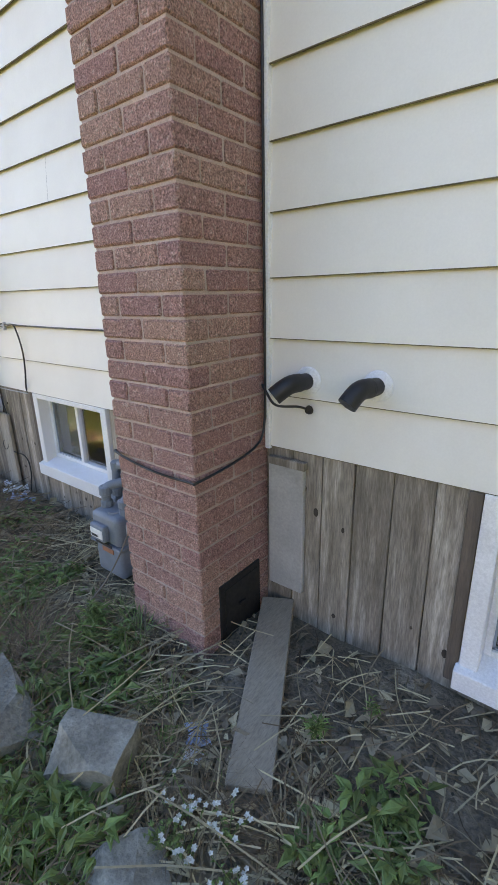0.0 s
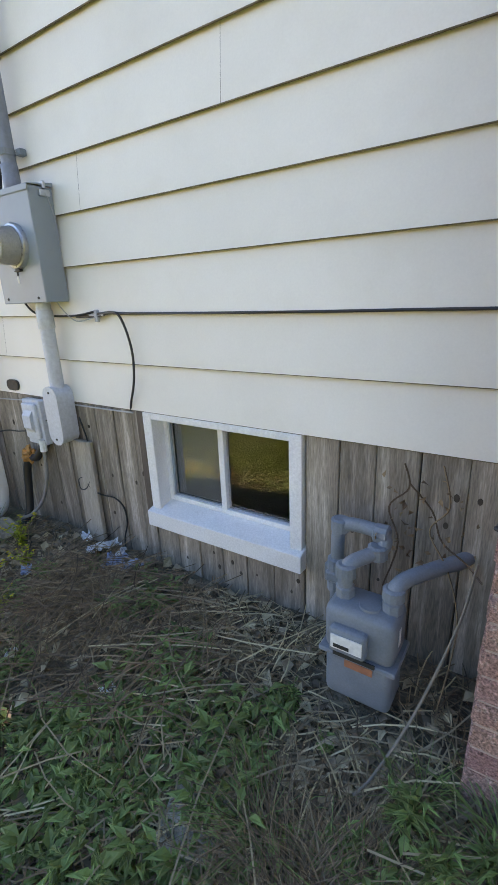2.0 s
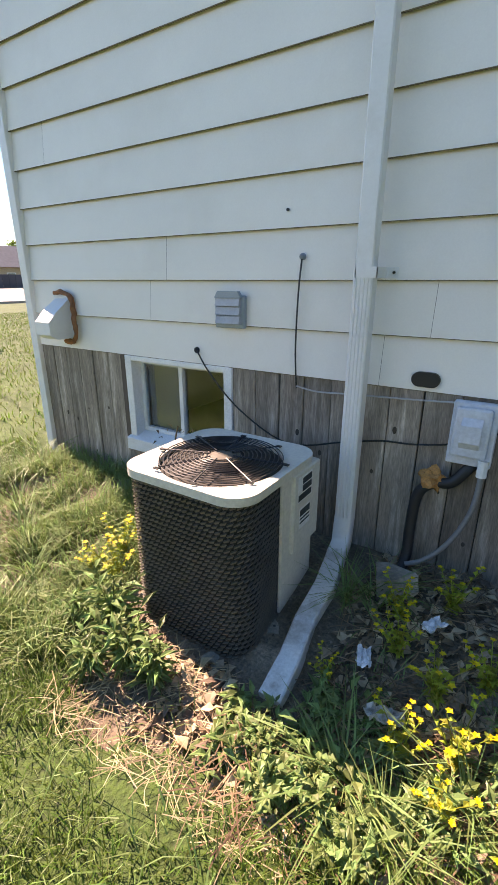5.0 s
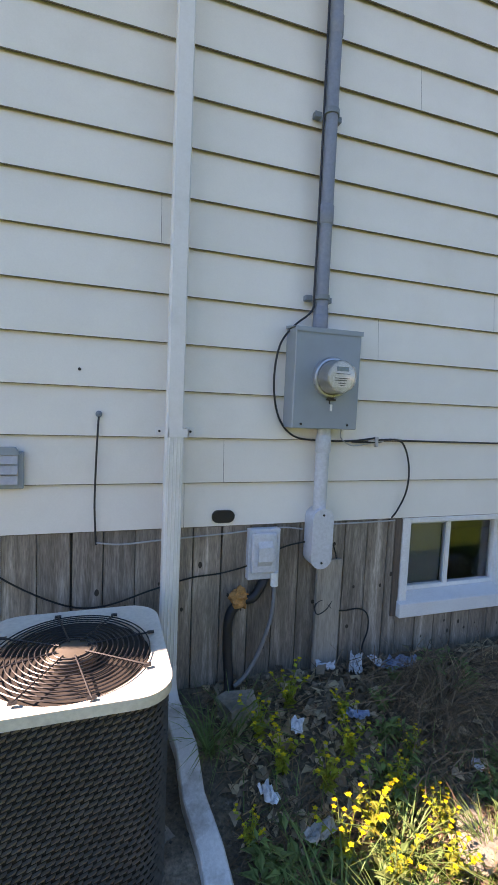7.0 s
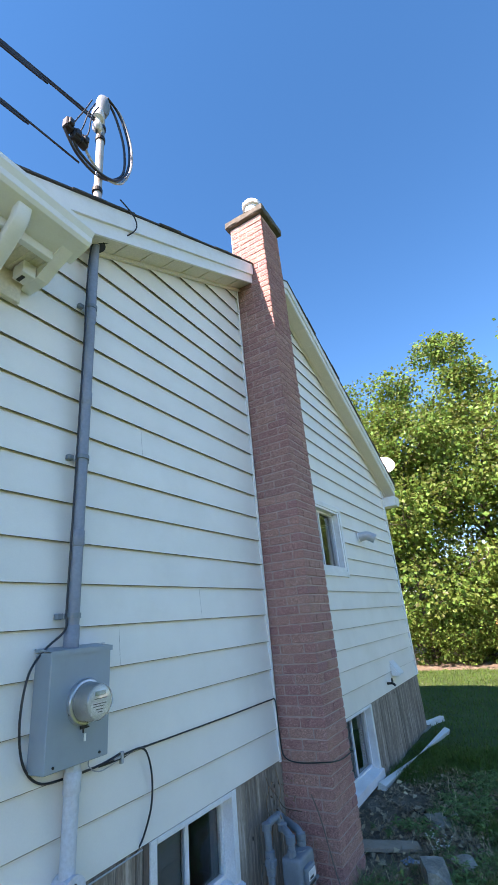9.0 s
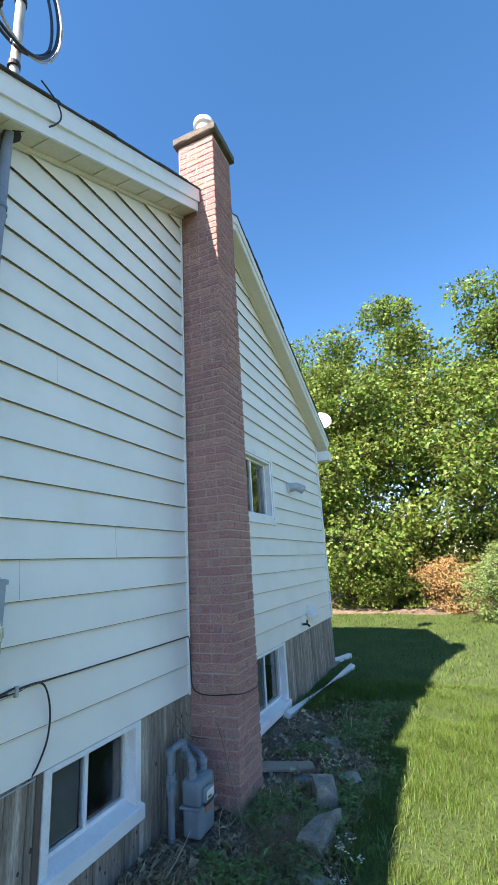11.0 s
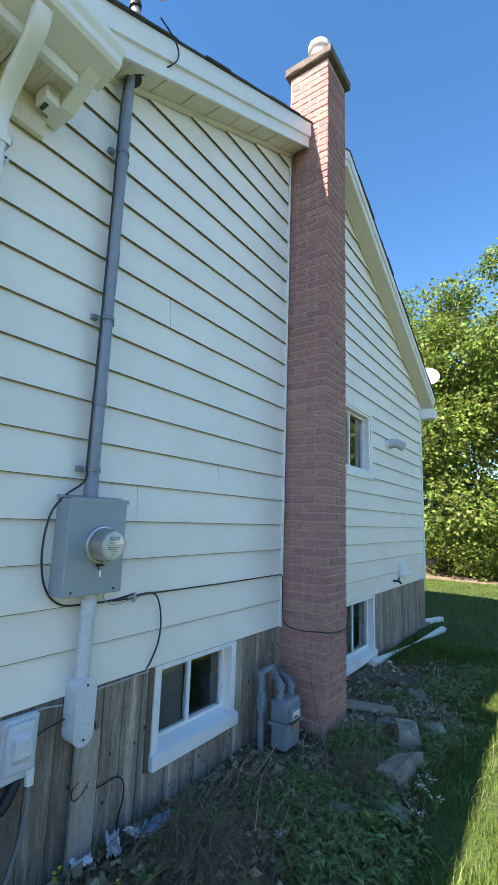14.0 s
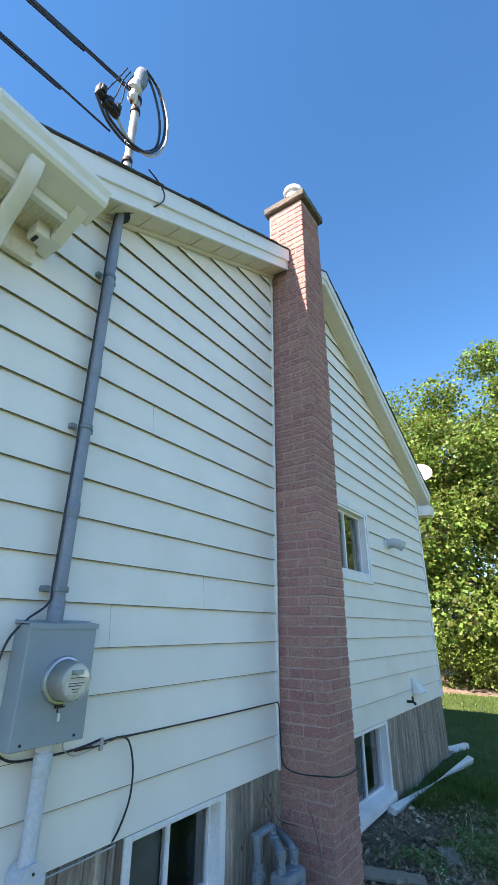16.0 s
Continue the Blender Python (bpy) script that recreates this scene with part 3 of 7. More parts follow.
# ---- trims, soffits and roofs ----
bm = boxed(XL - 0.045, XL + 0.03, WALL_Y - 0.03, WALL_Y + 0.12, -0.32, 3.47, 0.004)
tagged(part("trim", bm, M_WHITE_OLD), "white metal corner trim on the house corner", "trim", kind="structure")
tagged(part("trim", boxed(XR - 0.03, XR + 0.02, WALL_Y - 0.02, WALL_Y + 0.1, SKIRT_Z, 3.8, 0.003), M_WHITE_OLD), "white metal corner trim", "trim", kind="structure")
tagged(part("trim", boxed(CH_X0 - 0.036, CH_X0 - 0.018, WALL_Y - 0.016, WALL_Y + 0.02, SKIRT_Z - 0.01, roof_z(CH_X0) - 0.01, 0.002), M_WHITE_OLD), "thin white channel where siding meets the chimney", "trim", kind="structure")
tagged(part("trim", boxed(CH_X1 + 0.008, CH_X1 + 0.031, WALL_Y - 0.016, WALL_Y + 0.02, SKIRT_Z - 0.01, roof_z(CH_X1) - 0.01, 0.002), M_WHITE), "thin white channel where siding meets the chimney", "trim", kind="structure")

RAKE_Y = 1.158


def rake(thick, xe, x_top, label):
    """One sloping gable edge from x_top (beside the chimney) down to xe: vented soffit panels, fascia, drip mould and shingles."""
    r = thing("rake_trim", ((xe + x_top) / 2, RAKE_Y, roof_z((xe + x_top) / 2)), label, "roof edge", kind="structure")
    inv = Matrix.Translation(-r.location)

    def strip(nm, y0, y1, d0, d1, m, a=x_top, b=xe):
        bm = bmesh.new()
        d0, d1 = d0 * thick, d1 * thick
        prism(bm, [(a, roof_z(a) + d0), (b, roof_z(b) + d0), (b, roof_z(b) + d1), (a, roof_z(a) + d1)], "y", y0, y1)
        bm.transform(inv)
        return part(nm, bm, m, r)

    strip("fascia", RAKE_Y, RAKE_Y + 0.018, -0.012, 0.165, M_WHITE_OLD)
    strip("drip_mould", RAKE_Y - 0.022, RAKE_Y, 0.105, 0.265, M_WHITE_OLD)
    strip("cornice", WALL_Y - 0.03, WALL_Y - 0.004, -0.035, 0.0, M_SOFFIT)
    length = abs(xe - x_top)
    n = int(length / 0.27)
    for i in range(n):
        a = x_top + (xe - x_top) * i / n
        b = x_top + (xe - x_top) * (i + 1) / n
        g = 0.004 * (1 if b > a else -1)
        strip("soffit_panel", RAKE_Y + 0.018, WALL_Y - 0.004, 0.0, 0.012, M_SOFFIT, a + g, b - g)
        strip("soffit_batten", RAKE_Y + 0.018, WALL_Y - 0.03, -0.006, 0.0, M_SOFFIT, b - 2.2 * g, b + 2.2 * g)
    m = max(3, int(length / 0.26))
    for i in range(m):
        a = x_top + (xe - x_top) * i / m
        b = x_top + (xe - x_top) * (i + 1) / m
        strip("shingle", RAKE_Y - 0.035 - 0.006 * ((i * 7) % 3), 2.2, 0.266 + 0.004 * (i % 2), 0.280 + 0.004 * (i % 2), M_SHINGLE, a, b)
    return r


rake(1.0, -4.45, CH_X0 - 0.005, "white sloping gable edge with beige vented soffit")
rake(0.72, CH_X1 + 0.02, RIDGE_X, "short white gable edge between the chimney and the ridge")
rake(0.72, 3.72, RIDGE_X, "white sloping gable edge with beige vented soffit beyond the chimney")
# bridge of roof edge behind the chimney, and the large roof planes
bm = bmesh.new()
prism(bm, [(-4.6, roof_z(-4.6) + 0.13), (RIDGE_X, RIDGE_Z + 0.13), (3.80, roof_z(3.80) + 0.13), (3.80, roof_z(3.80) + 0.165), (RIDGE_X, RIDGE_Z + 0.165), (-4.6, roof_z(-4.6) + 0.165)], "y", 1.42, 8.9)
tagged(part("roof", bm, M_SHINGLE), "dark shingle gable roof", "roof", kind="structure")
bm = bmesh.new()
prism(bm, [(0.93, 3.74), (5.0, 5.74), (5.0, 5.80), (0.93, 3.80)], "x", -6.76, -3.95)
tagged(part("roof", bm, M_SHINGLE), "dark shingle roof over the side wing", "roof", kind="structure")

# wing eave: soffit panels, fascia, gutter
eave = thing("eave_trim", (-5.4, 1.0, 3.45), "white boxed eave with beige ribbed soffit", "roof edge", kind="structure")
inv = Matrix.Translation((5.4, -1.0, -3.45))


def E(nm, bm, m, soft=None):
    bm.transform(inv)
    return part(nm, bm, m, eave, soft=soft)


n = 10
for i in range(n):
    a, b = -6.74 + (2.74 * i) / n, -6.74 + 2.74 * (i + 1) / n
    bm = boxed(a + 0.004, b - 0.004, 1.10, WALL_Y - 0.004, 3.622, 3.636)
    for k in range(6):
        xk = a + 0.02 + k * (b - a - 0.04) / 5
        box(bm, xk - 0.006, xk + 0.006, 1.104, WALL_Y - 0.01, 3.616, 3.622)
    E("soffit_panel", bm, M_SOFFIT)
E("frieze_board", boxed(-6.74, -4.02, WALL_Y - 0.044, WALL_Y - 0.004, 3.432, 3.618, 0.004), M_SOFFIT)
E("fascia", boxed(-6.76, -4.02, 1.06, 1.10, 3.592, 3.74, 0.003), M_WHITE_OLD)
E("end_panel", prism(bmesh.new(), [(0.90, 3.70), (1.06, 3.625), (1.20, 3.552), (WALL_Y - 0.006, 3.556), (WALL_Y - 0.006, 3.93), (0.90, 3.79)], "x", -4.018, -3.945), M_WHITE_OLD)
E("end_box", boxed(-4.10, -4.022, 1.20, 1.30, 3.535, 3.62, 0.004), M_WHITE_OLD)
# solid black block stands in for the shaded hole under the end box
E("dark_gap", boxed(-4.085, -4.065, 1.23, 1.285, 3.529, 3.536, 0.001), M_BLACK)
gutter = thing("gutter", (-5.4, 0.9, 3.6), "white metal eave gutter above the downspout", "gutter")
inv_g = Matrix.Translation((5.4, -0.9, -3.6))
bm = prism(bmesh.new(), [(1.058, 3.645), (1.058, 3.80), (1.052, 3.80), (1.052, 3.652), (0.905, 3.684), (0.892, 3.70), (0.888, 3.735), (0.868, 3.765), (0.868, 3.79), (0.858, 3.79), (0.858, 3.762), (0.878, 3.73), (0.882, 3.695), (0.900, 3.676)], "x", -6.77, -3.915)
bm.transform(inv_g)
part("trough", bm, M_WHITE_OLD, gutter)
bm = prism(bmesh.new(), [(1.058, 3.645), (1.058, 3.80), (0.858, 3.79), (0.858, 3.762), (0.878, 3.73), (0.882, 3.695), (0.900, 3.676)], "x", -3.915, -3.909)
bm.transform(inv_g)
part("end_cap", bm, M_WHITE_OLD, gutter)
# short gutter return at the far eave
far = thing("gutter", (3.72, 1.3, 3.62), "white gutter end at the far eave corner", "gutter")
bm = prism(bmesh.new(), [(3.56, 3.50), (3.80, 3.50), (3.86, 3.58), (3.88, 3.68), (3.56, 3.68)], "y", 1.14, 8.8)
bm.transform(Matrix.Translation((-3.72, -1.3, -3.62)))
part("trough", bm, M_WHITE_OLD, far)

# ---- chimney ----
COURSE_B, BED_Z, CH_BACK, CH_TOP = 0.0772, 0.742, 1.40, 6.35
chimney = thing("chimney", ((CH_X0 + CH_X1) / 2, (CH_Y + CH_BACK) / 2, -0.3), "tall rough red brick chimney against the siding", "chimney")
CH_INV = Matrix.Translation(-chimney.location)
bm = boxed(CH_X0 + 0.008, CH_X1 - 0.008, CH_Y + 0.008, CH_BACK, -0.45, CH_TOP - 0.02)
bm.transform(CH_INV)
part("mortar", bm, M_MORTAR, chimney)


def brick_geo(lx, ly, lz, rng):
    bm = boxed(-lx / 2, lx / 2, -ly / 2, ly / 2, -lz / 2, lz / 2, 0.006)
    for v in bm.verts:
        v.co += Vector((rng.uniform(-1, 1), rng.uniform(-1, 1), rng.uniform(-1, 1))) * 0.0016
    return bm


def chimney_bricks():
    rng = random.Random(11)
    J = 0.010
    H = COURSE_B - J
    W = CH_X1 - CH_X0
    shapes = {}
    upper = bmesh.new()
    k = math.floor((-0.36 - BED_Z) / COURSE_B)
    while BED_Z + (k + 1) * COURSE_B < CH_TOP + 0.01:
        z = BED_Z + (k + 0.5) * COURSE_B
        row = []
        if k % 2:
            row.append((CH_X0 + W / 2, CH_Y + 0.05, 0.215, 0.10))
            for sx in (CH_X0 + 0.0525, CH_X1 - 0.0525):
                row.append((sx, CH_Y + 0.1075, 0.105, 0.215))
                row.append((sx, CH_Y + 0.225 + 0.1075, 0.105, 0.215))
        else:
            row.append((CH_X0 + 0.10875, CH_Y + 0.0525, 0.2175, 0.105))
            row.append((CH_X1 - 0.10875, CH_Y + 0.0525, 0.2175, 0.105))
            for sx in (CH_X0 + 0.0525, CH_X1 - 0.0525):
                row.append((sx, CH_Y + 0.115 + 0.1075, 0.105, 0.215))
                row.append((sx, CH_Y + 0.340 + 0.05, 0.105, 0.10))
        for x, y, lx, ly in row:
            x += rng.uniform(-0.0015, 0.0015)
            y += rng.uniform(-0.002, 0.002)
            if z < 2.75:
                key = (lx, ly, rng.randrange(5))
                if key not in shapes:
                    shapes[key] = mesh_from("brick", brick_geo(lx, ly, H, rng), M_BRICK)
                ob = new("brick", shapes[key])
                ob.parent = chimney
                ob.location = Vector((x, y, z)) - chimney.location
            else:
                b = brick_geo(lx, ly, H, rng)
                b.transform(Matrix.Translation(Vector((x, y, z)) - chimney.location))
                tmp = bpy.data.meshes.new("tmp")
                b.to_mesh(tmp)
                b.free()
                upper.from_mesh(tmp)
                bpy.data.meshes.remove(tmp)
        k += 1
    ob = part("upper_bricks", upper, M_BRICK_FAR, chimney)
    ob["kind"] = "stuff"


bm = boxed(CH_X0 - 0.045, CH_X1 + 0.045, CH_Y - 0.05, CH_BACK + 0.05, CH_TOP - 0.005, CH_TOP + 0.09, 0.012, 2)
rng = random.Random(3)
bmesh.ops.subdivide_edges(bm, edges=[e for e in bm.edges if e.calc_length() > 0.2], cuts=7)
for v in bm.verts:
    v.co += Vector((rng.uniform(-1, 1), rng.uniform(-1, 1), rng.uniform(-1, 1))) * 0.005
prism(bm, [(CH_X0 + 0.02, CH_TOP + 0.085), (CH_X1 - 0.02, CH_TOP + 0.085), (CH_X1 - 0.11, CH_TOP + 0.14), (CH_X0 + 0.11, CH_TOP + 0.14)], "y", CH_Y + 0.05, CH_BACK - 0.05)
bm.transform(CH_INV)
part("cap", bm, M_CAP, chimney, "weathered grey concrete cap")
bm = lathe(bmesh.new(), [(0.095, CH_TOP + 0.10), (0.095, CH_TOP + 0.36), (0.125, CH_TOP + 0.37), (0.125, CH_TOP + 0.43), (0.11, CH_TOP + 0.445), (0.08, CH_TOP + 0.445), (0.08, CH_TOP + 0.2)], ((CH_X0 + CH_X1) / 2 - 0.03, CH_Y + 0.20, 0), seg=24)
bm.transform(CH_INV)
part("flue_pipe", bm, M_WHITE_OLD, chimney, "pale metal flue pipe", soft=40)
bm = prism(bmesh.new(), [(CH_Y + 0.21, 5.42), (CH_BACK, 5.42), (CH_BACK, 5.76), (CH_Y + 0.29, 5.76), (CH_Y + 0.21, 5.66)], "x", CH_X0 - 0.008, CH_X0 - 0.003)
bm.transform(CH_INV)
part("flashing", bm, mat("brown flashing", (0.28, 0.20, 0.165), rough=0.6), chimney, "brown metal flashing at the roof edge")
bm = bmesh.new()
box(bm, CH_X1 - 0.004, CH_X1 + 0.008, 1.045, 1.312, -0.20, 0.078, 0.003)
box(bm, CH_X1 + 0.008, CH_X1 + 0.014, 1.07, 1.287, -0.175, 0.053, 0.002)
box(bm, CH_X1 + 0.014, CH_X1 + 0.024, 1.15, 1.19, -0.065, -0.05, 0.002)
bm.transform(CH_INV)
part("cleanout_door", bm, M_IRON, chimney, "black cast iron cleanout door")

# ---- things on the wall ----


def local(ob):
    return Matrix.Translation(-ob.location)


def add(ob, nm, bm, m, label="", soft=None):
    bm.transform(local(ob))
    return part(nm, bm, m, ob, label, soft)


# downspout
ds = thing("downspout", (-4.264, 1.33, 0.0), "white ribbed metal downspout strapped to the siding", "downspout")
bm = rect_tube(bmesh.new(), [(-4.259, 1.285, 3.30), (-4.261, 1.285, 1.06)], 0.074, 0.062)
add(ds, "upper_pipe", bm, M_WHITE_OLD)
bm = rect_tube(bmesh.new(), [(-4.261, 1.285, 1.065), (-4.264, 1.285, -0.04)], 0.080, 0.068)
add(ds, "lower_pipe", bm, M_WHITE_OLD)
for k in range(4):
    xk = -4.261 - 0.024 + k * 0.016
    add(ds, "rib", tube(bmesh.new(), [(xk, 1.250, 1.06), (xk - 0.003, 1.250, -0.03)], 0.003, 4), M_WHITE_OLD)
bm = rect_tube(bmesh.new(), spline([(-4.259, 1.285, 3.28), (-4.259, 1.275, 3.35), (-4.262, 1.22, 3.43), (-4.27, 1.07, 3.53), (-4.275, 0.98, 3.60), (-4.278, 0.955, 3.675)], 4), 0.074, 0.062)
add(ds, "upper_elbow", bm, M_WHITE_OLD, soft=50)
bm = rect_tube(bmesh.new(), spline([(-4.264, 1.285, -0.03), (-4.264, 1.275, -0.10), (-4.259, 1.25, -0.165), (-4.254, 1.17, -0.20)], 4), 0.082, 0.070)
add(ds, "lower_elbow", bm, M_WHITE_OLD, soft=50)
bm = rect_tube(bmesh.new(), [(-4.254, 1.19, -0.195), (-4.222, 0.98, -0.24), (-4.224, 0.80, -0.295), (-4.195, 0.62, -0.33), (-4.19, 0.46, -0.375)], 0.088, 0.075)
for v in bm.verts:
    v.co += 0.007 * noise.noise_vector(v.co * 9)
add(ds, "extension", bm, M_DENTED, "dented white downspout extension")
for z in (1.065, 3.215):
    bm = bmesh.new()
    box(bm, -4.292, -4.202, 1.247, 1.250, z - 0.02, z + 0.02)
    box(bm, -4.292, -4.288, 1.247, 1.372, z - 0.02, z + 0.02)
    box(bm, -4.206, -4.202, 1.247, 1.372, z - 0.02, z + 0.02)
    box(bm, -4.335, -4.288, 1.366, 1.370, z - 0.02, z + 0.02)
    box(bm, -4.206, -4.155, 1.366, 1.370, z - 0.02, z + 0.02)
    st = add(ds, "strap", bm, M_WHITE_OLD)
    for x in (-4.318, -4.172):
        b2 = lathe(bmesh.new(), [(0.006, 1.3655), (0.006, 1.361), (0.003, 1.360)], (x, 0, z), "y", 8)
        b2.transform(local(ds))
        part("screw", b2, M_IRON, st)

# electric meter box
mb = thing("meter_box", (-3.52, 1.31, 1.10), "grey steel electric meter box with round glass meter", "meter box")
bm = boxed(-3.70, -3.345, 1.25, 1.372, 1.10, 1.585, 0.004)
add(mb, "body", bm, M_GREYBOX)
add(mb, "lid", prism(bmesh.new(), [(1.244, 1.565), (1.244, 1.588), (1.372, 1.604), (1.372, 1.588), (1.25, 1.588)], "x", -3.706, -3.339), M_GREYBOX)
ring = add(mb, "meter_ring", lathe(bmesh.new(), [(0.098, 1.252), (0.100, 1.238), (0.094, 1.228), (0.086, 1.226), (0.082, 1.232), (0.082, 1.25)], (-3.505, 0, 1.352), "y", 40), M_STEEL, "bright steel sealing ring", soft=40)
m1 = add(mb, "meter", lathe(bmesh.new(), [(0.080, 1.25), (0.080, 1.19), (0.076, 1.150), (0.072, 1.140), (0.0, 1.140)], (-3.505, 0, 1.352), "y", 40), M_METER_BODY, "round grey electric meter", soft=40)


def sub(parent_part, owner, nm, bm, m):
    bm.transform(local(owner))
    return part(nm, bm, m, parent_part)


sub(m1, mb, "faceplate", lathe(bmesh.new(), [(0.068, 1.1395), (0.068, 1.1375), (0.0, 1.1375)], (-3.505, 0, 1.352), "y", 40), M_METER_FACE)
sub(m1, mb, "display", boxed(-3.535, -3.475, 1.134, 1.1374, 1.378, 1.398), M_LCD)
for k, (a, b, z) in enumerate(((-3.538, -3.465, 1.366), (-3.545, -3.468, 1.345), (-3.545, -3.480, 1.335), (-3.528, -3.488, 1.322), (-3.518, -3.492, 1.311))):
    sub(m1, mb, "print_bar", boxed(a, b, 1.136, 1.1374, z - 0.0018, z + 0.0018), M_LABEL_K)
sub(m1, mb, "label", boxed(-3.555, -3.46, 1.1368, 1.1374, 1.303, 1.352), M_LABEL_W)
gl = sub(m1, mb, "cover", lathe(bmesh.new(), [(0.0825, 1.225), (0.0825, 1.19), (0.0785, 1.147), (0.073, 1.132), (0.060, 1.127), (0.0, 1.126), (0.0, 1.129), (0.058, 1.130), (0.070, 1.135), (0.0755, 1.148), (0.0795, 1.19), (0.0795, 1.225)], (-3.505, 0, 1.352), "y", 40), M_METER_GLASS)
smooth(gl.data, 50)
gl.visible_shadow = False
bm = bmesh.new()
box(bm, -3.522, -3.488, 1.232, 1.252, 1.243, 1.262, 0.003)
tube(bm, [(-3.530, 1.235, 1.245), (-3.480, 1.235, 1.245)], 0.004, 6)
tube(bm, [(-3.512, 1.238, 1.262), (-3.512, 1.236, 1.225)], 0.004, 6)
add(mb, "latch", bm, M_IRON)
add(mb, "seal_tag", boxed(-3.512, -3.499, 1.228, 1.232, 1.190, 1.222, 0.002), M_LABEL_W, "small translucent seal tag")
for x in (-3.655, -3.40):
    add(mb, "screw", lathe(bmesh.new(), [(0.006, 1.25), (0.006, 1.246), (0.002, 1.245)], (x, 0, 1.122), "y", 8), M_IRON)
add(mb, "hasp", box(boxed(-3.345, -3.332, 1.30, 1.35, 1.545, 1.572, 0.002), -3.345, -3.328, 1.315, 1.33, 1.575, 1.605, 0.002), M_STEEL)
wire("seal_wire", [(-3.335, 1.33, 1.56), (-3.325, 1.35, 1.45), (-3.335, 1.36, 1.32), (-3.338, 1.362, 1.24)], 0.002, M_CABLE_GREY, "thin grey seal wire", parent=None)

# service mast
mast = thing("service_mast", (-3.555, 1.30, 1.60), "blue-grey service conduit and mast with weatherhead above the roof", "mast")
bm = tube(bmesh.new(), [(-3.545, 1.315, 1.59), (-3.548, 1.313, 2.9), (-3.552, 1.308, 4.40)], 0.033, 20)
add(mast, "conduit", bm, M_PVC, soft=50)
for z, r in ((1.62, 0.038), (2.14, 0.038), (3.0, 0.037), (3.62, 0.037), (1.655, 0.037)):
    add(mast, "coupling", lathe(bmesh.new(), [(0.034, z - 0.045), (r, z - 0.04), (r, z + 0.04), (0.034, z + 0.045)], (-3.547, 1.314, 0), seg=20), M_PVC, soft=50)
for z in (1.745, 2.61, 3.69):
    bm = bmesh.new()
    lathe(bm, [(0.036, z - 0.012), (0.040, z - 0.012), (0.040, z + 0.012), (0.036, z + 0.012)], (-3.549, 1.312, 0), seg=20)
    box(bm, -3.622, -3.585, 1.335, 1.368, z - 0.014, z + 0.014, 0.003)
    box(bm, -3.513, -3.478, 1.335, 1.368, z - 0.014, z + 0.014, 0.003)
    add(mast, "clamp", bm, M_GASGREY)
M_MAST = mat("galvanised mast pipe", (0.42, 0.42, 0.40), rough=0.55, metal=0.3, vary=0.15, scale=10, bump=0.05, stain=(0.25, 0.2, 0.15), stain_scale=6, stain_amount=0.4)
add(mast, "mast_pipe", tube(bmesh.new(), [(-3.552, 1.308, 4.36), (-3.565, 1.305, 5.74)], 0.031, 16), M_MAST, soft=50)
add(mast, "flashing_boot", lathe(bmesh.new(), [(0.075, 4.245), (0.05, 4.29), (0.036, 4.34), (0.033, 4.36)], (-3.552, 1.308, 0), seg=18), M_BLACK, soft=50)
add(mast, "weatherhead", lathe(bmesh.new(), [(0.036, 5.66), (0.055, 5.72), (0.060, 5.79), (0.048, 5.85), (0.02, 5.875), (0.0, 5.878)], (-3.565, 1.295, 0), seg=18), M_GASGREY, soft=50)
for z in (5.36, 5.50, 4.78):
    add(mast, "band", lathe(bmesh.new(), [(0.033, z - 0.018), (0.039, z - 0.018), (0.039, z + 0.018), (0.033, z + 0.018)], (-3.561, 1.306, 0), seg=16), M_IRON)
bm = bmesh.new()
lathe(bm, [(0.018, 5.33), (0.038, 5.35), (0.040, 5.39), (0.026, 5.42), (0.026, 5.45), (0.048, 5.47), (0.050, 5.53), (0.044, 5.56), (0.02, 5.57)], (-3.640, 1.25, 0), seg=18)
add(mast, "insulator", bm, mat("glazed porcelain", (0.62, 0.60, 0.56), rough=0.2, bump=0), "white glazed porcelain insulator", soft=45)
bm = bmesh.new()
tube(bm, [(-3.60, 1.29, 5.42), (-3.64, 1.255, 5.40)], 0.012, 8)
tube(bm, [(-3.60, 1.29, 5.50), (-3.64, 1.25, 5.58), (-3.645, 1.25, 5.30)], 0.008, 8)
add(mast, "insulator_bracket", bm, M_IRON)
sp = thing("splice_cluster", (-3.83, 1.23, 5.0), "cluster of black cable splice connectors hanging by the mast", "connector")
for x, z in ((-3.90, 5.045), (-3.835, 5.005), (-3.77, 5.015)):
    bm = boxed(x - 0.032, x + 0.032, 1.20, 1.26, z - 0.045, z + 0.045, 0.008)
    box(bm, x - 0.02, x + 0.02, 1.18, 1.27, z - 0.028, z + 0.028, 0.005)
    add(sp, "splice_block", bm, M_BLACK)
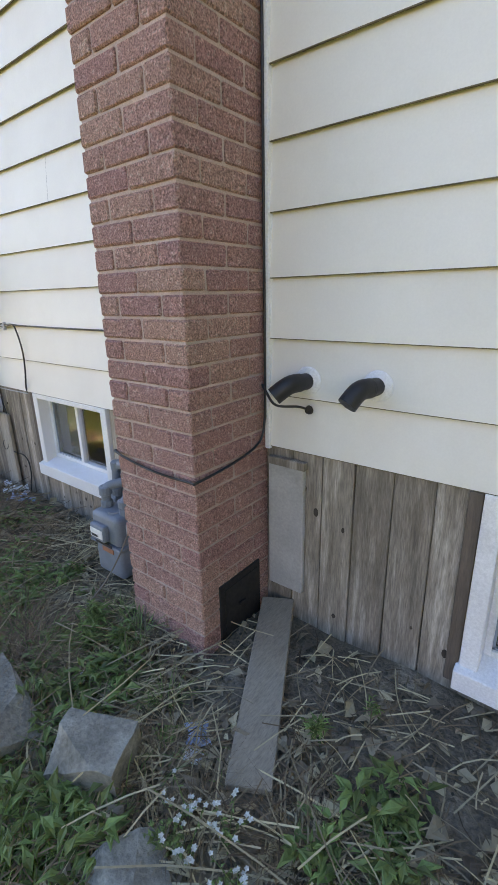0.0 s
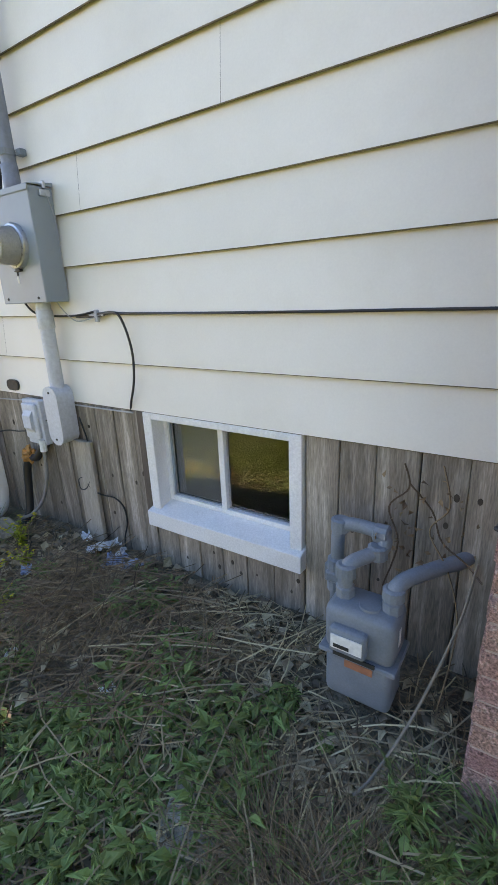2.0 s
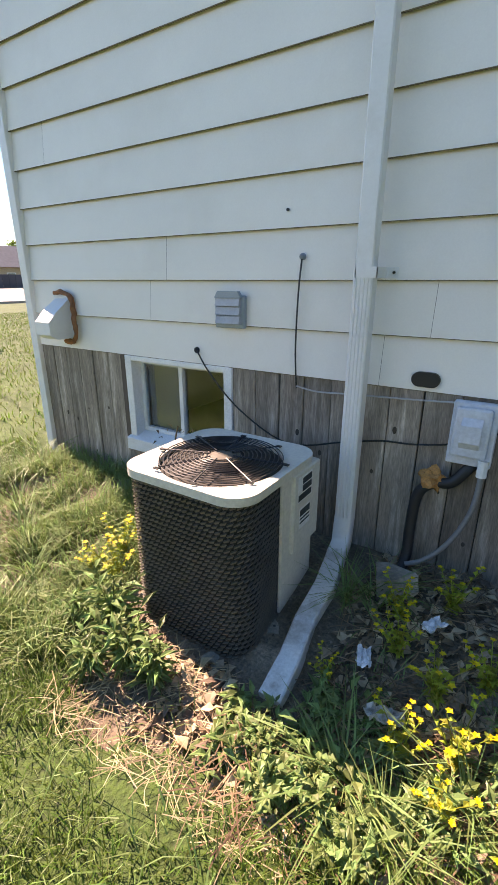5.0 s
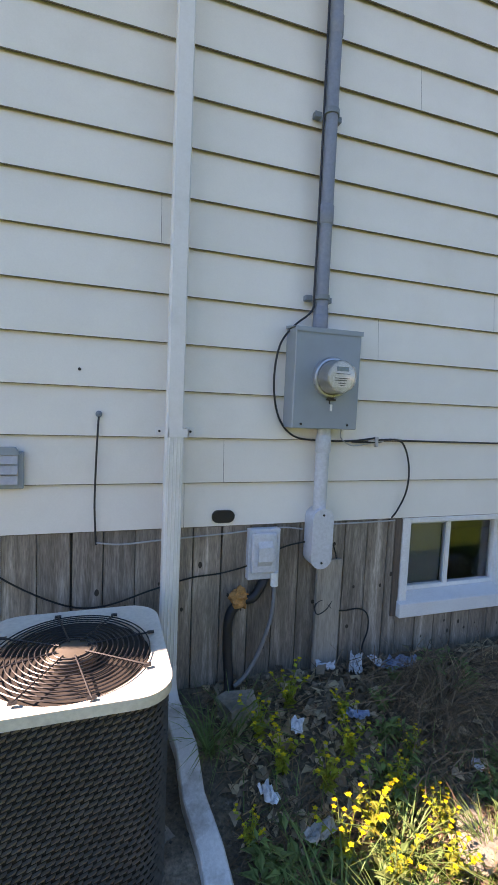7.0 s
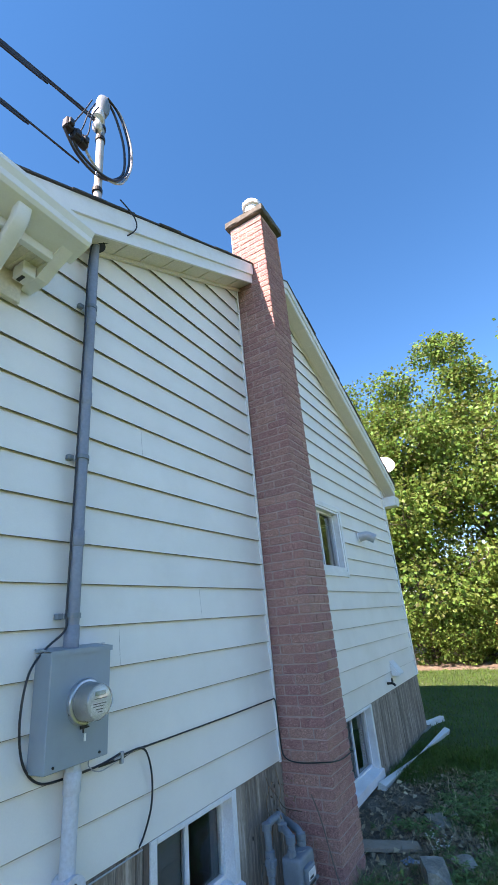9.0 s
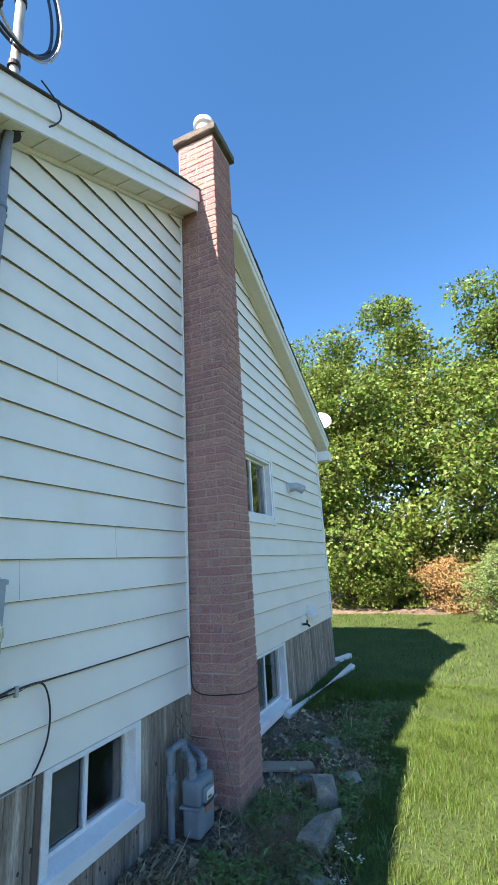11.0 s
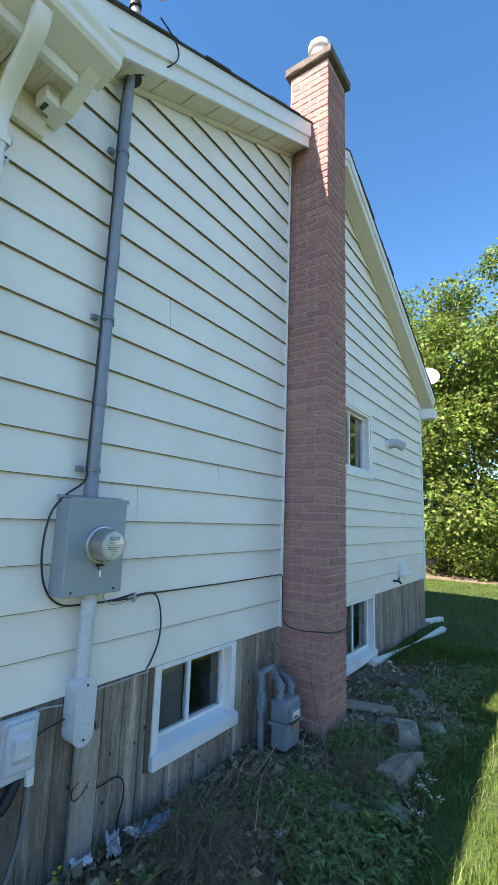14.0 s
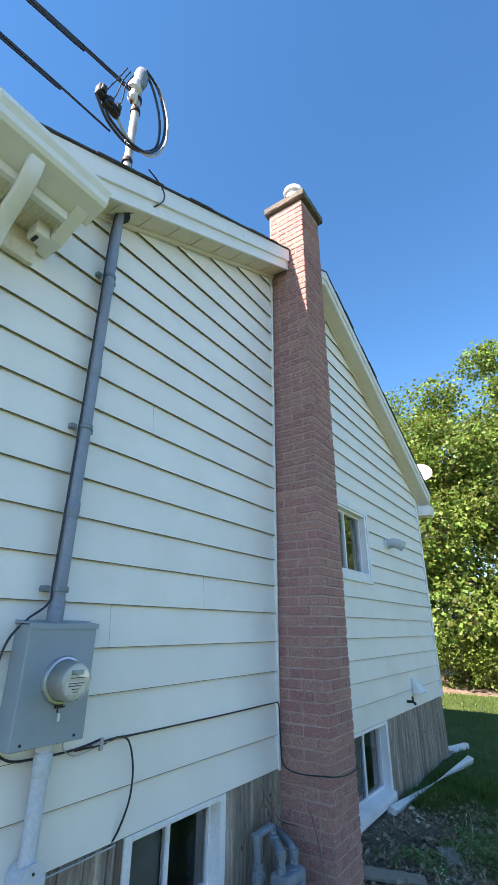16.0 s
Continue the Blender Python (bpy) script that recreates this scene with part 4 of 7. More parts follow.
for nm, pts, m, r in (
        ("drip_loop", [(-3.56, 1.25, 5.85), (-3.42, 1.25, 5.80), (-3.31, 1.25, 5.55), (-3.31, 1.25, 5.25), (-3.42, 1.25, 5.0), (-3.60, 1.25, 4.90), (-3.78, 1.25, 4.92), (-3.86, 1.24, 4.99)], M_CABLE, 0.011),
        ("drip_loop", [(-3.58, 1.27, 5.86), (-3.46, 1.27, 5.78), (-3.35, 1.27, 5.52), (-3.34, 1.27, 5.2), (-3.46, 1.27, 4.98), (-3.62, 1.26, 4.87), (-3.80, 1.25, 4.88), (-3.92, 1.24, 4.99)], M_CABLE, 0.011),
        ("drip_loop", [(-3.55, 1.27, 5.87), (-3.38, 1.28, 5.88), (-3.26, 1.28, 5.65), (-3.25, 1.28, 5.35), (-3.36, 1.27, 5.05), (-3.52, 1.26, 4.93), (-3.66, 1.25, 4.94), (-3.75, 1.24, 5.00)], M_CABLE_GREY, 0.011)):
    wire(nm, pts, r, m, "looped service cable beside the mast", seg=7)
WIRES = (
    ((-3.645, 1.25, 5.42), (-4.40, 1.41, 5.49), (-6.5, 1.85, 5.62), (-30.0, 6.8, 7.6), 0.009),
    ((-3.66, 1.25, 5.45), (-4.40, 1.42, 5.53), (-6.5, 1.86, 5.68), (-30.0, 6.8, 7.7), 0.007),
    ((-3.74, 1.30, 4.89), (-4.54, 1.437, 4.976), (-6.5, 1.78, 5.14), (-30.0, 5.8, 7.5), 0.008))
for a, b, c, d, r in WIRES:
    wire("service_drop", [a, b, c, d], r, M_CABLE, "black overhead service wire to the street", seg=5, per=8)
for k, x in enumerate((-3.88, -3.82, -3.77)):
    wire("tap_wire", [(x, 1.22, 5.05), (x + 0.02, 1.2, 5.13), (-3.83 + 0.03 * k, 1.15, 5.24), (-3.80 + 0.03 * k, 1.12, 5.36)], 0.005, M_CABLE, "short black tap wire", seg=5)
wire("bond_wire", [(-3.62, 1.26, 4.88), (-3.64, 1.22, 4.80), (-3.70, 1.15, 4.72), (-3.72, 1.13, 4.66)], 0.004, M_CABLE_GREY, "thin grey bonding wire", seg=5)
wire("communication_cable", [(-3.50, 1.12, 4.62), (-3.38, 1.10, 4.55), (-3.34, 1.12, 4.46), (-3.44, 1.20, 4.32), (-3.53, 1.25, 4.24), (-3.592, 1.30, 4.15), (-3.592, 1.305, 3.3), (-3.588, 1.31, 2.3), (-3.59, 1.31, 1.80), (-3.60, 1.30, 1.68), (-3.68, 1.33, 1.60), (-3.745, 1.345, 1.50), (-3.765, 1.35, 1.32), (-3.73, 1.355, 1.15), (-3.64, 1.36, 1.055), (-3.5, 1.362, 1.035), (-3.30, 1.362, 1.035), (-3.16, 1.362, 1.052)], 0.0055, M_CABLE, "black cable run down beside the mast and round the meter box", seg=6)
wire("communication_cable", [(-3.30, 1.362, 1.03), (-3.14, 1.362, 1.03), (-3.05, 1.364, 1.045), (-2.9, 1.366, 1.04), (-2.2, 1.366, 1.035), (-1.55, 1.366, 1.035), (-1.462, 1.36, 1.03), (-1.452, 1.355, 0.95), (-1.448, 1.35, 0.75), (-1.435, 1.33, 0.62), (-1.425, 1.20, 0.585), (-1.420, 0.98, 0.60), (-1.405, 0.94, 0.60), (-1.2, 0.937, 0.570), (-0.985, 0.937, 0.570), (-0.966, 0.955, 0.570), (-0.962, 1.15, 0.585), (-0.960, 1.30, 0.62), (-0.958, 1.345, 0.70), (-0.958, 1.352, 0.9), (-0.958, 1.352, 2.2), (-0.958, 1.352, 4.6)], 0.005, M_CABLE, "black cable run along the siding and round the chimney", seg=6)
wire("communication_cable", [(-3.15, 1.36, 1.04), (-3.02, 1.355, 1.045), (-2.965, 1.35, 1.0), (-2.93, 1.35, 0.88), (-2.94, 1.35, 0.75), (-2.99, 1.36, 0.635), (-3.02, 1.38, 0.59)], 0.0055, M_CABLE, "black cable curving down from a clip to the skirt", seg=6)
wire("communication_cable", [(-3.385, 1.33, 1.10), (-3.37, 1.355, 1.05), (-3.30, 1.36, 1.01), (-3.2, 1.362, 1.02), (-3.14, 1.362, 1.03)], 0.003, M_CABLE_GREY, "thin grey cable under the meter box", seg=5)
tagged(part("cable_clip", box(boxed(-3.158, -3.138, 1.352, 1.372, 1.005, 1.06, 0.003), -3.20, -3.10, 1.358, 1.368, 1.03, 1.042, 0.002), M_CABLE_GREY), "small grey cable splice clip on the siding", "clip")

# lower conduit and access fitting
lc = thing("conduit_fitting", (-3.495, 1.32, 0.4), "pale grey conduit and rounded access fitting below the meter", "conduit")
add(lc, "conduit", tube(bmesh.new(), [(-3.490, 1.322, 1.10), (-3.492, 1.322, 0.66)], 0.035, 18), M_PVC_PALE, soft=50)
add(lc, "coupling", lathe(bmesh.new(), [(0.036, 0.975), (0.040, 0.98), (0.040, 1.06), (0.036, 1.065)], (-3.490, 1.322, 0), seg=18), M_PVC_PALE, soft=50)


def stadium(cx, cz, w, h, n=10):
    r = w / 2
    pts = [(cx + r * math.cos(a), cz + h / 2 - r + r * math.sin(a)) for a in (math.pi * k / n for k in range(n + 1))]
    pts += [(cx + r * math.cos(a), cz - h / 2 + r + r * math.sin(a)) for a in (math.pi + math.pi * k / n for k in range(n + 1))]
    return pts


add(lc, "housing", prism(bmesh.new(), stadium(-3.492, 0.535, 0.112, 0.31), "y", 1.275, 1.368), M_PVC_PALE)
cv = add(lc, "cover", prism(bmesh.new(), stadium(-3.492, 0.535, 0.118, 0.316), "y", 1.266, 1.274), M_PVC_PALE)
for z in (0.66, 0.41):
    b2 = lathe(bmesh.new(), [(0.006, 1.2655), (0.006, 1.262), (0.002, 1.261)], (-3.492, 0, z), "y", 8)
    b2.transform(local(lc))
    part("screw", b2, M_IRON, cv)
wire("communication_cable", [(-3.40, 1.355, 0.52), (-3.375, 1.352, 0.46), (-3.355, 1.352, 0.38), (-3.36, 1.345, 0.22), (-3.40, 1.34, 0.13), (-3.46, 1.34, 0.10), (-3.475, 1.34, 0.15), (-3.43, 1.342, 0.175), (-3.37, 1.342, 0.12), (-3.30, 1.345, 0.10), (-3.20, 1.35, 0.10), (-3.14, 1.352, 0.06), (-3.13, 1.352, -0.03), (-3.16, 1.35, -0.12), (-3.165, 1.345, -0.21)], 0.0045, M_CABLE, "black cable looped on the wood skirt", seg=6)
wire("communication_cable", [(-3.55, 1.35, 0.50), (-3.68, 1.35, 0.475), (-3.85, 1.345, 0.40), (-4.0, 1.35, 0.365), (-4.15, 1.353, 0.352), (-4.33, 1.352, 0.31), (-4.55, 1.355, 0.25), (-4.72, 1.355, 0.27), (-4.95, 1.352, 0.40), (-5.12, 1.352, 0.56), (-5.19, 1.352, 0.655), (-5.215, 1.366, 0.675)], 0.0045, M_CABLE, "black cable sagging along the wood skirt", seg=6)
wire("ground_wire", [(-4.59, 1.360, 0.55), (-4.48, 1.362, 0.535), (-4.3, 1.362, 0.545), (-4.0, 1.362, 0.56), (-3.7, 1.36, 0.58), (-3.56, 1.36, 0.565)], 0.004, M_CABLE_GREY, "grey ground wire stapled along the skirt", seg=5)
wire("ground_wire", [(-3.42, 1.36, 0.585), (-3.2, 1.362, 0.585), (-2.99, 1.362, 0.588)], 0.004, M_CABLE_GREY, "grey ground wire stapled along the skirt", seg=5)
wire("antenna_stub", [(-4.585, 1.360, 1.13), (-4.592, 1.350, 0.98), (-4.598, 1.352, 0.75), (-4.594, 1.356, 0.62), (-4.59, 1.362, 0.54)], 0.0045, M_CABLE, "dark cable hanging down the siding from a wall hole", seg=6)
tagged(part("cable_boot", lathe(bmesh.new(), [(0.015, 1.372), (0.014, 1.36), (0.008, 1.352), (0.0, 1.350)], (-4.585, 0, 1.135), "y", 12), M_GASGREY), "small grey sealed cable entry", "cable entry")
tagged(part("cable_boot", lathe(bmesh.new(), [(0.018, 1.372), (0.016, 1.362), (0.007, 1.352), (0.0, 1.350)], (-5.215, 0, 0.672), "y", 12), M_IRON), "small black cable entry above the window", "cable entry")
tagged(part("nail", lathe(bmesh.new(), [(0.007, 1.374), (0.007, 1.366), (0.0, 1.365)], (-4.668, 0, 1.328), "y", 8), M_IRON), "single dark nail in the siding", "nail")
# vent hole drawn as a solid plug, its inner shade put into the black
tagged(part("wall_hole", prism(bmesh.new(), stadium(0, 0, 0.062, 0.115), "y", 1.358, 1.374), M_BLACK), "oval vent hole in the siding, its inner shade a black plug", "vent")
bpy.data.objects["wall_hole"].matrix_world = Matrix.Translation((-3.995, 0, 0.648)) @ Matrix.Rotation(radians(90), 4, "Y")

# disconnect box, insulated line set and flexible conduit
jb = thing("disconnect_box", (-3.80, 1.33, 0.33), "pale grey disconnect box on the wood skirt", "electrical box")
add(jb, "body", boxed(-3.868, -3.70, 1.325, 1.368, 0.325, 0.585, 0.004), M_PVC_PALE)
add(jb, "cover", boxed(-3.855, -3.72, 1.305, 1.327, 0.36, 0.57, 0.012, 2), M_PVC_PALE)
add(jb, "pull_handle", prism(bmesh.new(), [(1.306, 0.40), (1.285, 0.43), (1.285, 0.50), (1.306, 0.53)], "x", -3.825, -3.75), M_PVC_PALE)
wire("flexible_conduit", [(-3.73, 1.32, 0.335), (-3.725, 1.315, 0.26), (-3.74, 1.31, 0.12), (-3.80, 1.29, -0.03), (-3.88, 1.25, -0.12), (-3.95, 1.22, -0.15)], 0.0105, mat("dull grey conduit", (0.20, 0.20, 0.20), rough=0.6, bump=0.1), "grey flexible conduit from the disconnect box", "conduit", seg=8)
tagged(part("conduit_connector", tube(bmesh.new(), [(-3.725, 1.32, 0.36), (-3.725, 1.318, 0.29)], 0.020, 10), M_LABEL_W), "white conduit connector under the box", "connector")
wire("line_set", [(-3.76, 1.372, 0.325), (-3.78, 1.345, 0.30), (-3.83, 1.33, 0.235), (-3.90, 1.33, 0.215), (-3.955, 1.325, 0.15), (-3.965, 1.31, 0.0), (-3.96, 1.28, -0.14), (-3.97, 1.22, -0.22)], 0.024, M_BLACK, "black foam-insulated refrigerant line", "pipe", seg=10)


def lump(name, c, r, m, label, category, seed=0, squash=(1, 1, 1), jag=0.35, sub_n=3):
    bm = bmesh.new()
    bmesh.ops.create_icosphere(bm, subdivisions=sub_n, radius=1.0)
    off = Vector((seed * 3.7, seed * 1.9, seed * 5.3))
    for v in bm.verts:
        d = v.co.normalized()
        k = 1 + jag * noise.noise(d * 1.6 + off) + 0.4 * jag * noise.noise(d * 4 + off)
        v.co = Vector((d.x * squash[0], d.y * squash[1], d.z * squash[2])) * r * k
    ob = part(name, bm, m, soft=35)
    ob.location = c
    return tagged(ob, label, category)


lump("spray_foam", (-3.905, 1.328, 0.24), 0.048, M_FOAM, "blob of orange spray foam on the line set", "foam", 2, (1.0, 0.7, 0.9), 0.8)

# louvred vent and square exhaust hood
lv = thing("louvre_vent", (-4.99, 1.35, 0.80), "grey plastic louvred wall vent", "vent")
bm = bmesh.new()
box(bm, -5.085, -4.905, 1.345, 1.372, 0.805, 0.965, 0.006, 2)
add(lv, "body", bm, M_GREYBOX)
for k in range(3):
    z = 0.825 + k * 0.043
    add(lv, "slat", prism(bmesh.new(), [(1.344, z), (1.322, z + 0.004), (1.334, z + 0.040), (1.344, z + 0.040)], "x", -5.07, -4.925), mat("vent grey", (0.42, 0.43, 0.46), rough=0.5, bump=0.05))
add(lv, "crown", prism(bmesh.new(), [(-5.075, 0.953), (-4.915, 0.953), (-4.935, 0.985), (-5.055, 0.985)], "y", 1.326, 1.352), M_GREYBOX)
lv.location.x += 0.02
eh = thing("exhaust_hood", (-6.42, 1.3, 0.66), "white square exhaust hood sealed with brown foam", "vent")
add(eh, "hood", prism(bmesh.new(), [(1.372, 0.67), (1.24, 0.67), (1.19, 0.70), (1.19, 0.78), (1.25, 0.84), (1.372, 0.93)], "x", -6.50, -6.35), M_WHITE_OLD)
add(eh, "flange", boxed(-6.52, -6.33, 1.362, 1.372, 0.66, 0.945, 0.002), M_WHITE_OLD)
bm = tube(bmesh.new(), spline([(-6.50, 1.36, 0.955), (-6.40, 1.355, 0.96), (-6.325, 1.355, 0.93), (-6.315, 1.352, 0.85), (-6.30, 1.345, 0.77), (-6.305, 1.345, 0.68), (-6.36, 1.35, 0.645), (-6.42, 1.355, 0.65)], 5), 0.016, 8)
for v in bm.verts:
    v.co += 0.012 * noise.noise_vector(v.co * 25)
add(eh, "foam_seal", bm, M_RUSTFOAM, "brown expanding foam seal")
eh.location.x += 0.08

# black elbow pipes right of the chimney
for x, z, tip in ((-0.772, 0.885, (-0.062, -0.15, -0.042)), (-0.500, 0.893, (-0.045, -0.15, -0.045))):
    pv = thing("vent_pipe", (x, 1.36, z), "short black plastic vent pipe elbow poking from the siding", "vent pipe", group="vent pipes in the siding")
    a = Vector((x, 1.385, z))
    add(pv, "stub", tube(bmesh.new(), [a, a + Vector((-0.01, -0.075, 0.0))], 0.031, 18), M_BLACK, soft=50)
    e = a + Vector((-0.01, -0.06, 0.0))
    add(pv, "elbow", tube(bmesh.new(), spline([e, e + Vector((-0.015, -0.05, -0.004)), a + Vector(tip)], 5), 0.034, 18), M_BLACK, soft=50)
    add(pv, "caulk", lathe(bmesh.new(), [(0.055, 1.372), (0.050, 1.366), (0.034, 1.362)], (x, 0, z), "y", 18), M_WHITE)
wire("thin_cable", [(-0.955, 1.33, 0.86), (-0.915, 1.30, 0.84), (-0.855, 1.28, 0.80), (-0.795, 1.34, 0.79), (-0.768, 1.37, 0.775)], 0.005, M_CABLE, "short black cable between chimney and siding", seg=6)
tagged(part("cable_boot", lathe(bmesh.new(), [(0.018, 1.372), (0.015, 1.362), (0.0, 1.358)], (-0.765, 0, 0.775), "y", 12), M_IRON), "small black cable entry by the vent pipe", "cable entry")
tagged(part("parging_patch", boxed(-0.945, -0.775, 1.352, 1.378, -0.05, 0.535, 0.004), M_PARGE), "smooth grey parging panel beside the chimney", "panel")
tagged(part("ledger_board", boxed(-0.945, -0.765, 1.345, 1.374, 0.528, 0.562, 0.003), M_WOOD), "short weathered horizontal board", "board")
tagged(part("loose_board", boxed(-3.472, -3.328, 1.338, 1.362, -0.26, 0.395, 0.003), M_WOOD_PALE), "pale loose board standing against the skirt", "board")

# far wall fittings
for x, z in ((1.60, 2.70),):
    fh = thing("wall_light", (x, 1.3, z), "grey hooded wall fitting on the siding", "wall light")
    add(fh, "base", lathe(bmesh.new(), [(0.075, 1.372), (0.07, 1.35), (0.05, 1.345)], (x, 0, z), "y", 20), M_WHITE_OLD)
    add(fh, "hood", tube(bmesh.new(), spline([(x, 1.36, z), (x + 0.02, 1.25, z + 0.01), (x + 0.05, 1.14, z - 0.05)], 5), 0.068, 18), mat("grey hood", (0.45, 0.46, 0.47), rough=0.5, bump=0.05), soft=50)
sc = thing("scoop_vent", (2.15, 1.3, 0.83), "white plastic scoop vent on the siding", "vent")
add(sc, "hood", prism(bmesh.new(), [(1.372, 0.76), (1.27, 0.76), (1.25, 0.78), (1.372, 0.95)], "x", 2.03, 2.25), M_WHITE)
tp = thing("hose_tap", (1.76, 1.3, 0.69), "dark garden hose tap on the siding", "tap")
add(tp, "body", tube(bmesh.new(), spline([(1.76, 1.375, 0.70), (1.76, 1.30, 0.70), (1.76, 1.265, 0.67)], 4), 0.016, 10), M_IRON, soft=50)
add(tp, "handle", lathe(bmesh.new(), [(0.0, 1.305), (0.032, 1.305), (0.032, 1.295), (0.0, 1.295)], (1.76, 0, 0.735), "y", 12), M_IRON)
dish = thing("satellite_dish", (4.1, 1.32, 4.47), "white satellite dish at the far roof corner", "satellite dish")
bm = lathe(bmesh.new(), [(0.0, 0.0), (0.12, 0.012), (0.22, 0.04), (0.28, 0.07), (0.285, 0.066), (0.22, 0.034), (0.0, -0.008)], (0, 0, 0), "x", 28)
bm.transform(Matrix.Translation((4.06, 1.34, 4.45)) @ Matrix.Scale(0.8, 4) @ Matrix.Rotation(radians(200), 4, "Z") @ Matrix.Rotation(radians(-25), 4, "Y"))
add(dish, "reflector", bm, M_WHITE_OLD, soft=50)
add(dish, "arm", tube(bmesh.new(), [(4.06, 1.34, 4.45), (3.98, 1.37, 4.27), (3.7, 1.42, 3.86)], 0.018, 8), M_STEEL)

# ---- gas meter ----
gm = thing("gas_meter", (-1.75, 1.14, -0.2), "grey gas meter with threaded pipe loops by the chimney", "gas meter")
X0, X1, Yf, Yb = -1.865, -1.64, 1.05, 1.20
bm = boxed(X0, X1, Yf, Yb, 0.0, 0.165, 0.028, 4)
add(gm, "upper_body", bm, M_GASGREY, soft=45)
add(gm, "flange", boxed(X0 - 0.012, X1 + 0.012, Yf - 0.01, Yb + 0.01, -0.012, 0.006, 0.004), M_GASGREY)
bm = boxed(X0 + 0.004, X1 - 0.004, Yf + 0.004, Yb - 0.004, -0.185, -0.01, 0.024, 4)
add(gm, "lower_body", bm, M_GASGREY, soft=45)
ix = add(gm, "index_box", boxed(-1.835, -1.715, 1.018, 1.055, 0.025, 0.115, 0.012, 2), M_GASGREY)
sub(ix, gm, "index_window", boxed(-1.825, -1.725, 1.0145, 1.0185, 0.045, 0.095, 0.001), M_LABEL_W)
sub(ix, gm, "dial_strip", boxed(-1.815, -1.765, 1.0125, 1.0147, 0.052, 0.064), M_LABEL_K)
add(gm, "nameplate", boxed(-1.825, -1.69, 1.0355, 1.0405, 0.000, 0.014), M_LABEL_K)
add(gm, "warning_label", boxed(-1.79, -1.70, 1.0485, 1.0535, -0.045, -0.018), M_LABEL_RED, "faded orange warning sticker")
add(gm, "badge", lathe(bmesh.new(), [(0.035, 0.163), (0.033, 0.172), (0.0, 0.174)], (-1.735, 1.11, 0), seg=14), M_GASGREY)
add(gm, "side_label", boxed(X1 - 0.001, X1 + 0.0015, 1.10, 1.12, 0.06, 0.12), M_LABEL_W)
for x, y in ((-1.825, 1.13), (-1.672, 1.13)):
    add(gm, "union_nut", lathe(bmesh.new(), [(0.026, 0.155), (0.032, 0.162), (0.032, 0.195), (0.026, 0.20)], (x, y, 0), seg=8), M_GASGREY)
P1 = [(-1.825, 1.13, 0.170), (-1.825, 1.13, 0.242), (-1.815, 1.145, 0.274), (-1.775, 1.20, 0.285), (-1.745, 1.235, 0.296), (-1.742, 1.25, 0.325), (-1.77, 1.26, 0.343), (-1.85, 1.265, 0.344), (-1.90, 1.265, 0.328), (-1.905, 1.26, 0.292), (-1.905, 1.255, 0.192), (-1.905, 1.25, -0.350)]
add(gm, "inlet_pipe", tube(bmesh.new(), spline(P1, 4), 0.024, 14), M_GASGREY, soft=50)
for c, d in (((-1.825, 1.13, 0.253), "z"), ((-1.755, 1.225, 0.289), "z"), ((-1.90, 1.265, 0.332), "z"), ((-1.755, 1.258, 0.339), "x"), ((-1.905, 1.252, 0.184), "z"), ((-1.905, 1.252, 0.100), "z")):
    prof = [(0.024, -0.026), (0.033, -0.020), (0.033, 0.020), (0.024, 0.026)]
    i = {"x": 0, "y": 1, "z": 2}[d]
    cc = list(c)
    h = cc[i]
    cc[i] = 0
    if d == "x":
        b2 = lathe(bmesh.new(), [(r, h + q) for r, q in prof], (0, c[1], c[2]), "x", 12)
    else:
        b2 = lathe(bmesh.new(), [(r, h + q) for r, q in prof], (c[0], c[1], 0), "z", 12)
    add(gm, "elbow_collar", b2, M_GASGREY)
add(gm, "shutoff_valve", box(boxed(-1.935, -1.875, 1.215, 1.285, 0.12, 0.165, 0.008), -1.945, -1.93, 1.235, 1.265, 0.11, 0.18, 0.003), M_GASGREY)
P2 = [(-1.672, 1.13, 0.170), (-1.672, 1.13, 0.217), (-1.665, 1.145, 0.243), (-1.64, 1.19, 0.253), (-1.57, 1.29, 0.256), (-1.52, 1.36, 0.256), (-1.50, 1.42, 0.256)]
add(gm, "outlet_pipe", tube(bmesh.new(), spline(P2, 4), 0.025, 14), M_GASGREY, soft=50)
add(gm, "elbow_collar", lathe(bmesh.new(), [(0.025, 0.200), (0.034, 0.205), (0.034, 0.238), (0.025, 0.243)], (-1.672, 1.13, 0), seg=12), M_GASGREY)
wire("dead_vine", [(-1.46, 1.12, 0.40), (-1.48, 1.05, 0.25), (-1.55, 0.95, 0.0), (-1.62, 0.85, -0.16), (-1.66, 0.80, -0.21)], 0.004, mat("grey bark", (0.2, 0.17, 0.14), rough=0.9), "grey dead vine stem leaning over the gas meter", "vine", seg=6)

# ---- air conditioner ----
ac = thing("air_conditioner", (-4.665, 0.885, -0.37), "beige and dark brown outdoor air conditioner with round fan grille", "air conditioner")
AX0, AX1, AY0, AY1, AZ0, AZ1 = -4.952, -4.352, 0.53, 1.13, -0.435, 0.34


def rounded(x0, x1, y0, y1, r, n=6):
    pts = []
    for cx, cy, a0 in ((x1 - r, y1 - r, 0), (x0 + r, y1 - r, 90), (x0 + r, y0 + r, 180), (x1 - r, y0 + r, 270)):
        for k in range(n + 1):
            a = radians(a0 + 90 * k / n)
            pts.append((cx + r * math.cos(a), cy + r * math.sin(a)))
    return pts


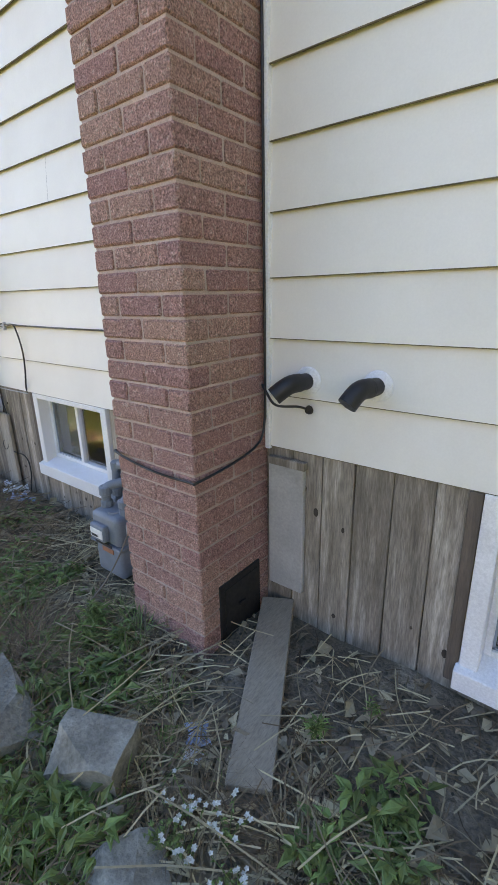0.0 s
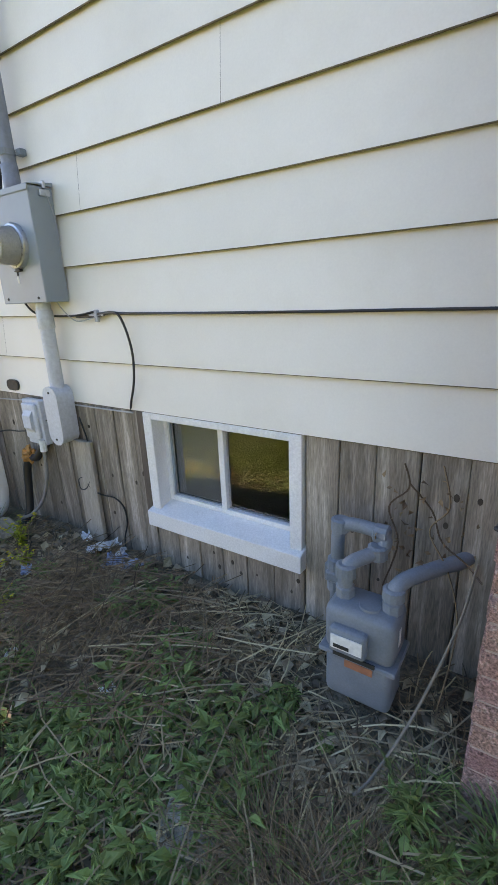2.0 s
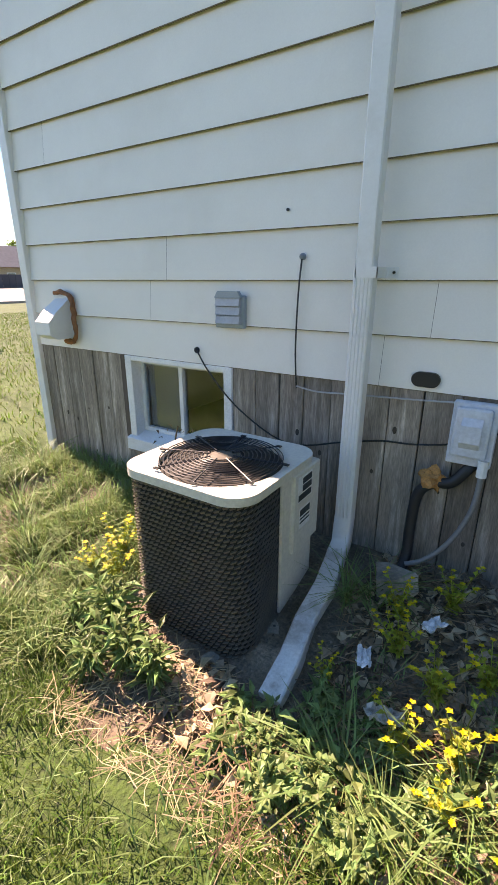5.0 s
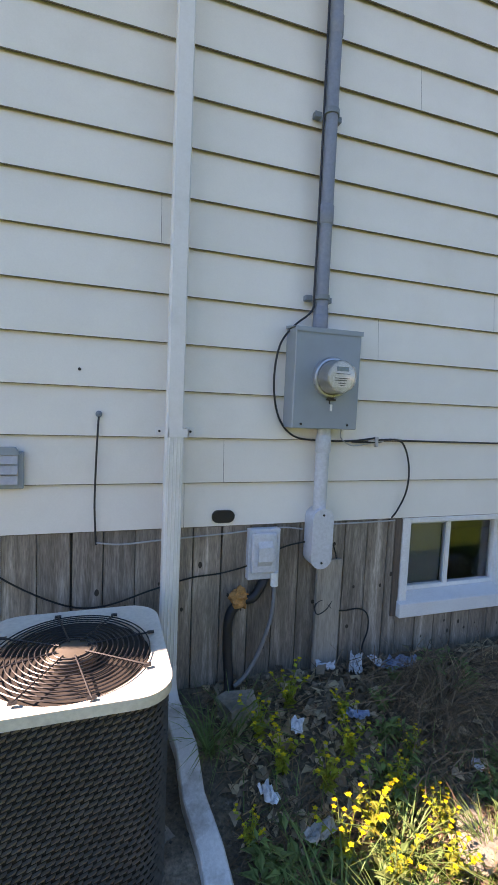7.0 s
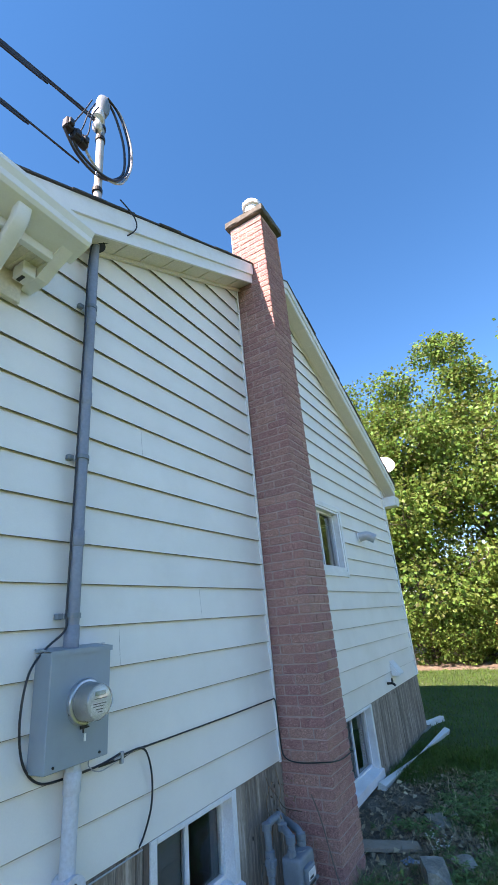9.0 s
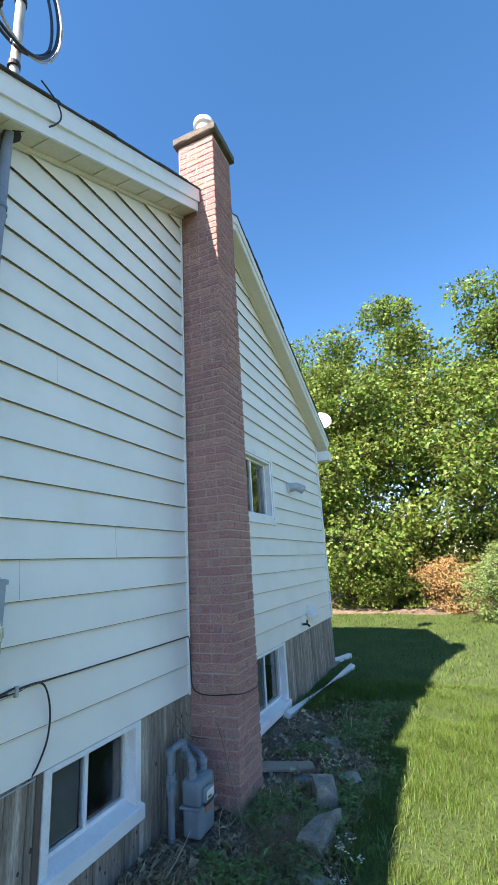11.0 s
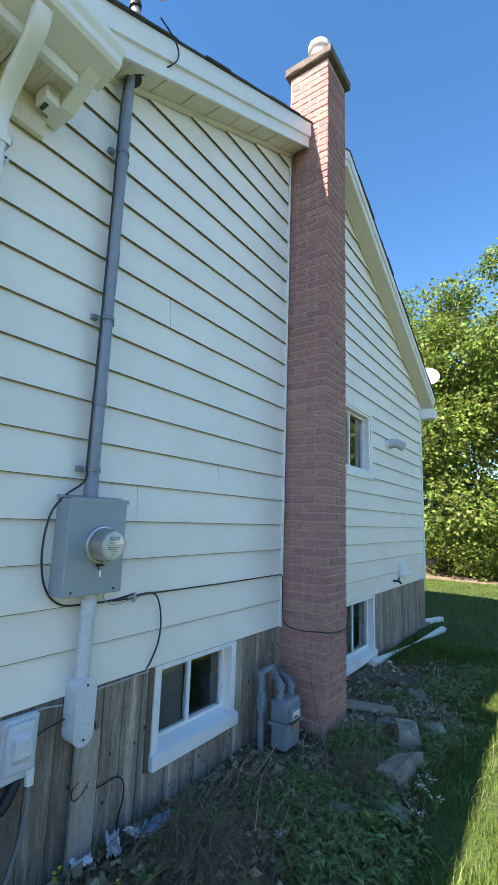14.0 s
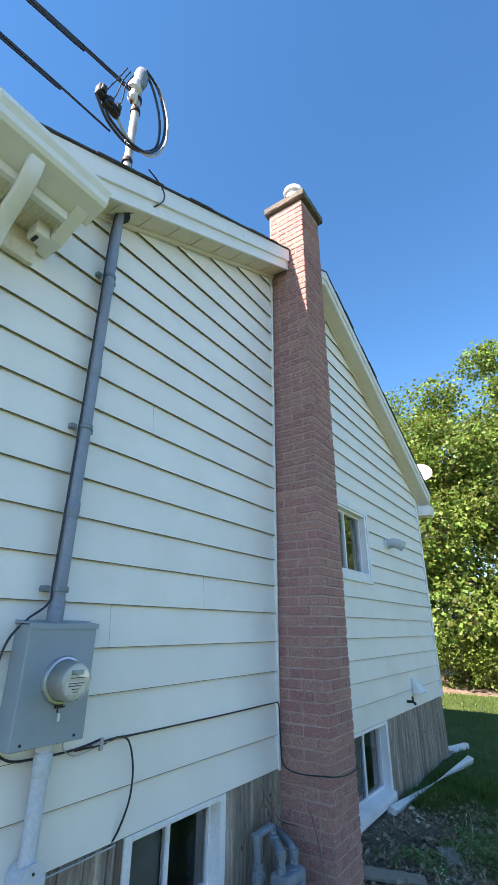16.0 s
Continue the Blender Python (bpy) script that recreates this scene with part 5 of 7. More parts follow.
def ring_plate(outer, centre, r, z0, z1, n_hole=48):
    """A plate with a round hole: outer outline bridged to the hole by angle."""
    bm = bmesh.new()
    c = Vector(centre)
    n = len(outer)
    top_o = [bm.verts.new((x, y, z1)) for x, y in outer]
    bot_o = [bm.verts.new((x, y, z0)) for x, y in outer]
    hole = []
    for x, y in outer:
        d = (Vector((x, y)) - c).normalized()
        hole.append(c + d * r)
    top_h = [bm.verts.new((p.x, p.y, z1 - 0.012)) for p in hole]
    bot_h = [bm.verts.new((p.x, p.y, z0)) for p in hole]
    for i in range(n):
        j = (i + 1) % n
        bm.faces.new((top_o[i], top_o[j], top_h[j], top_h[i]))
        bm.faces.new((bot_o[j], bot_o[i], bot_h[i], bot_h[j]))
        bm.faces.new((bot_o[i], bot_o[j], top_o[j], top_o[i]))
        bm.faces.new((top_h[i], top_h[j], bot_h[j], bot_h[i]))
    bmesh.ops.recalc_face_normals(bm, faces=bm.faces)
    return bm


def dense(pts, step=0.03):
    out = []
    for a, b in zip(pts, pts[1:] + pts[:1]):
        d = math.hypot(b[0] - a[0], b[1] - a[1])
        m = max(1, int(d / step))
        out += [(a[0] + (b[0] - a[0]) * k / m, a[1] + (b[1] - a[1]) * k / m) for k in range(m)]
    return out


FAN = (-4.655, 0.825)
top_out = dense(rounded(AX0 - 0.008, AX1 + 0.008, AY0 - 0.008, AY1 + 0.008, 0.11))
add(ac, "top_cover", ring_plate(top_out, FAN, 0.262, AZ1 - 0.035, AZ1), M_AC_BEIGE, soft=30)
core = rounded(AX0 + 0.016, AX1 - 0.014, AY0 + 0.016, AY1 - 0.01, 0.10)
bm = bmesh.new()
lo = [bm.verts.new((x, y, AZ0 + 0.02)) for x, y in core]
hi = [bm.verts.new((x, y, AZ1 - 0.05)) for x, y in core]
for i in range(len(core)):
    j = (i + 1) % len(core)
    bm.faces.new((lo[i], lo[j], hi[j], hi[i]))
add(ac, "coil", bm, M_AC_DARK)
add(ac, "base_pan", prism(bmesh.new(), rounded(AX0 + 0.005, AX1 - 0.005, AY0 + 0.005, AY1 - 0.005, 0.10), "z", AZ0 - 0.01, AZ0 + 0.025), M_AC_BEIGE)

# louvred wrap: a sheet whose small slanted louvres stand proud
wrap = dense(rounded(AX0 + 0.004, AX1 - 0.004, AY0 + 0.004, AY1 - 0.004, 0.105), 0.012)
keep = [p for p in wrap if not (p[0] > AX1 - 0.03 and p[1] > 0.80) and p[1] < AY1 - 0.06]
k0 = max(range(len(keep)), key=lambda i: math.dist(keep[i], keep[i - 1]))
keep = keep[k0:] + keep[:k0]
arc = [0.0]
for a, b in zip(keep, keep[1:]):
    arc.append(arc[-1] + math.dist(a, b))


def on_wrap(s):
    s = min(max(s, 0), arc[-1] - 1e-6)
    i = max(k for k in range(len(arc)) if arc[k] <= s) if s < arc[-1] else len(arc) - 2
    i = min(i, len(arc) - 2)
    u = (s - arc[i]) / max(arc[i + 1] - arc[i], 1e-9)
    a, b = Vector(keep[i]), Vector(keep[i + 1])
    d = (b - a).normalized()
    return a + (b - a) * u, Vector((d.y, -d.x))


def louvre_sheet():
    bm = bmesh.new()
    rows_n, pitch_s = 32, 0.025
    zlo, zhi = AZ0 + 0.03, AZ1 - 0.037
    dz = (zhi - zlo) / rows_n
    cnt = int(arc[-1] / pitch_s)
    for r in range(rows_n):
        z = zlo + r * dz
        for c in range(cnt):
            s = (c + (0.5 if r % 2 else 0.0)) * pitch_s + 0.004
            if s + pitch_s > arc[-1]:
                continue
            p0, n0 = on_wrap(s)
            p1, n1 = on_wrap(s + pitch_s * 0.80)
            p2, n2 = on_wrap(s + pitch_s * 1.02)
            a = bm.verts.new((*(p0 - n0 * 0.004), z + 0.001))
            b = bm.verts.new((*(p1 - n1 * 0.002), z + dz * 0.42))
            c2 = bm.verts.new((*(p2 + n2 * 0.003), z + dz * 1.02))
            d = bm.verts.new((*(p0 + n0 * 0.005), z + dz * 0.55))
            bm.faces.new((a, b, c2, d))
            e = bm.verts.new((*(p0 - n0 * 0.006), z + dz * 0.58))
            f = bm.verts.new((*(p2 - n2 * 0.006), z + dz * 1.04))
            bm.faces.new((d, c2, f, e))
    return bm


add(ac, "louvred_wrap", louvre_sheet(), M_AC_BROWN, "dark brown stamped louvre panel")
add(ac, "corner_panel", boxed(AX1 - 0.045, AX1 - 0.002, 0.815, AY1 - 0.03, AZ0 + 0.02, AZ1 - 0.036, 0.004), M_AC_BEIGE)
cp = add(ac, "control_box", boxed(AX1 - 0.05, AX1 + 0.014, 0.885, AY1 - 0.005, -0.06, AZ1 - 0.036, 0.006), M_AC_BEIGE)
zq = AZ1 - 0.036
for a, b, c, d, m in ((0.945, 1.075, zq - 0.135, zq - 0.02, M_LABEL_W), (0.985, 1.068, zq - 0.058, zq - 0.03, M_LABEL_K), (0.985, 1.068, zq - 0.092, zq - 0.064, M_LABEL_K), (0.950, 1.068, zq - 0.128, zq - 0.100, M_LABEL_K), (0.965, 1.065, zq - 0.265, zq - 0.165, M_LABEL_W), (0.970, 1.060, zq - 0.205, zq - 0.175, M_LABEL_K), (0.970, 1.060, zq - 0.222, zq - 0.215, M_LABEL_K), (0.970, 1.060, zq - 0.240, zq - 0.233, M_LABEL_K)):
    off = 0.0160 if m is M_LABEL_K else 0.0148
    sub(cp, ac, "sticker" if m is M_LABEL_W else "print_bar", boxed(AX1 + 0.0135, AX1 + off, a - 0.03, b - 0.03, c, d), m)
for k in range(12):
    r = 0.062 + k * 0.0178
    bm = tube(bmesh.new(), [(FAN[0] + r * math.cos(a), FAN[1] + r * math.sin(a), AZ1 + 0.012 - 0.010 * (r / 0.26) ** 2) for a in (2 * math.pi * q / 56 for q in range(57))], 0.0026, 5, caps=False)
    add(ac, "grille_ring", bm, M_GRILLE)
for q in range(8):
    a = 2 * math.pi * q / 8 + 0.25
    c, s = math.cos(a), math.sin(a)
    bm = tube(bmesh.new(), [(FAN[0] + 0.05 * c, FAN[1] + 0.05 * s, AZ1 + 0.013), (FAN[0] + 0.255 * c, FAN[1] + 0.255 * s, AZ1 + 0.004), (FAN[0] + 0.283 * c, FAN[1] + 0.283 * s, AZ1 + 0.0025)], 0.0034, 5)
    box(bm, FAN[0] + 0.277 * c - 0.012, FAN[0] + 0.277 * c + 0.012, FAN[1] + 0.277 * s - 0.008, FAN[1] + 0.277 * s + 0.008, AZ1, AZ1 + 0.005)
    add(ac, "grille_spoke", bm, M_GRILLE)
add(ac, "fan_hub", lathe(bmesh.new(), [(0.085, AZ1 - 0.03), (0.085, AZ1 + 0.004), (0.078, AZ1 + 0.008), (0.0, AZ1 + 0.008)], (*FAN, 0), seg=28), M_AC_BROWN, soft=40)
add(ac, "fan_motor", lathe(bmesh.new(), [(0.07, AZ1 - 0.16), (0.07, AZ1 - 0.03)], (*FAN, 0), seg=24), M_STEEL, soft=40)
for q in range(3):
    bm = bmesh.new()
    a0 = 2 * math.pi * q / 3 + 0.6
    vs = []
    for i in range(5):
        a = a0 + i * 0.24
        vs.append([bm.verts.new((FAN[0] + r * math.cos(a), FAN[1] + r * math.sin(a), AZ1 - 0.13 + i * 0.014)) for r in (0.06, 0.14, 0.225)])
    for u, v in zip(vs, vs[1:]):
        for k in range(2):
            bm.faces.new((u[k], v[k], v[k + 1], u[k + 1]))
    bmesh.ops.solidify(bm, geom=bm.faces[:], thickness=0.002)
    add(ac, "fan_blade", bm, mat("fan blade metal", (0.42, 0.41, 0.39), rough=0.5, metal=0.2, bump=0))
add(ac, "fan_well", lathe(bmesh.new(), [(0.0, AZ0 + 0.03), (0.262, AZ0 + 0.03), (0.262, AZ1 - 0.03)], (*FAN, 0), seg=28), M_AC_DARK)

# ---- loose things on the ground ----


def rock(c, size, seed, rz=0, label="rough pale limestone block lying in the weeds", cuts=6):
    """A quarried lump: a box cut by random planes, with a chipped surface."""
    rg = random.Random(seed)
    bm = boxed(-0.5, 0.5, -0.5, 0.5, -0.5, 0.5)
    for _ in range(cuts):
        nrm = Vector((rg.uniform(-1, 1), rg.uniform(-1, 1), rg.uniform(-0.6, 1))).normalized()
        res = bmesh.ops.bisect_plane(bm, geom=bm.verts[:] + bm.edges[:] + bm.faces[:], plane_co=nrm * rg.uniform(0.46, 0.60), plane_no=nrm, clear_outer=True)
        edges = [e for e in res["geom_cut"] if isinstance(e, bmesh.types.BMEdge)]
        if edges:
            bmesh.ops.contextual_create(bm, geom=edges)
    bmesh.ops.triangulate(bm, faces=bm.faces)
    bmesh.ops.subdivide_edges(bm, edges=bm.edges, cuts=3, use_grid_fill=True)
    bmesh.ops.triangulate(bm, faces=bm.faces)
    off = Vector((seed * 2.3, seed * 1.1, 0))
    for v in bm.verts:
        v.co += 0.035 * noise.noise_vector(v.co * 2.2 + off) + 0.016 * noise.noise_vector(v.co * 8 + off)
        v.co = Vector((v.co.x * size[0], v.co.y * size[1], v.co.z * size[2]))
    ob = part("rock", bm, M_STONE)
    smooth(ob.data, 20)
    ob.matrix_world = pose(c[0], c[1], float(ground_z(c[0], c[1])) + c[2], rg.uniform(-6, 6), rg.uniform(-6, 6), rz)
    return tagged(ob, label, "rock")


rock((-0.97, 0.43, 0.05), (0.25, 0.17, 0.21), 3, 25, "squared grey limestone block with flat top", 3)
rock((-1.43, 0.34, 0.03), (0.44, 0.16, 0.17), 5, -6, "long broken grey limestone slab lying in the weeds", 4)
rock((-1.05, 0.20, -0.02), (0.20, 0.13, 0.10), 8, 10)
rock((-0.64, 0.30, 0.01), (0.22, 0.16, 0.13), 9, 60)
rock((-1.85, 0.30, 0.0), (0.26, 0.13, 0.10), 12, 70)
rock((-1.96, 0.57, -0.01), (0.30, 0.20, 0.07), 13, 15, "flat grey stone half sunk in the soil")
rock((0.05, 0.60, 0.0), (0.25, 0.16, 0.09), 14, 35)
rock((-3.95, 1.12, 0.03), (0.17, 0.13, 0.13), 15, 20)
rock((-3.25, 0.42, 0.01), (0.26, 0.14, 0.07), 16, 55, "flat pale stone half sunk in the soil")
rock((-3.05, 0.36, 0.01), (0.24, 0.12, 0.07), 17, 40, "flat pale stone half sunk in the soil")
for k, (x, y, sx, sy, sz) in enumerate(((-4.86, 0.56, 0.16, 0.12, 0.13), (-4.68, 0.53, 0.22, 0.14, 0.14), (-4.44, 0.56, 0.20, 0.14, 0.14), (-4.32, 0.80, 0.16, 0.14, 0.15), (-5.02, 0.80, 0.16, 0.16, 0.13), (-4.70, 1.05, 0.5, 0.3, 0.13))):
    rock((x, y, -0.085), (sx, sy, sz), 20 + k, k * 37, "rough stone propping up the air conditioner")

plank = part("plank", boxed(-0.072, 0.072, -0.40, 0.40, -0.014, 0.014, 0.003), M_PLANK)
for v in plank.data.vertices:
    v.co.z += 0.012 * math.sin(v.co.y * 3)
plank.matrix_world = pose(-0.705, 1.0, float(ground_z(-0.705, 1.0)) + 0.035, 3.0, -2, 28)
tagged(plank, "grey weathered plank lying on the soil", "plank")

gp = part("gutter_length", rect_tube(bmesh.new(), [(0.0, 0, 0), (1.3, 0.01, 0.004), (2.65, 0, 0)], 0.085, 0.09), M_WHITE_OLD)
gp.matrix_world = pose(0.60, 1.29, -0.165, 0, 0, -5.5)
tagged(gp, "white downspout length lying along the skirt", "downspout")
gp2 = part("gutter_elbow", rect_tube(bmesh.new(), spline([(0, 0.25, 0.1), (0.05, 0.12, 0.02), (0.2, 0.02, 0.0), (0.62, -0.12, 0.0)], 4), 0.085, 0.085), M_WHITE_OLD)
gp2.matrix_world = pose(3.52, 1.38, -0.17)
tagged(gp2, "white downspout elbow lying on the lawn", "downspout")
tagged(part("paving_slab", boxed(3.2, 3.75, 1.36, 2.2, -0.22, -0.17, 0.01), M_CONCRETE), "grey concrete slab by the house corner", "slab")


def wrapper(c, size, m, seed, label, name="plastic_wrapper"):
    """A crumpled sheet of plastic film."""
    bm = bmesh.new()
    bmesh.ops.create_grid(bm, x_segments=9, y_segments=9, size=0.5)
    off = Vector((seed * 4.1, seed, 0))
    for v in bm.verts:
        w = noise.noise_vector(v.co * 3.2 + off)
        v.co = Vector((v.co.x * size[0] + w.x * 0.22 * size[0], v.co.y * size[1] + w.y * 0.22 * size[1], abs(w.z) * 0.55 * size[0] + 0.02))
    bmesh.ops.solidify(bm, geom=bm.faces[:], thickness=0.0015)
    ob = part(name, bm, m)
    ob.matrix_world = pose(c[0], c[1], float(ground_z(c[0], c[1])) + c[2], 0, 0, seed * 47)
    return tagged(ob, label, "litter")


wrapper((-0.77, 0.69, 0.01), (0.07, 0.09), M_LITTER_BLUE, 1, "crumpled blue and white plastic wrapper in the straw")
wrapper((-0.73, 0.63, 0.01), (0.05, 0.06), M_LITTER_WHITE, 2, "scrap of white plastic in the straw")
wrapper((-1.32, 0.62, 0.0), (0.07, 0.05), M_LITTER_WHITE, 3, "scrap of clear plastic on the soil")
wrapper((-3.04, 1.20, 0.0), (0.20, 0.10), M_LITTER_BLUE, 4, "crumpled blue plastic bag against the skirt")
wrapper((-3.25, 1.27, 0.02), (0.16, 0.07), M_LITTER_WHITE, 5, "torn white plastic strip by the skirt")
wrapper((-3.12, 1.26, 0.02), (0.10, 0.04), M_LITTER_WHITE, 6, "torn white plastic strip by the skirt")
wrapper((-3.42, 1.29, 0.02), (0.09, 0.05), M_LITTER_WHITE, 11, "torn white plastic strip by the skirt")
wrapper((-3.45, 0.94, 0.02), (0.10, 0.05), M_LITTER_BLUE, 7, "clear blue plastic bottle wrap in the weeds")
wrapper((-3.82, 0.55, 0.05), (0.11, 0.06), M_LITTER_GREY, 8, "limp grey plastic bag caught in the weeds")
wrapper((-3.76, 0.90, 0.08), (0.09, 0.05), M_LITTER_WHITE, 9, "white plastic lid in the weeds")
wrapper((-3.95, 0.72, 0.03), (0.09, 0.05), M_LITTER_WHITE, 10, "crumpled foil by the downspout")
wrapper((-3.05, 0.62, 0.01), (0.05, 0.05), M_LITTER_WHITE, 12, "scrap of white plastic on the soil")
wrapper((-2.55, 0.70, 0.01), (0.05, 0.04), M_LITTER_WHITE, 13, "scrap of white plastic on the soil")

# ---- plants ----
RNG = np.random.default_rng(7)


def blades(name, x, y, z, h, w, lean, rng, material, curl=0.5):
    """Grass blades: each a bent strip tapering to a point."""
    n = len(x)
    a = rng.uniform(0, 2 * np.pi, n)
    dx, dy = np.cos(a), np.sin(a)
    px, py = -dy, dx
    v = np.zeros((n, 5, 3))
    for k, (u, ww) in enumerate(((0.0, 1.0), (0.0, -1.0), (0.55, 0.75), (0.55, -0.75), (1.0, 0.0))):
        out = lean * h * (u * 0.6 + curl * u * u)
        up = h * u * np.sqrt(np.clip(1 - (lean * u) ** 2 * 0.5, 0.05, 1))
        v[:, k, 0] = x + dx * out + px * w * ww * 0.5
        v[:, k, 1] = y + dy * out + py * w * ww * 0.5
        v[:, k, 2] = z + up
    base = (np.arange(n) * 5)[:, None]
    q = base + np.array([[0, 1, 3, 2]])
    t = base + np.array([[2, 3, 4]])
    me = bpy.data.meshes.new(name)
    me.from_pydata(v.reshape(-1, 3).tolist(), [], q.tolist() + t.tolist())
    me.materials.append(material)
    return new(name, me)


def leaf_mesh(name, p, d, up, length, width, material, fold=0.25, droop=0.3):
    """Pointed leaves with a folded midrib. p: bases, d: directions, up: rough normals."""
    n = len(p)
    d = d / np.linalg.norm(d, axis=1, keepdims=True)
    s = np.cross(d, up)
    s /= np.linalg.norm(s, axis=1, keepdims=True) + 1e-9
    nn = np.cross(s, d)
    L, Wd = length[:, None], width[:, None]
    v = np.zeros((n, 6, 3))
    v[:, 0] = p
    v[:, 1] = p + d * L * 0.40 + s * Wd * 0.5 + nn * Wd * fold
    v[:, 2] = p + d * L * 0.45
    v[:, 3] = p + d * L * 0.40 - s * Wd * 0.5 + nn * Wd * fold
    v[:, 4] = p + d * L * 0.75 - nn * L * droop * 0.3
    v[:, 5] = p + d * L * 0.97 - nn * L * droop
    base = (np.arange(n) * 6)[:, None]
    tris = np.concatenate([base + np.array([[0, 2, 1]]), base + np.array([[0, 3, 2]])])
    quads = np.concatenate([base + np.array([[1, 2, 4, 5]]), base + np.array([[2, 3, 5, 4]])])
    me = bpy.data.meshes.new(name)
    me.from_pydata(v.reshape(-1, 3).tolist(), [], tris.tolist() + quads.tolist())
    me.materials.append(material)
    return me


def scatter(n, x0, x1, y0, y1, keep, rng):
    x, y = rng.uniform(x0, x1, n), rng.uniform(y0, y1, n)
    k = keep(x, y)
    return x[k], y[k]


def lawn_edge(x):
    return 0.25 + 0.12 * np.sin(3.1 * x) + 0.08 * np.sin(7.3 * x + 1)


def clump(x, y, s, seed=0.0):
    """A patchy 0..1 density."""
    return 0.5 + 0.25 * (np.sin(s * x + 1.7 * seed) * np.sin(s * 1.13 * y + seed) + np.sin(s * 0.43 * (x + y) + 2 * seed) + 0.6 * np.sin(2.3 * s * x - s * y + seed))


def in_house(x, y):
    return (x > XL - 0.05) & (x < XR + 0.05) & (y > 1.33)


def clear_things(x, y):
    a = (x > -5.0) & (x < -4.33) & (y > 0.52)
    b = (x > CH_X0 - 0.02) & (x < CH_X1 + 0.02) & (y > CH_Y - 0.02)
    c = np.abs((x + 0.705) * 0.883 + (y - 1.0) * 0.469) < 0.085
    c &= np.abs(-(x + 0.705) * 0.469 + (y - 1.0) * 0.883) < 0.42
    a |= (x > -4.33) & (x < -4.08) & (y > 0.42)
    g = (x > -1.92) & (x < -1.62) & (y > 1.03)
    return ~(a | b | c | g | in_house(x, y))


def lawn_keep(x, y):
    soil = (y > lawn_edge(x) + RNG.normal(0, 0.07, len(x))) & (x > -5.25) & (x < 0.9)
    soil |= (x > -6.6) & (x < -5.2) & (y > 0.95)
    bare = np.hypot(x + 4.35, y - 0.12) < 0.22
    return ~soil & ~bare & clear_things(x, y)


x, y = scatter(300000, -7.2, 2.6, -2.2, 1.33, lawn_keep, RNG)
d = clump(x, y, 5.0, 1.0)
k = RNG.uniform(0, 1, len(x)) < 0.35 + 0.65 * d
x, y, d = x[k], y[k], d[k]
h = RNG.uniform(0.035, 0.095, len(x)) * (0.5 + 0.9 * d)
ob = blades("lawn_grass", x, y, ground_z(x, y) - 0.004, h, RNG.uniform(0.0022, 0.0048, len(x)), RNG.uniform(0.3, 1.3, len(x)), RNG, M_GRASS)
tagged(ob, "short uneven lawn grass, green with dry yellow patches", "grass", kind="stuff")
x, y = scatter(70000, 2.4, 11.0, -4.5, 9.0, lambda a, b: clear_things(a, b), RNG)
ob = blades("lawn_grass", x, y, ground_z(x, y) - 0.004, RNG.uniform(0.03, 0.08, len(x)), RNG.uniform(0.006, 0.012, len(x)), RNG.uniform(0.3, 1.2, len(x)), RNG, M_GRASS)
tagged(ob, "short lawn grass behind the house", "grass", kind="stuff")
x, y = scatter(60000, -22.0, -6.6, -4.0, 12.0, lambda a, b: clear_things(a, b), RNG)
ob = blades("lawn_grass", x, y, ground_z(x, y) - 0.004, RNG.uniform(0.04, 0.09, len(x)), RNG.uniform(0.008, 0.016, len(x)), RNG.uniform(0.3, 1.2, len(x)), RNG, M_GRASS)
tagged(ob, "short front lawn grass", "grass", kind="stuff")
# longer grass by the house corner and along the bed's edge
x, y = scatter(16000, -7.0, -5.05, 0.1, 1.33, lambda a, b: clear_things(a, b) & (clump(a, b, 6, 3) > 0.35), RNG)
ob = blades("long_grass", x, y, ground_z(x, y) - 0.004, RNG.uniform(0.07, 0.20, len(x)), RNG.uniform(0.003, 0.007, len(x)), RNG.uniform(0.4, 1.3, len(x)), RNG, M_WEED_PALE)
tagged(ob, "long soft grass growing by the house corner", "grass", kind="stuff")
x, y = scatter(8000, -4.6, 1.6, -0.2, 1.3, lambda a, b: clear_things(a, b) & (clump(a, b, 7, 5) > 0.5) & (b < 0.75), RNG)
ob = blades("weed_grass", x, y, ground_z(x, y) - 0.004, RNG.uniform(0.04, 0.16, len(x)), RNG.uniform(0.0025, 0.006, len(x)), RNG.uniform(0.5, 1.5, len(x)), RNG, M_WEED)
tagged(ob, "dark green weedy grass along the house bed", "grass", kind="stuff")


def bed_keep(a, b):
    bare = (a > -0.95) & (b > 0.85 + 0.12 * np.sin(9 * a)) & (np.sin(71 * a + 53 * b) < 0.75)
    return clear_things(a, b) & (b > lawn_edge(a) - 0.35) & ~bare


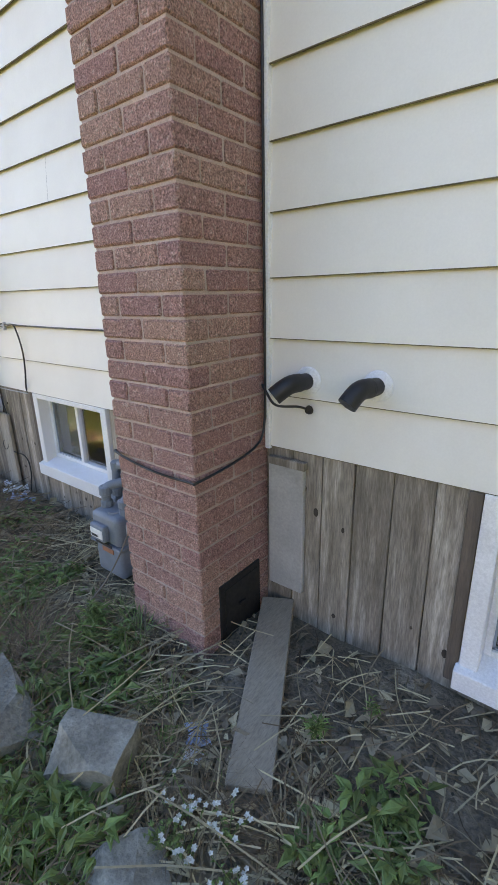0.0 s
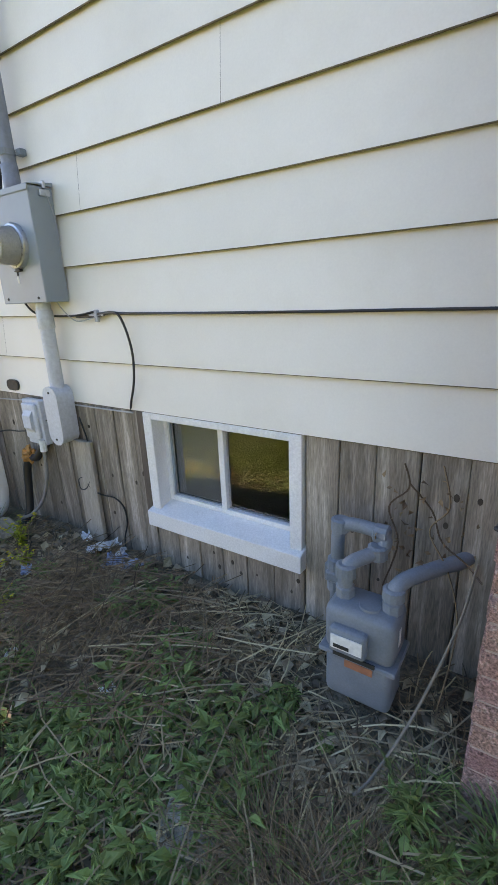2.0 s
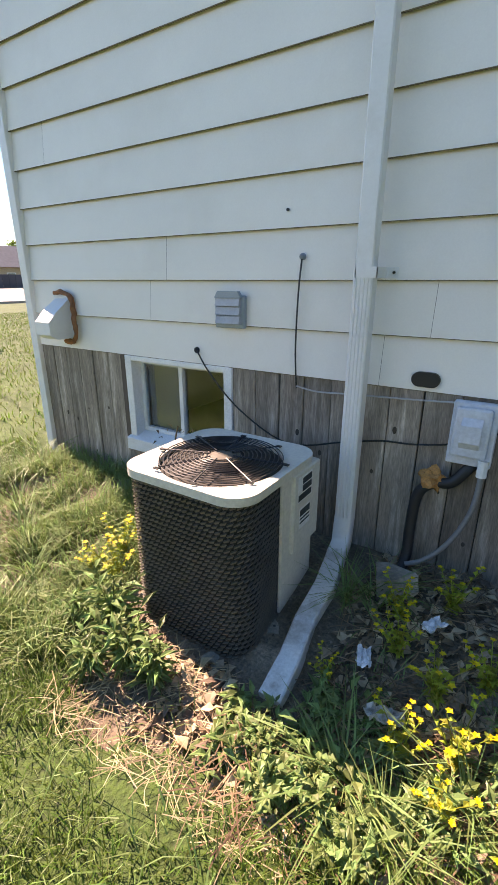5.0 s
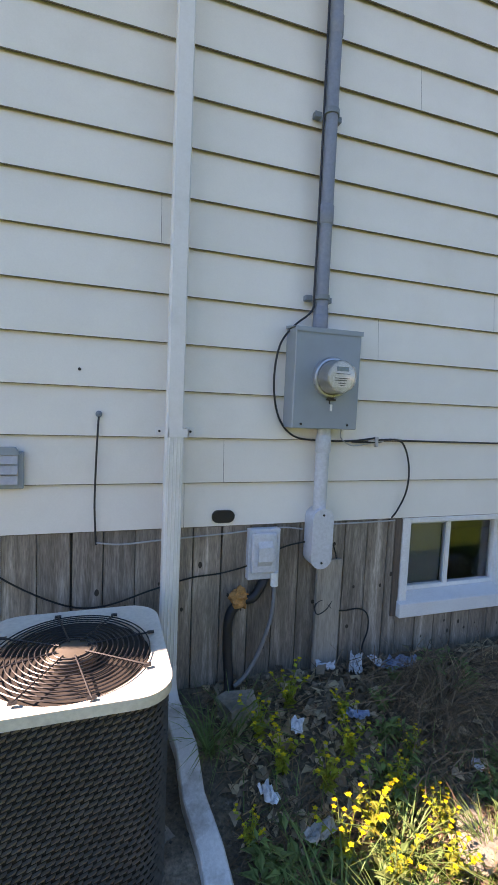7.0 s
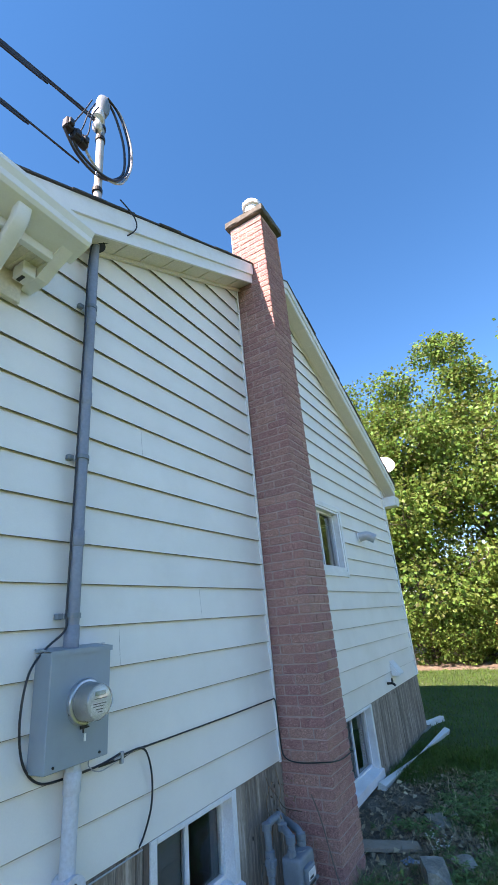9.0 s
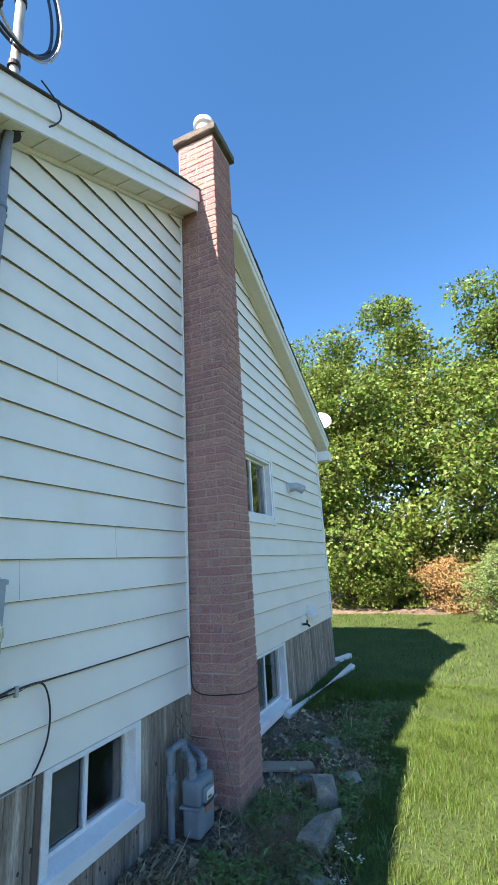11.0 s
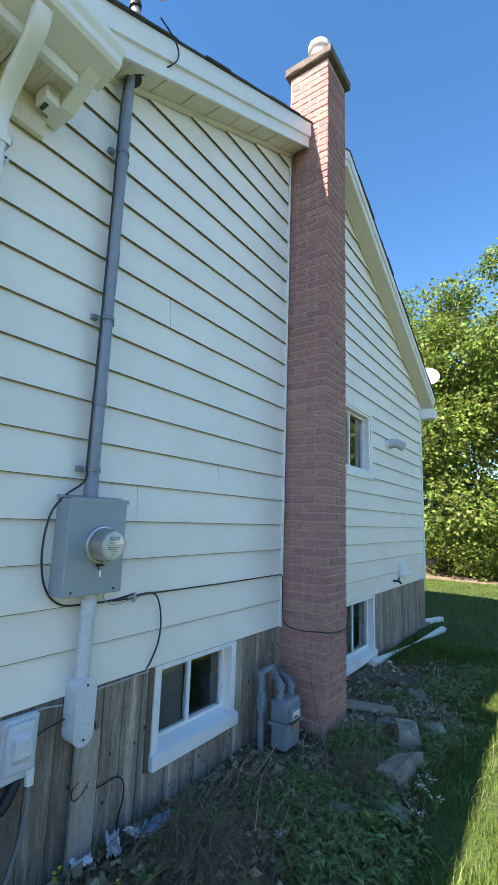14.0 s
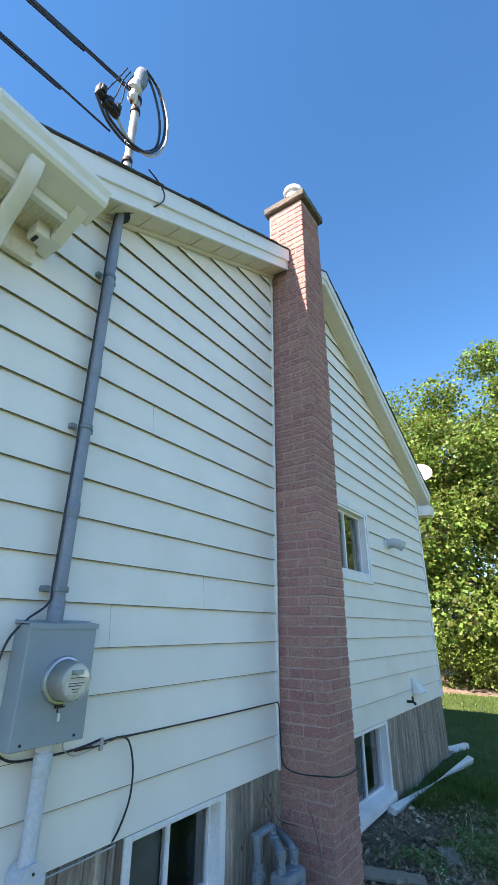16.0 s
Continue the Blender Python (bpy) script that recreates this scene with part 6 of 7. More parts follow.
# dry straw and stalks lying over the bed
def straw(name, n, x0, x1, y0, y1, lmin, lmax, r, material, label, lift=0.05, seed=0):
    rng = np.random.default_rng(100 + seed)
    x, y = scatter(n, x0, x1, y0, y1, bed_keep, rng)
    m = len(x)
    a = rng.uniform(0, np.pi, m)
    L = rng.uniform(lmin, lmax, m)
    bend = rng.normal(0, 0.18, m)
    z0 = ground_z(x, y) + rng.uniform(0.002, lift, m)
    tilt = rng.normal(0, 0.16, m)
    v = np.zeros((m, 4, 2, 3))
    for k, u in enumerate((-0.5, -0.17, 0.17, 0.5)):
        cx = x + np.cos(a) * u * L - np.sin(a) * bend * L * (0.25 - u * u)
        cy = y + np.sin(a) * u * L + np.cos(a) * bend * L * (0.25 - u * u)
        cz = np.maximum(z0 + tilt * u * L + 0.10 * L * (0.25 - u * u), ground_z(cx, cy) + 0.002)
        for s, sg in enumerate((1, -1)):
            v[:, k, s, 0] = cx - np.sin(a) * r * sg
            v[:, k, s, 1] = cy + np.cos(a) * r * sg
            v[:, k, s, 2] = cz + sg * r * 0.4
    base = (np.arange(m) * 8)[:, None]
    q = np.concatenate([base + np.array([[0, 1, 3, 2]]), base + np.array([[2, 3, 5, 4]]), base + np.array([[4, 5, 7, 6]])])
    me = bpy.data.meshes.new(name)
    me.from_pydata(v.reshape(-1, 3).tolist(), [], q.tolist())
    me.materials.append(material)
    return tagged(new(name, me), label, "straw", kind="stuff")


straw("straw_litter", 4200, -2.5, 1.6, 0.3, 1.34, 0.03, 0.26, 0.0021, M_STRAW, "pale dry straw scattered over the bed", 0.05, 1)
straw("twig_litter", 8000, -4.3, 1.6, 0.05, 1.34, 0.03, 0.22, 0.0018, M_TWIG, "thin brown dead stems matted over the bed", 0.045, 2)
straw("straw_litter", 150, -2.9, 0.6, 0.35, 1.2, 0.2, 0.6, 0.0022, M_STRAW, "long dry stalks fallen across the bed", 0.10, 3)
straw("straw_litter", 700, -4.9, -3.9, 0.0, 0.5, 0.04, 0.16, 0.0012, M_STRAW, "short dry clippings at the lawn's edge", 0.03, 4)
straw("straw_litter", 700, -3.35, -2.25, 0.55, 1.22, 0.10, 0.36, 0.0018, M_TWIG, "heap of dry stems by the window", 0.12, 5)

# fallen leaves
x, y = scatter(8000, -4.6, 1.4, 0.15, 1.33, bed_keep, RNG)
n = len(x)
a = RNG.uniform(0, 2 * np.pi, n)
p = np.stack([x, y, ground_z(x, y) + RNG.uniform(0.004, 0.03, n)], 1)
dd = np.stack([np.cos(a), np.sin(a), RNG.normal(0, 0.25, n)], 1)
upv = np.stack([RNG.normal(0, 0.6, n), RNG.normal(0, 0.6, n), np.ones(n)], 1)
L = RNG.uniform(0.02, 0.085, n)
tagged(new("fallen_leaves", leaf_mesh("fallen_leaves", p, dd, upv, L, L * RNG.uniform(0.4, 0.8, n), M_LEAF_DRY, 0.2, 0.2)), "brown curled fallen leaves on the soil", "leaf litter", kind="stuff")
# crumbs of soil and gravel
x, y = scatter(5200, -5.0, 1.4, 0.1, 1.36, lambda a, b: (b > lawn_edge(a) - 0.1) & ~in_house(a, b + 0.0), RNG)
n = len(x)
s = RNG.uniform(0.003, 0.012, n)
c = np.stack([x, y, ground_z(x, y) + s * 0.3], 1)
oct_v = np.array([[1, 0, 0], [0, 1, 0], [-1, 0, 0], [0, -1, 0], [0, 0, 0.8], [0, 0, -0.8]])
v = c[:, None, :] + oct_v[None] * s[:, None, None] * RNG.uniform(0.6, 1.3, (n, 6, 1))
f = np.array([[0, 1, 4], [1, 2, 4], [2, 3, 4], [3, 0, 4]])
faces = (np.arange(n) * 6)[:, None, None] + f[None]
tagged(mesh_arrays("soil_crumbs", v.reshape(-1, 3), faces.reshape(-1, 3), mat("soil crumbs", (0.16, 0.125, 0.095), rough=0.95, island=0.5)), "crumbs of soil and grit", "soil", kind="stuff")

# small leafy ground weeds as a mat
x, y = scatter(4200, -4.3, 1.6, -0.15, 1.22, lambda a, b: clear_things(a, b) & (b > lawn_edge(a) - 0.12) & (clump(a, b, 6, 9) + 0.8 * (0.62 - b) - 0.25 * (a > -0.95) > 0.42), RNG)
pp, dr, LL = [], [], []
for px, py in zip(x, y):
    z = float(ground_z(px, py))
    hh = RNG.uniform(0.02, 0.10)
    for _ in range(RNG.integers(5, 11)):
        a = RNG.uniform(0, 2 * np.pi)
        u = RNG.uniform(0.1, 1.0)
        pp.append((px + 0.008 * np.cos(a), py + 0.008 * np.sin(a), z + hh * u))
        dr.append((np.cos(a), np.sin(a), RNG.uniform(0.0, 0.9)))
        LL.append(RNG.uniform(0.025, 0.078))
pp, dr, LL = np.array(pp), np.array(dr), np.array(LL)
upn = np.tile([0.0, 0.0, 1.0], (len(pp), 1))
half = RNG.uniform(0, 1, len(pp)) < 0.75
tagged(new("ground_weeds", leaf_mesh("ground_weeds", pp[half], dr[half], upn[half], LL[half], LL[half] * 0.36, M_WEED)), "low dark green weeds matted over the bed", "weeds", kind="stuff")
tagged(new("ground_weeds", leaf_mesh("ground_weeds", pp[~half], dr[~half], upn[~half], LL[~half], LL[~half] * 0.45, M_WEED_PALE)), "low pale green weeds matted over the bed", "weeds", kind="stuff")


def plant(name, seed, height, stems, per_stem, leaf_l, leaf_w, m, label, category, flower=None, spread=0.5, rise=0.4, group="", stem_m=None):
    """A weed with its own stems, leaves and, where it blooms, flowers; built at the origin and copied."""
    rng = np.random.default_rng(seed)
    ob = thing(name, (0, 0, 0), label, category, group)
    bm = bmesh.new()
    pp, dr, LL, fl = [], [], [], []
    for s in range(stems):
        a = 2 * np.pi * s / stems + rng.uniform(-0.5, 0.5)
        hh = height * rng.uniform(0.6, 1.0)
        out = spread * hh * rng.uniform(0.3, 1.0)
        pts = [Vector((out * u * u * math.cos(a), out * u * u * math.sin(a), hh * u)) for u in (0, 0.35, 0.7, 1.0)]
        tube(bm, pts, 0.0026, 5, True, 0.0012)
        for i in range(per_stem):
            u = 0.12 + 0.88 * (i + rng.uniform(0, 0.6)) / per_stem
            b = rng.uniform(0, 2 * np.pi)
            pp.append((out * u * u * np.cos(a), out * u * u * np.sin(a), hh * min(u, 1)))
            dr.append((np.cos(b), np.sin(b), rng.uniform(0.0, rise * 2)))
            LL.append(leaf_l * rng.uniform(0.6, 1.1) * (1.1 - 0.4 * u))
        if flower is not None:
            for i in range(int(rng.integers(1, 4))):
                u = 1.0 - 0.08 * i
                fl.append(Vector((out * u * u * math.cos(a) + rng.uniform(-0.012, 0.012), out * u * u * math.sin(a) + rng.uniform(-0.012, 0.012), hh * u + 0.006)))
    part("stalk", bm, stem_m or m, ob)["kind"] = "stuff"
    pp, dr, LL = np.array(pp), np.array(dr), np.array(LL)
    up = np.tile([0.0, 0.0, 1.0], (len(pp), 1)) + rng.normal(0, 0.15, (len(pp), 3))
    lv = new("foliage", leaf_mesh("foliage", pp, dr, up, LL, LL * leaf_w, m))
    lv.parent = ob
    lv["kind"] = "stuff"
    if fl:
        fp, fd, fL = [], [], []
        for c in fl:
            for q in range(5):
                b = 2 * np.pi * q / 5 + rng.uniform(-0.2, 0.2)
                fp.append(c)
                fd.append((np.cos(b), np.sin(b), 0.35))
                fL.append(0.013)
        fp, fd, fL = np.array(fp), np.array(fd), np.array(fL)
        fo = new("bloom", leaf_mesh("bloom", fp, fd, np.tile([0.0, 0.0, 1.0], (len(fp), 1)), fL, fL * 0.8, flower, 0.1, 0.1))
        fo.parent = ob
        fo["kind"] = "stuff"
    return ob


def plant_many(proto, places, seed):
    rg = random.Random(seed)
    for i, (x, y, s) in enumerate(places):
        m = pose(x, y, float(ground_z(x, y)) - 0.003, rg.uniform(-6, 6), rg.uniform(-6, 6), rg.uniform(0, 360)) @ Matrix.Scale(s * rg.uniform(0.85, 1.15), 4)
        if i == 0:
            proto.matrix_world = m
        else:
            q = copy_thing(proto, m)
            q.matrix_basis = m


broad = plant("broadleaf_weed", 1, 0.24, 9, 11, 0.11, 0.26, M_WEED, "leafy dark green weed with long pointed leaves", "weed", spread=0.55, group="broadleaf weeds")
plant_many(broad, [(-4.78, 0.33, 1.25), (-4.95, 0.42, 1.15), (-4.62, 0.30, 1.0), (-4.88, 0.22, 0.9), (-5.12, 0.36, 0.9), (-1.52, 0.80, 0.75), (-1.43, 0.72, 0.7), (-1.33, 0.80, 0.6), (-1.62, 0.68, 0.55), (-5.35, 0.50, 0.7), (-0.45, 0.92, 0.45), (-2.0, 0.55, 0.45), (-2.25, 0.72, 0.42), (-2.35, 0.45, 0.5), (-1.95, 0.98, 0.4), (-2.6, 0.55, 0.45), (-2.1, 0.30, 0.45), (-0.33, 1.10, 0.35)], 1)
soft_weed = plant("leafy_weed", 2, 0.16, 14, 9, 0.055, 0.62, M_WEED_PALE, "bushy pale green weed with rounded leaves", "weed", spread=0.9, group="bushy weeds")
plant_many(soft_weed, [(-4.05, 0.20, 1.15), (-3.93, 0.27, 1.0), (-4.12, 0.32, 0.8), (-3.78, 0.18, 0.7), (-0.85, 0.62, 0.5), (-0.50, 0.32, 0.6), (-0.42, 0.42, 0.5), (-0.12, 0.80, 0.45), (-1.78, 0.90, 0.45), (-2.75, 0.30, 0.7), (-2.95, 0.62, 0.5), (-1.15, 0.70, 0.45), (-0.62, 0.42, 0.5), (-3.30, 0.95, 0.6), (-3.12, 1.10, 0.5)], 2)
yellow = plant("yellow_flower_weed", 3, 0.24, 7, 10, 0.040, 0.6, M_WEED_YELLOW, "yellow-flowering weed with small yellow-green leaves", "weed", flower=M_FLOWER, spread=0.6, group="yellow flowering weeds")
plant_many(yellow, [(-3.70, 0.72, 1.0), (-3.85, 0.82, 0.9), (-3.55, 0.80, 0.95), (-3.45, 0.62, 0.9), (-3.60, 0.55, 1.0), (-3.75, 0.48, 0.95), (-3.35, 0.48, 0.8), (-3.90, 0.98, 0.8), (-3.72, 1.08, 0.9), (-3.50, 0.98, 0.8), (-3.30, 0.72, 0.7), (-3.62, 0.38, 0.8), (-3.42, 0.35, 0.75), (-4.05, 0.62, 0.7), (-5.16, 0.62, 1.15), (-5.24, 0.74, 1.1), (-5.10, 0.78, 0.9), (-5.30, 0.60, 0.9)], 3)
white = plant("white_flower_weed", 4, 0.20, 6, 6, 0.03, 0.45, M_WEED, "small weed with white flower heads", "weed", flower=M_FLOWER_WHITE, spread=0.6, group="white flowering weeds")
plant_many(white, [(-1.72, 0.05, 0.9), (-1.66, 0.12, 0.8), (-0.55, 0.42, 0.8), (-0.48, 0.52, 0.7), (-0.40, 0.46, 0.7), (-0.62, 0.50, 0.6), (0.05, 0.45, 0.6), (-1.90, 0.10, 0.7)], 4)


def tuft(seed, n, h, m, label, group):
    rng = np.random.default_rng(seed)
    r = np.abs(rng.normal(0, 0.03, n))
    a = rng.uniform(0, 2 * np.pi, n)
    ob = blades("grass_tuft", r * np.cos(a), r * np.sin(a), np.zeros(n), rng.uniform(0.5, 1.0, n) * h, rng.uniform(0.004, 0.009, n), rng.uniform(0.5, 1.4, n), rng, m, 0.7)
    return tagged(ob, label, "grass", group)


g1 = tuft(21, 60, 0.30, M_WEED_PALE, "tuft of long arching green grass", "grass tufts")
plant_many(g1, [(-3.86, 0.35, 1.0), (-3.55, 0.45, 0.9), (-3.25, 0.35, 0.8), (-4.0, 1.02, 1.0), (-4.12, 0.98, 0.8), (-3.72, 0.25, 0.8), (-5.6, 0.45, 1.0), (-5.9, 0.6, 1.0), (-6.2, 0.75, 1.1), (-5.45, 0.25, 0.8), (-6.1, 0.35, 0.9), (-1.28, 0.86, 0.7), (-1.50, 0.90, 0.6), (-0.95, 0.72, 0.5), (-2.45, 0.62, 0.5), (-1.85, 0.62, 0.5), (-6.45, 1.1, 1.0), (-5.25, 1.0, 0.8)], 21)
g2 = tuft(22, 70, 0.26, M_STRAW, "tuft of bleached dry grass", "dry grass tufts")
plant_many(g2, [(-1.62, 0.42, 0.50), (-1.50, 0.36, 0.44), (-1.75, 0.46, 0.39), (-0.80, 0.68, 0.39), (-1.02, 0.66, 0.33), (-0.38, 0.72, 0.28), (-2.80, 0.98, 0.44), (-2.95, 1.04, 0.44), (-2.62, 0.88, 0.39), (-0.28, 0.42, 0.39), (-0.18, 0.30, 0.44), (-0.05, 0.40, 0.44), (-3.1, 0.88, 0.33), (-0.75, 0.12, 0.44), (-0.45, 0.10, 0.50)], 22)

# drooping mats of fine dead grass in the shaded bed
rng = np.random.default_rng(23)
n = 170
r, a = np.abs(rng.normal(0, 0.035, n)), rng.uniform(0, 2 * np.pi, n)
mat_grass = tagged(blades("dead_grass", r * np.cos(a), r * np.sin(a), np.zeros(n), rng.uniform(0.12, 0.24, n), rng.uniform(0.0014, 0.003, n), rng.uniform(1.0, 1.35, n), rng, M_TWIG, 1.0), "drooping mat of fine grey-brown dead grass", "grass", "dead grass mats")
plant_many(mat_grass, [(-1.72, 0.52, 1.2), (-1.60, 0.60, 1.1), (-1.52, 0.50, 1.0), (-1.83, 0.62, 1.0), (-1.66, 0.44, 1.0), (-2.98, 0.92, 1.2), (-3.08, 0.82, 1.0), (-2.86, 0.98, 1.0), (-2.5, 0.95, 0.8), (-0.78, 0.55, 0.8), (-0.60, 0.52, 0.7), (-0.30, 0.62, 0.7), (-1.15, 0.82, 0.6), (-2.2, 0.95, 0.7)], 23)

# dead vine by the gas meter
for k, pts in enumerate((
        [(-1.72, 1.35, 0.56), (-1.70, 1.345, 0.48), (-1.76, 1.34, 0.40), (-1.72, 1.33, 0.28), (-1.76, 1.32, 0.10)],
        [(-1.70, 1.34, 0.50), (-1.62, 1.33, 0.42), (-1.58, 1.30, 0.34), (-1.50, 1.27, 0.30), (-1.45, 1.22, 0.28)],
        [(-1.60, 1.33, 0.58), (-1.57, 1.32, 0.45), (-1.62, 1.31, 0.36), (-1.55, 1.28, 0.25), (-1.50, 1.22, 0.10), (-1.52, 1.15, -0.18)])):
    wire("dead_vine", pts, 0.003, M_TWIG, "thin dead vine clinging by the gas meter", "vine", seg=5)
rng = np.random.default_rng(40)
n = 46
p = np.stack([rng.uniform(-1.78, -1.46, n), rng.uniform(1.20, 1.34, n), rng.uniform(0.22, 0.56, n)], 1)
L = rng.uniform(0.012, 0.032, n)
tagged(new("vine_leaves", leaf_mesh("vine_leaves", p, rng.normal(0, 1, (n, 3)), rng.normal(0, 1, (n, 3)) + [0, -1, 0.5], L, L * 0.6, M_TWIG)), "withered brown vine leaves by the gas meter", "leaves", kind="stuff")
n = 24
p = np.stack([rng.uniform(-5.35, -5.05, n), rng.uniform(1.02, 1.30, n), rng.uniform(0.05, 0.30, n)], 1)
L = rng.uniform(0.025, 0.05, n)
tagged(new("sapling_leaves", leaf_mesh("sapling_leaves", p, rng.normal(0, 1, (n, 3)), np.tile([0, 0, 1.0], (n, 1)), L, L * 0.4, M_TWIG)), "dark leaves of a small sapling by the window", "leaves", kind="stuff")
wire("sapling_stem", [(-5.20, 1.20, -0.25), (-5.18, 1.18, 0.0), (-5.21, 1.15, 0.18), (-5.17, 1.13, 0.30)], 0.005, M_TWIG, "thin dark sapling stem by the window", "sapling", seg=5)


# ---- trees ----


def flat_leaves(name, p, d, up, length, width, material):
    """Many small leaves, each a kite of two triangles bent along the midrib."""
    n = len(p)
    d = d / (np.linalg.norm(d, axis=1, keepdims=True) + 1e-9)
    s = np.cross(d, up)
    s /= np.linalg.norm(s, axis=1, keepdims=True) + 1e-9
    nn = np.cross(s, d)
    L, Wd = length[:, None], width[:, None]
    v = np.stack([p, p + d * L * 0.45 + s * Wd * 0.5 + nn * Wd * 0.12, p + d * L, p + d * L * 0.45 - s * Wd * 0.5 + nn * Wd * 0.12], 1)
    base = (np.arange(n) * 4)[:, None]
    tris = np.concatenate([base + np.array([[0, 1, 2]]), base + np.array([[0, 2, 3]])])
    me = bpy.data.meshes.new(name)
    me.from_pydata(v.reshape(-1, 3).tolist(), [], tris.tolist())
    me.materials.append(material)
    return me



def tree(name, at, height, radius, seed, leaves, leaf_size, label, m=M_TREE_LEAF, low=0.16, group="", category="tree"):
    rg = random.Random(seed)
    rng = np.random.default_rng(seed)
    gz = float(ground_z(at[0], at[1]))
    ob = thing(name, (at[0], at[1], gz), label, category, group)
    bm = bmesh.new()
    tips = []
    top = Vector((rg.uniform(-0.4, 0.4), rg.uniform(-0.4, 0.4), height * 0.86))
    trunk = spline([(0, 0, -0.1), (rg.uniform(-0.15, 0.15), rg.uniform(-0.15, 0.15), height * 0.3), tuple(top * 0.65), tuple(top)], 4)
    tube(bm, trunk, 0.028 * height * 0.6, 10, True, 0.03)
    part("trunk", bm, M_BARK, ob)
    bm = bmesh.new()
    for i in range(26):
        u = low + (0.93 - low) * i / 25
        base = trunk[min(int(u * (len(trunk) - 1)), len(trunk) - 1)]
        a = i * 2.4 + rg.uniform(-0.4, 0.4)
        prof = math.sin(math.pi * min(1.0, 0.22 + 0.80 * (u - low) / (1 - low))) ** 0.7
        reach = radius * prof * rg.uniform(0.65, 1.08)
        d = Vector((math.cos(a), math.sin(a), rg.uniform(0.15, 0.55)))
        e = base + d * reach
        mid = base + d * reach * 0.5 + Vector((0, 0, -0.05 * reach))
        limb = spline([tuple(base), tuple(mid), tuple(e)], 3)
        tube(bm, limb, 0.030 * height * 0.16, 6, True, 0.008)
        for q in range(9):
            s = rg.uniform(0.35, 1.05)
            o = base + d * reach * s
            tw = Vector((rg.gauss(0, 1), rg.gauss(0, 1), rg.gauss(0, 0.7))).normalized() * reach * rg.uniform(0.15, 0.45)
            tube(bm, [o, o + tw * 0.5 + Vector((0, 0, 0.03)), o + tw], 0.012, 4, True, 0.004)
            tips.append((o + tw, rg.uniform(0.16, 0.36) * radius * 0.42))
    part("limb_tangle", bm, M_BARK, ob)["kind"] = "stuff"
    for i in range(14):
        a = rg.uniform(0, 6.28)
        tips.append((Vector((top.x + math.cos(a) * rg.uniform(0, 0.22) * radius, top.y + math.sin(a) * rg.uniform(0, 0.22) * radius, height * rg.uniform(0.84, 1.0))), 0.10 * radius))
    C = np.array([list(t[0]) for t in tips])
    R = np.array([t[1] for t in tips])
    pick = rng.integers(0, len(C), leaves)
    off = rng.normal(0, 1, (leaves, 3))
    off *= (rng.uniform(0.2, 1.0, leaves) ** 0.5 / (np.linalg.norm(off, axis=1) + 1e-9))[:, None]
    off[:, 2] *= 0.65
    P = C[pick] + off * R[pick][:, None] * 2.1
    P[:, 2] = np.maximum(P[:, 2], 0.1)
    D = off + rng.normal(0, 0.5, (leaves, 3)) + [0, 0, -0.35]
    U = rng.normal(0, 0.9, (leaves, 3)) + [0, 0, 1.0]
    L = leaf_size * rng.uniform(0.6, 1.3, leaves)
    cr = new("crown", flat_leaves("crown", P, D, U, L, L * 0.8, m))
    cr.parent = ob
    return ob


tree("tree", (13.6, 3.0), 11.2, 4.0, 31, 36000, 0.155, "broad leafy maple, green turning yellow, behind the lawn", low=0.05)
tree("tree", (15.5, 0.2), 13.6, 4.3, 32, 36000, 0.165, "tall leafy maple, green turning yellow, behind the lawn", low=0.07)
tree("tree", (13.2, -3.6), 12.0, 4.0, 33, 32000, 0.155, "leafy maple with yellow-green top beside the lawn", low=0.05)
tree("tree", (17.5, 5.6), 13.8, 4.2, 34, 34000, 0.14, "tall tree rising behind the house roof", low=0.08)
tree("tree", (17.0, -7.0), 13.2, 4.4, 38, 30000, 0.15, "tall leafy tree at the garden's end", low=0.07)
tree("shrub", (9.2, -2.2), 2.0, 1.25, 35, 16000, 0.06, "tangled green and yellow shrub at the lawn's edge", M_WEED_PALE, low=0.05, category="shrub")
tree("shrub", (11.4, -0.9), 1.7, 1.1, 36, 12000, 0.055, "russet dry shrub at the lawn's end", mat("russet leaf", (0.30, 0.19, 0.07), rough=0.8, island=0.4), low=0.05, category="shrub")
for k, (x, y, h, r) in enumerate(((12.0, 5.6, 2.6, 1.6), (12.6, 1.6, 2.0, 1.5), (17.5, 2.8, 3.6, 3.0), (18.5, -2.5, 3.6, 3.0), (18.0, 7.5, 3.6, 3.0), (14.0, -6.0, 2.8, 2.2))):
    tree("shrub", (x, y), h, r, 60 + k, 15000, 0.09, "dense dark shrub under the trees", M_TREE_LEAF, low=0.04, category="shrub", group="shrubs under the trees")
for k, (x, y, h) in enumerate(((-5.5, -9.0, 3.6), (-2.0, -9.6, 4.2), (1.6, -9.2, 3.8))):
    tree("shrub", (x, y), h, 2.3, 41 + k, 6500, 0.17, "sunlit hedge shrub across the side lawn", M_TREE_LEAF, low=0.04, group="side hedge", category="shrub")
tree("tree", (-17.5, 2.4), 7.0, 2.1, 47, 5000, 0.16, "thin leafy street tree by the road", low=0.3)

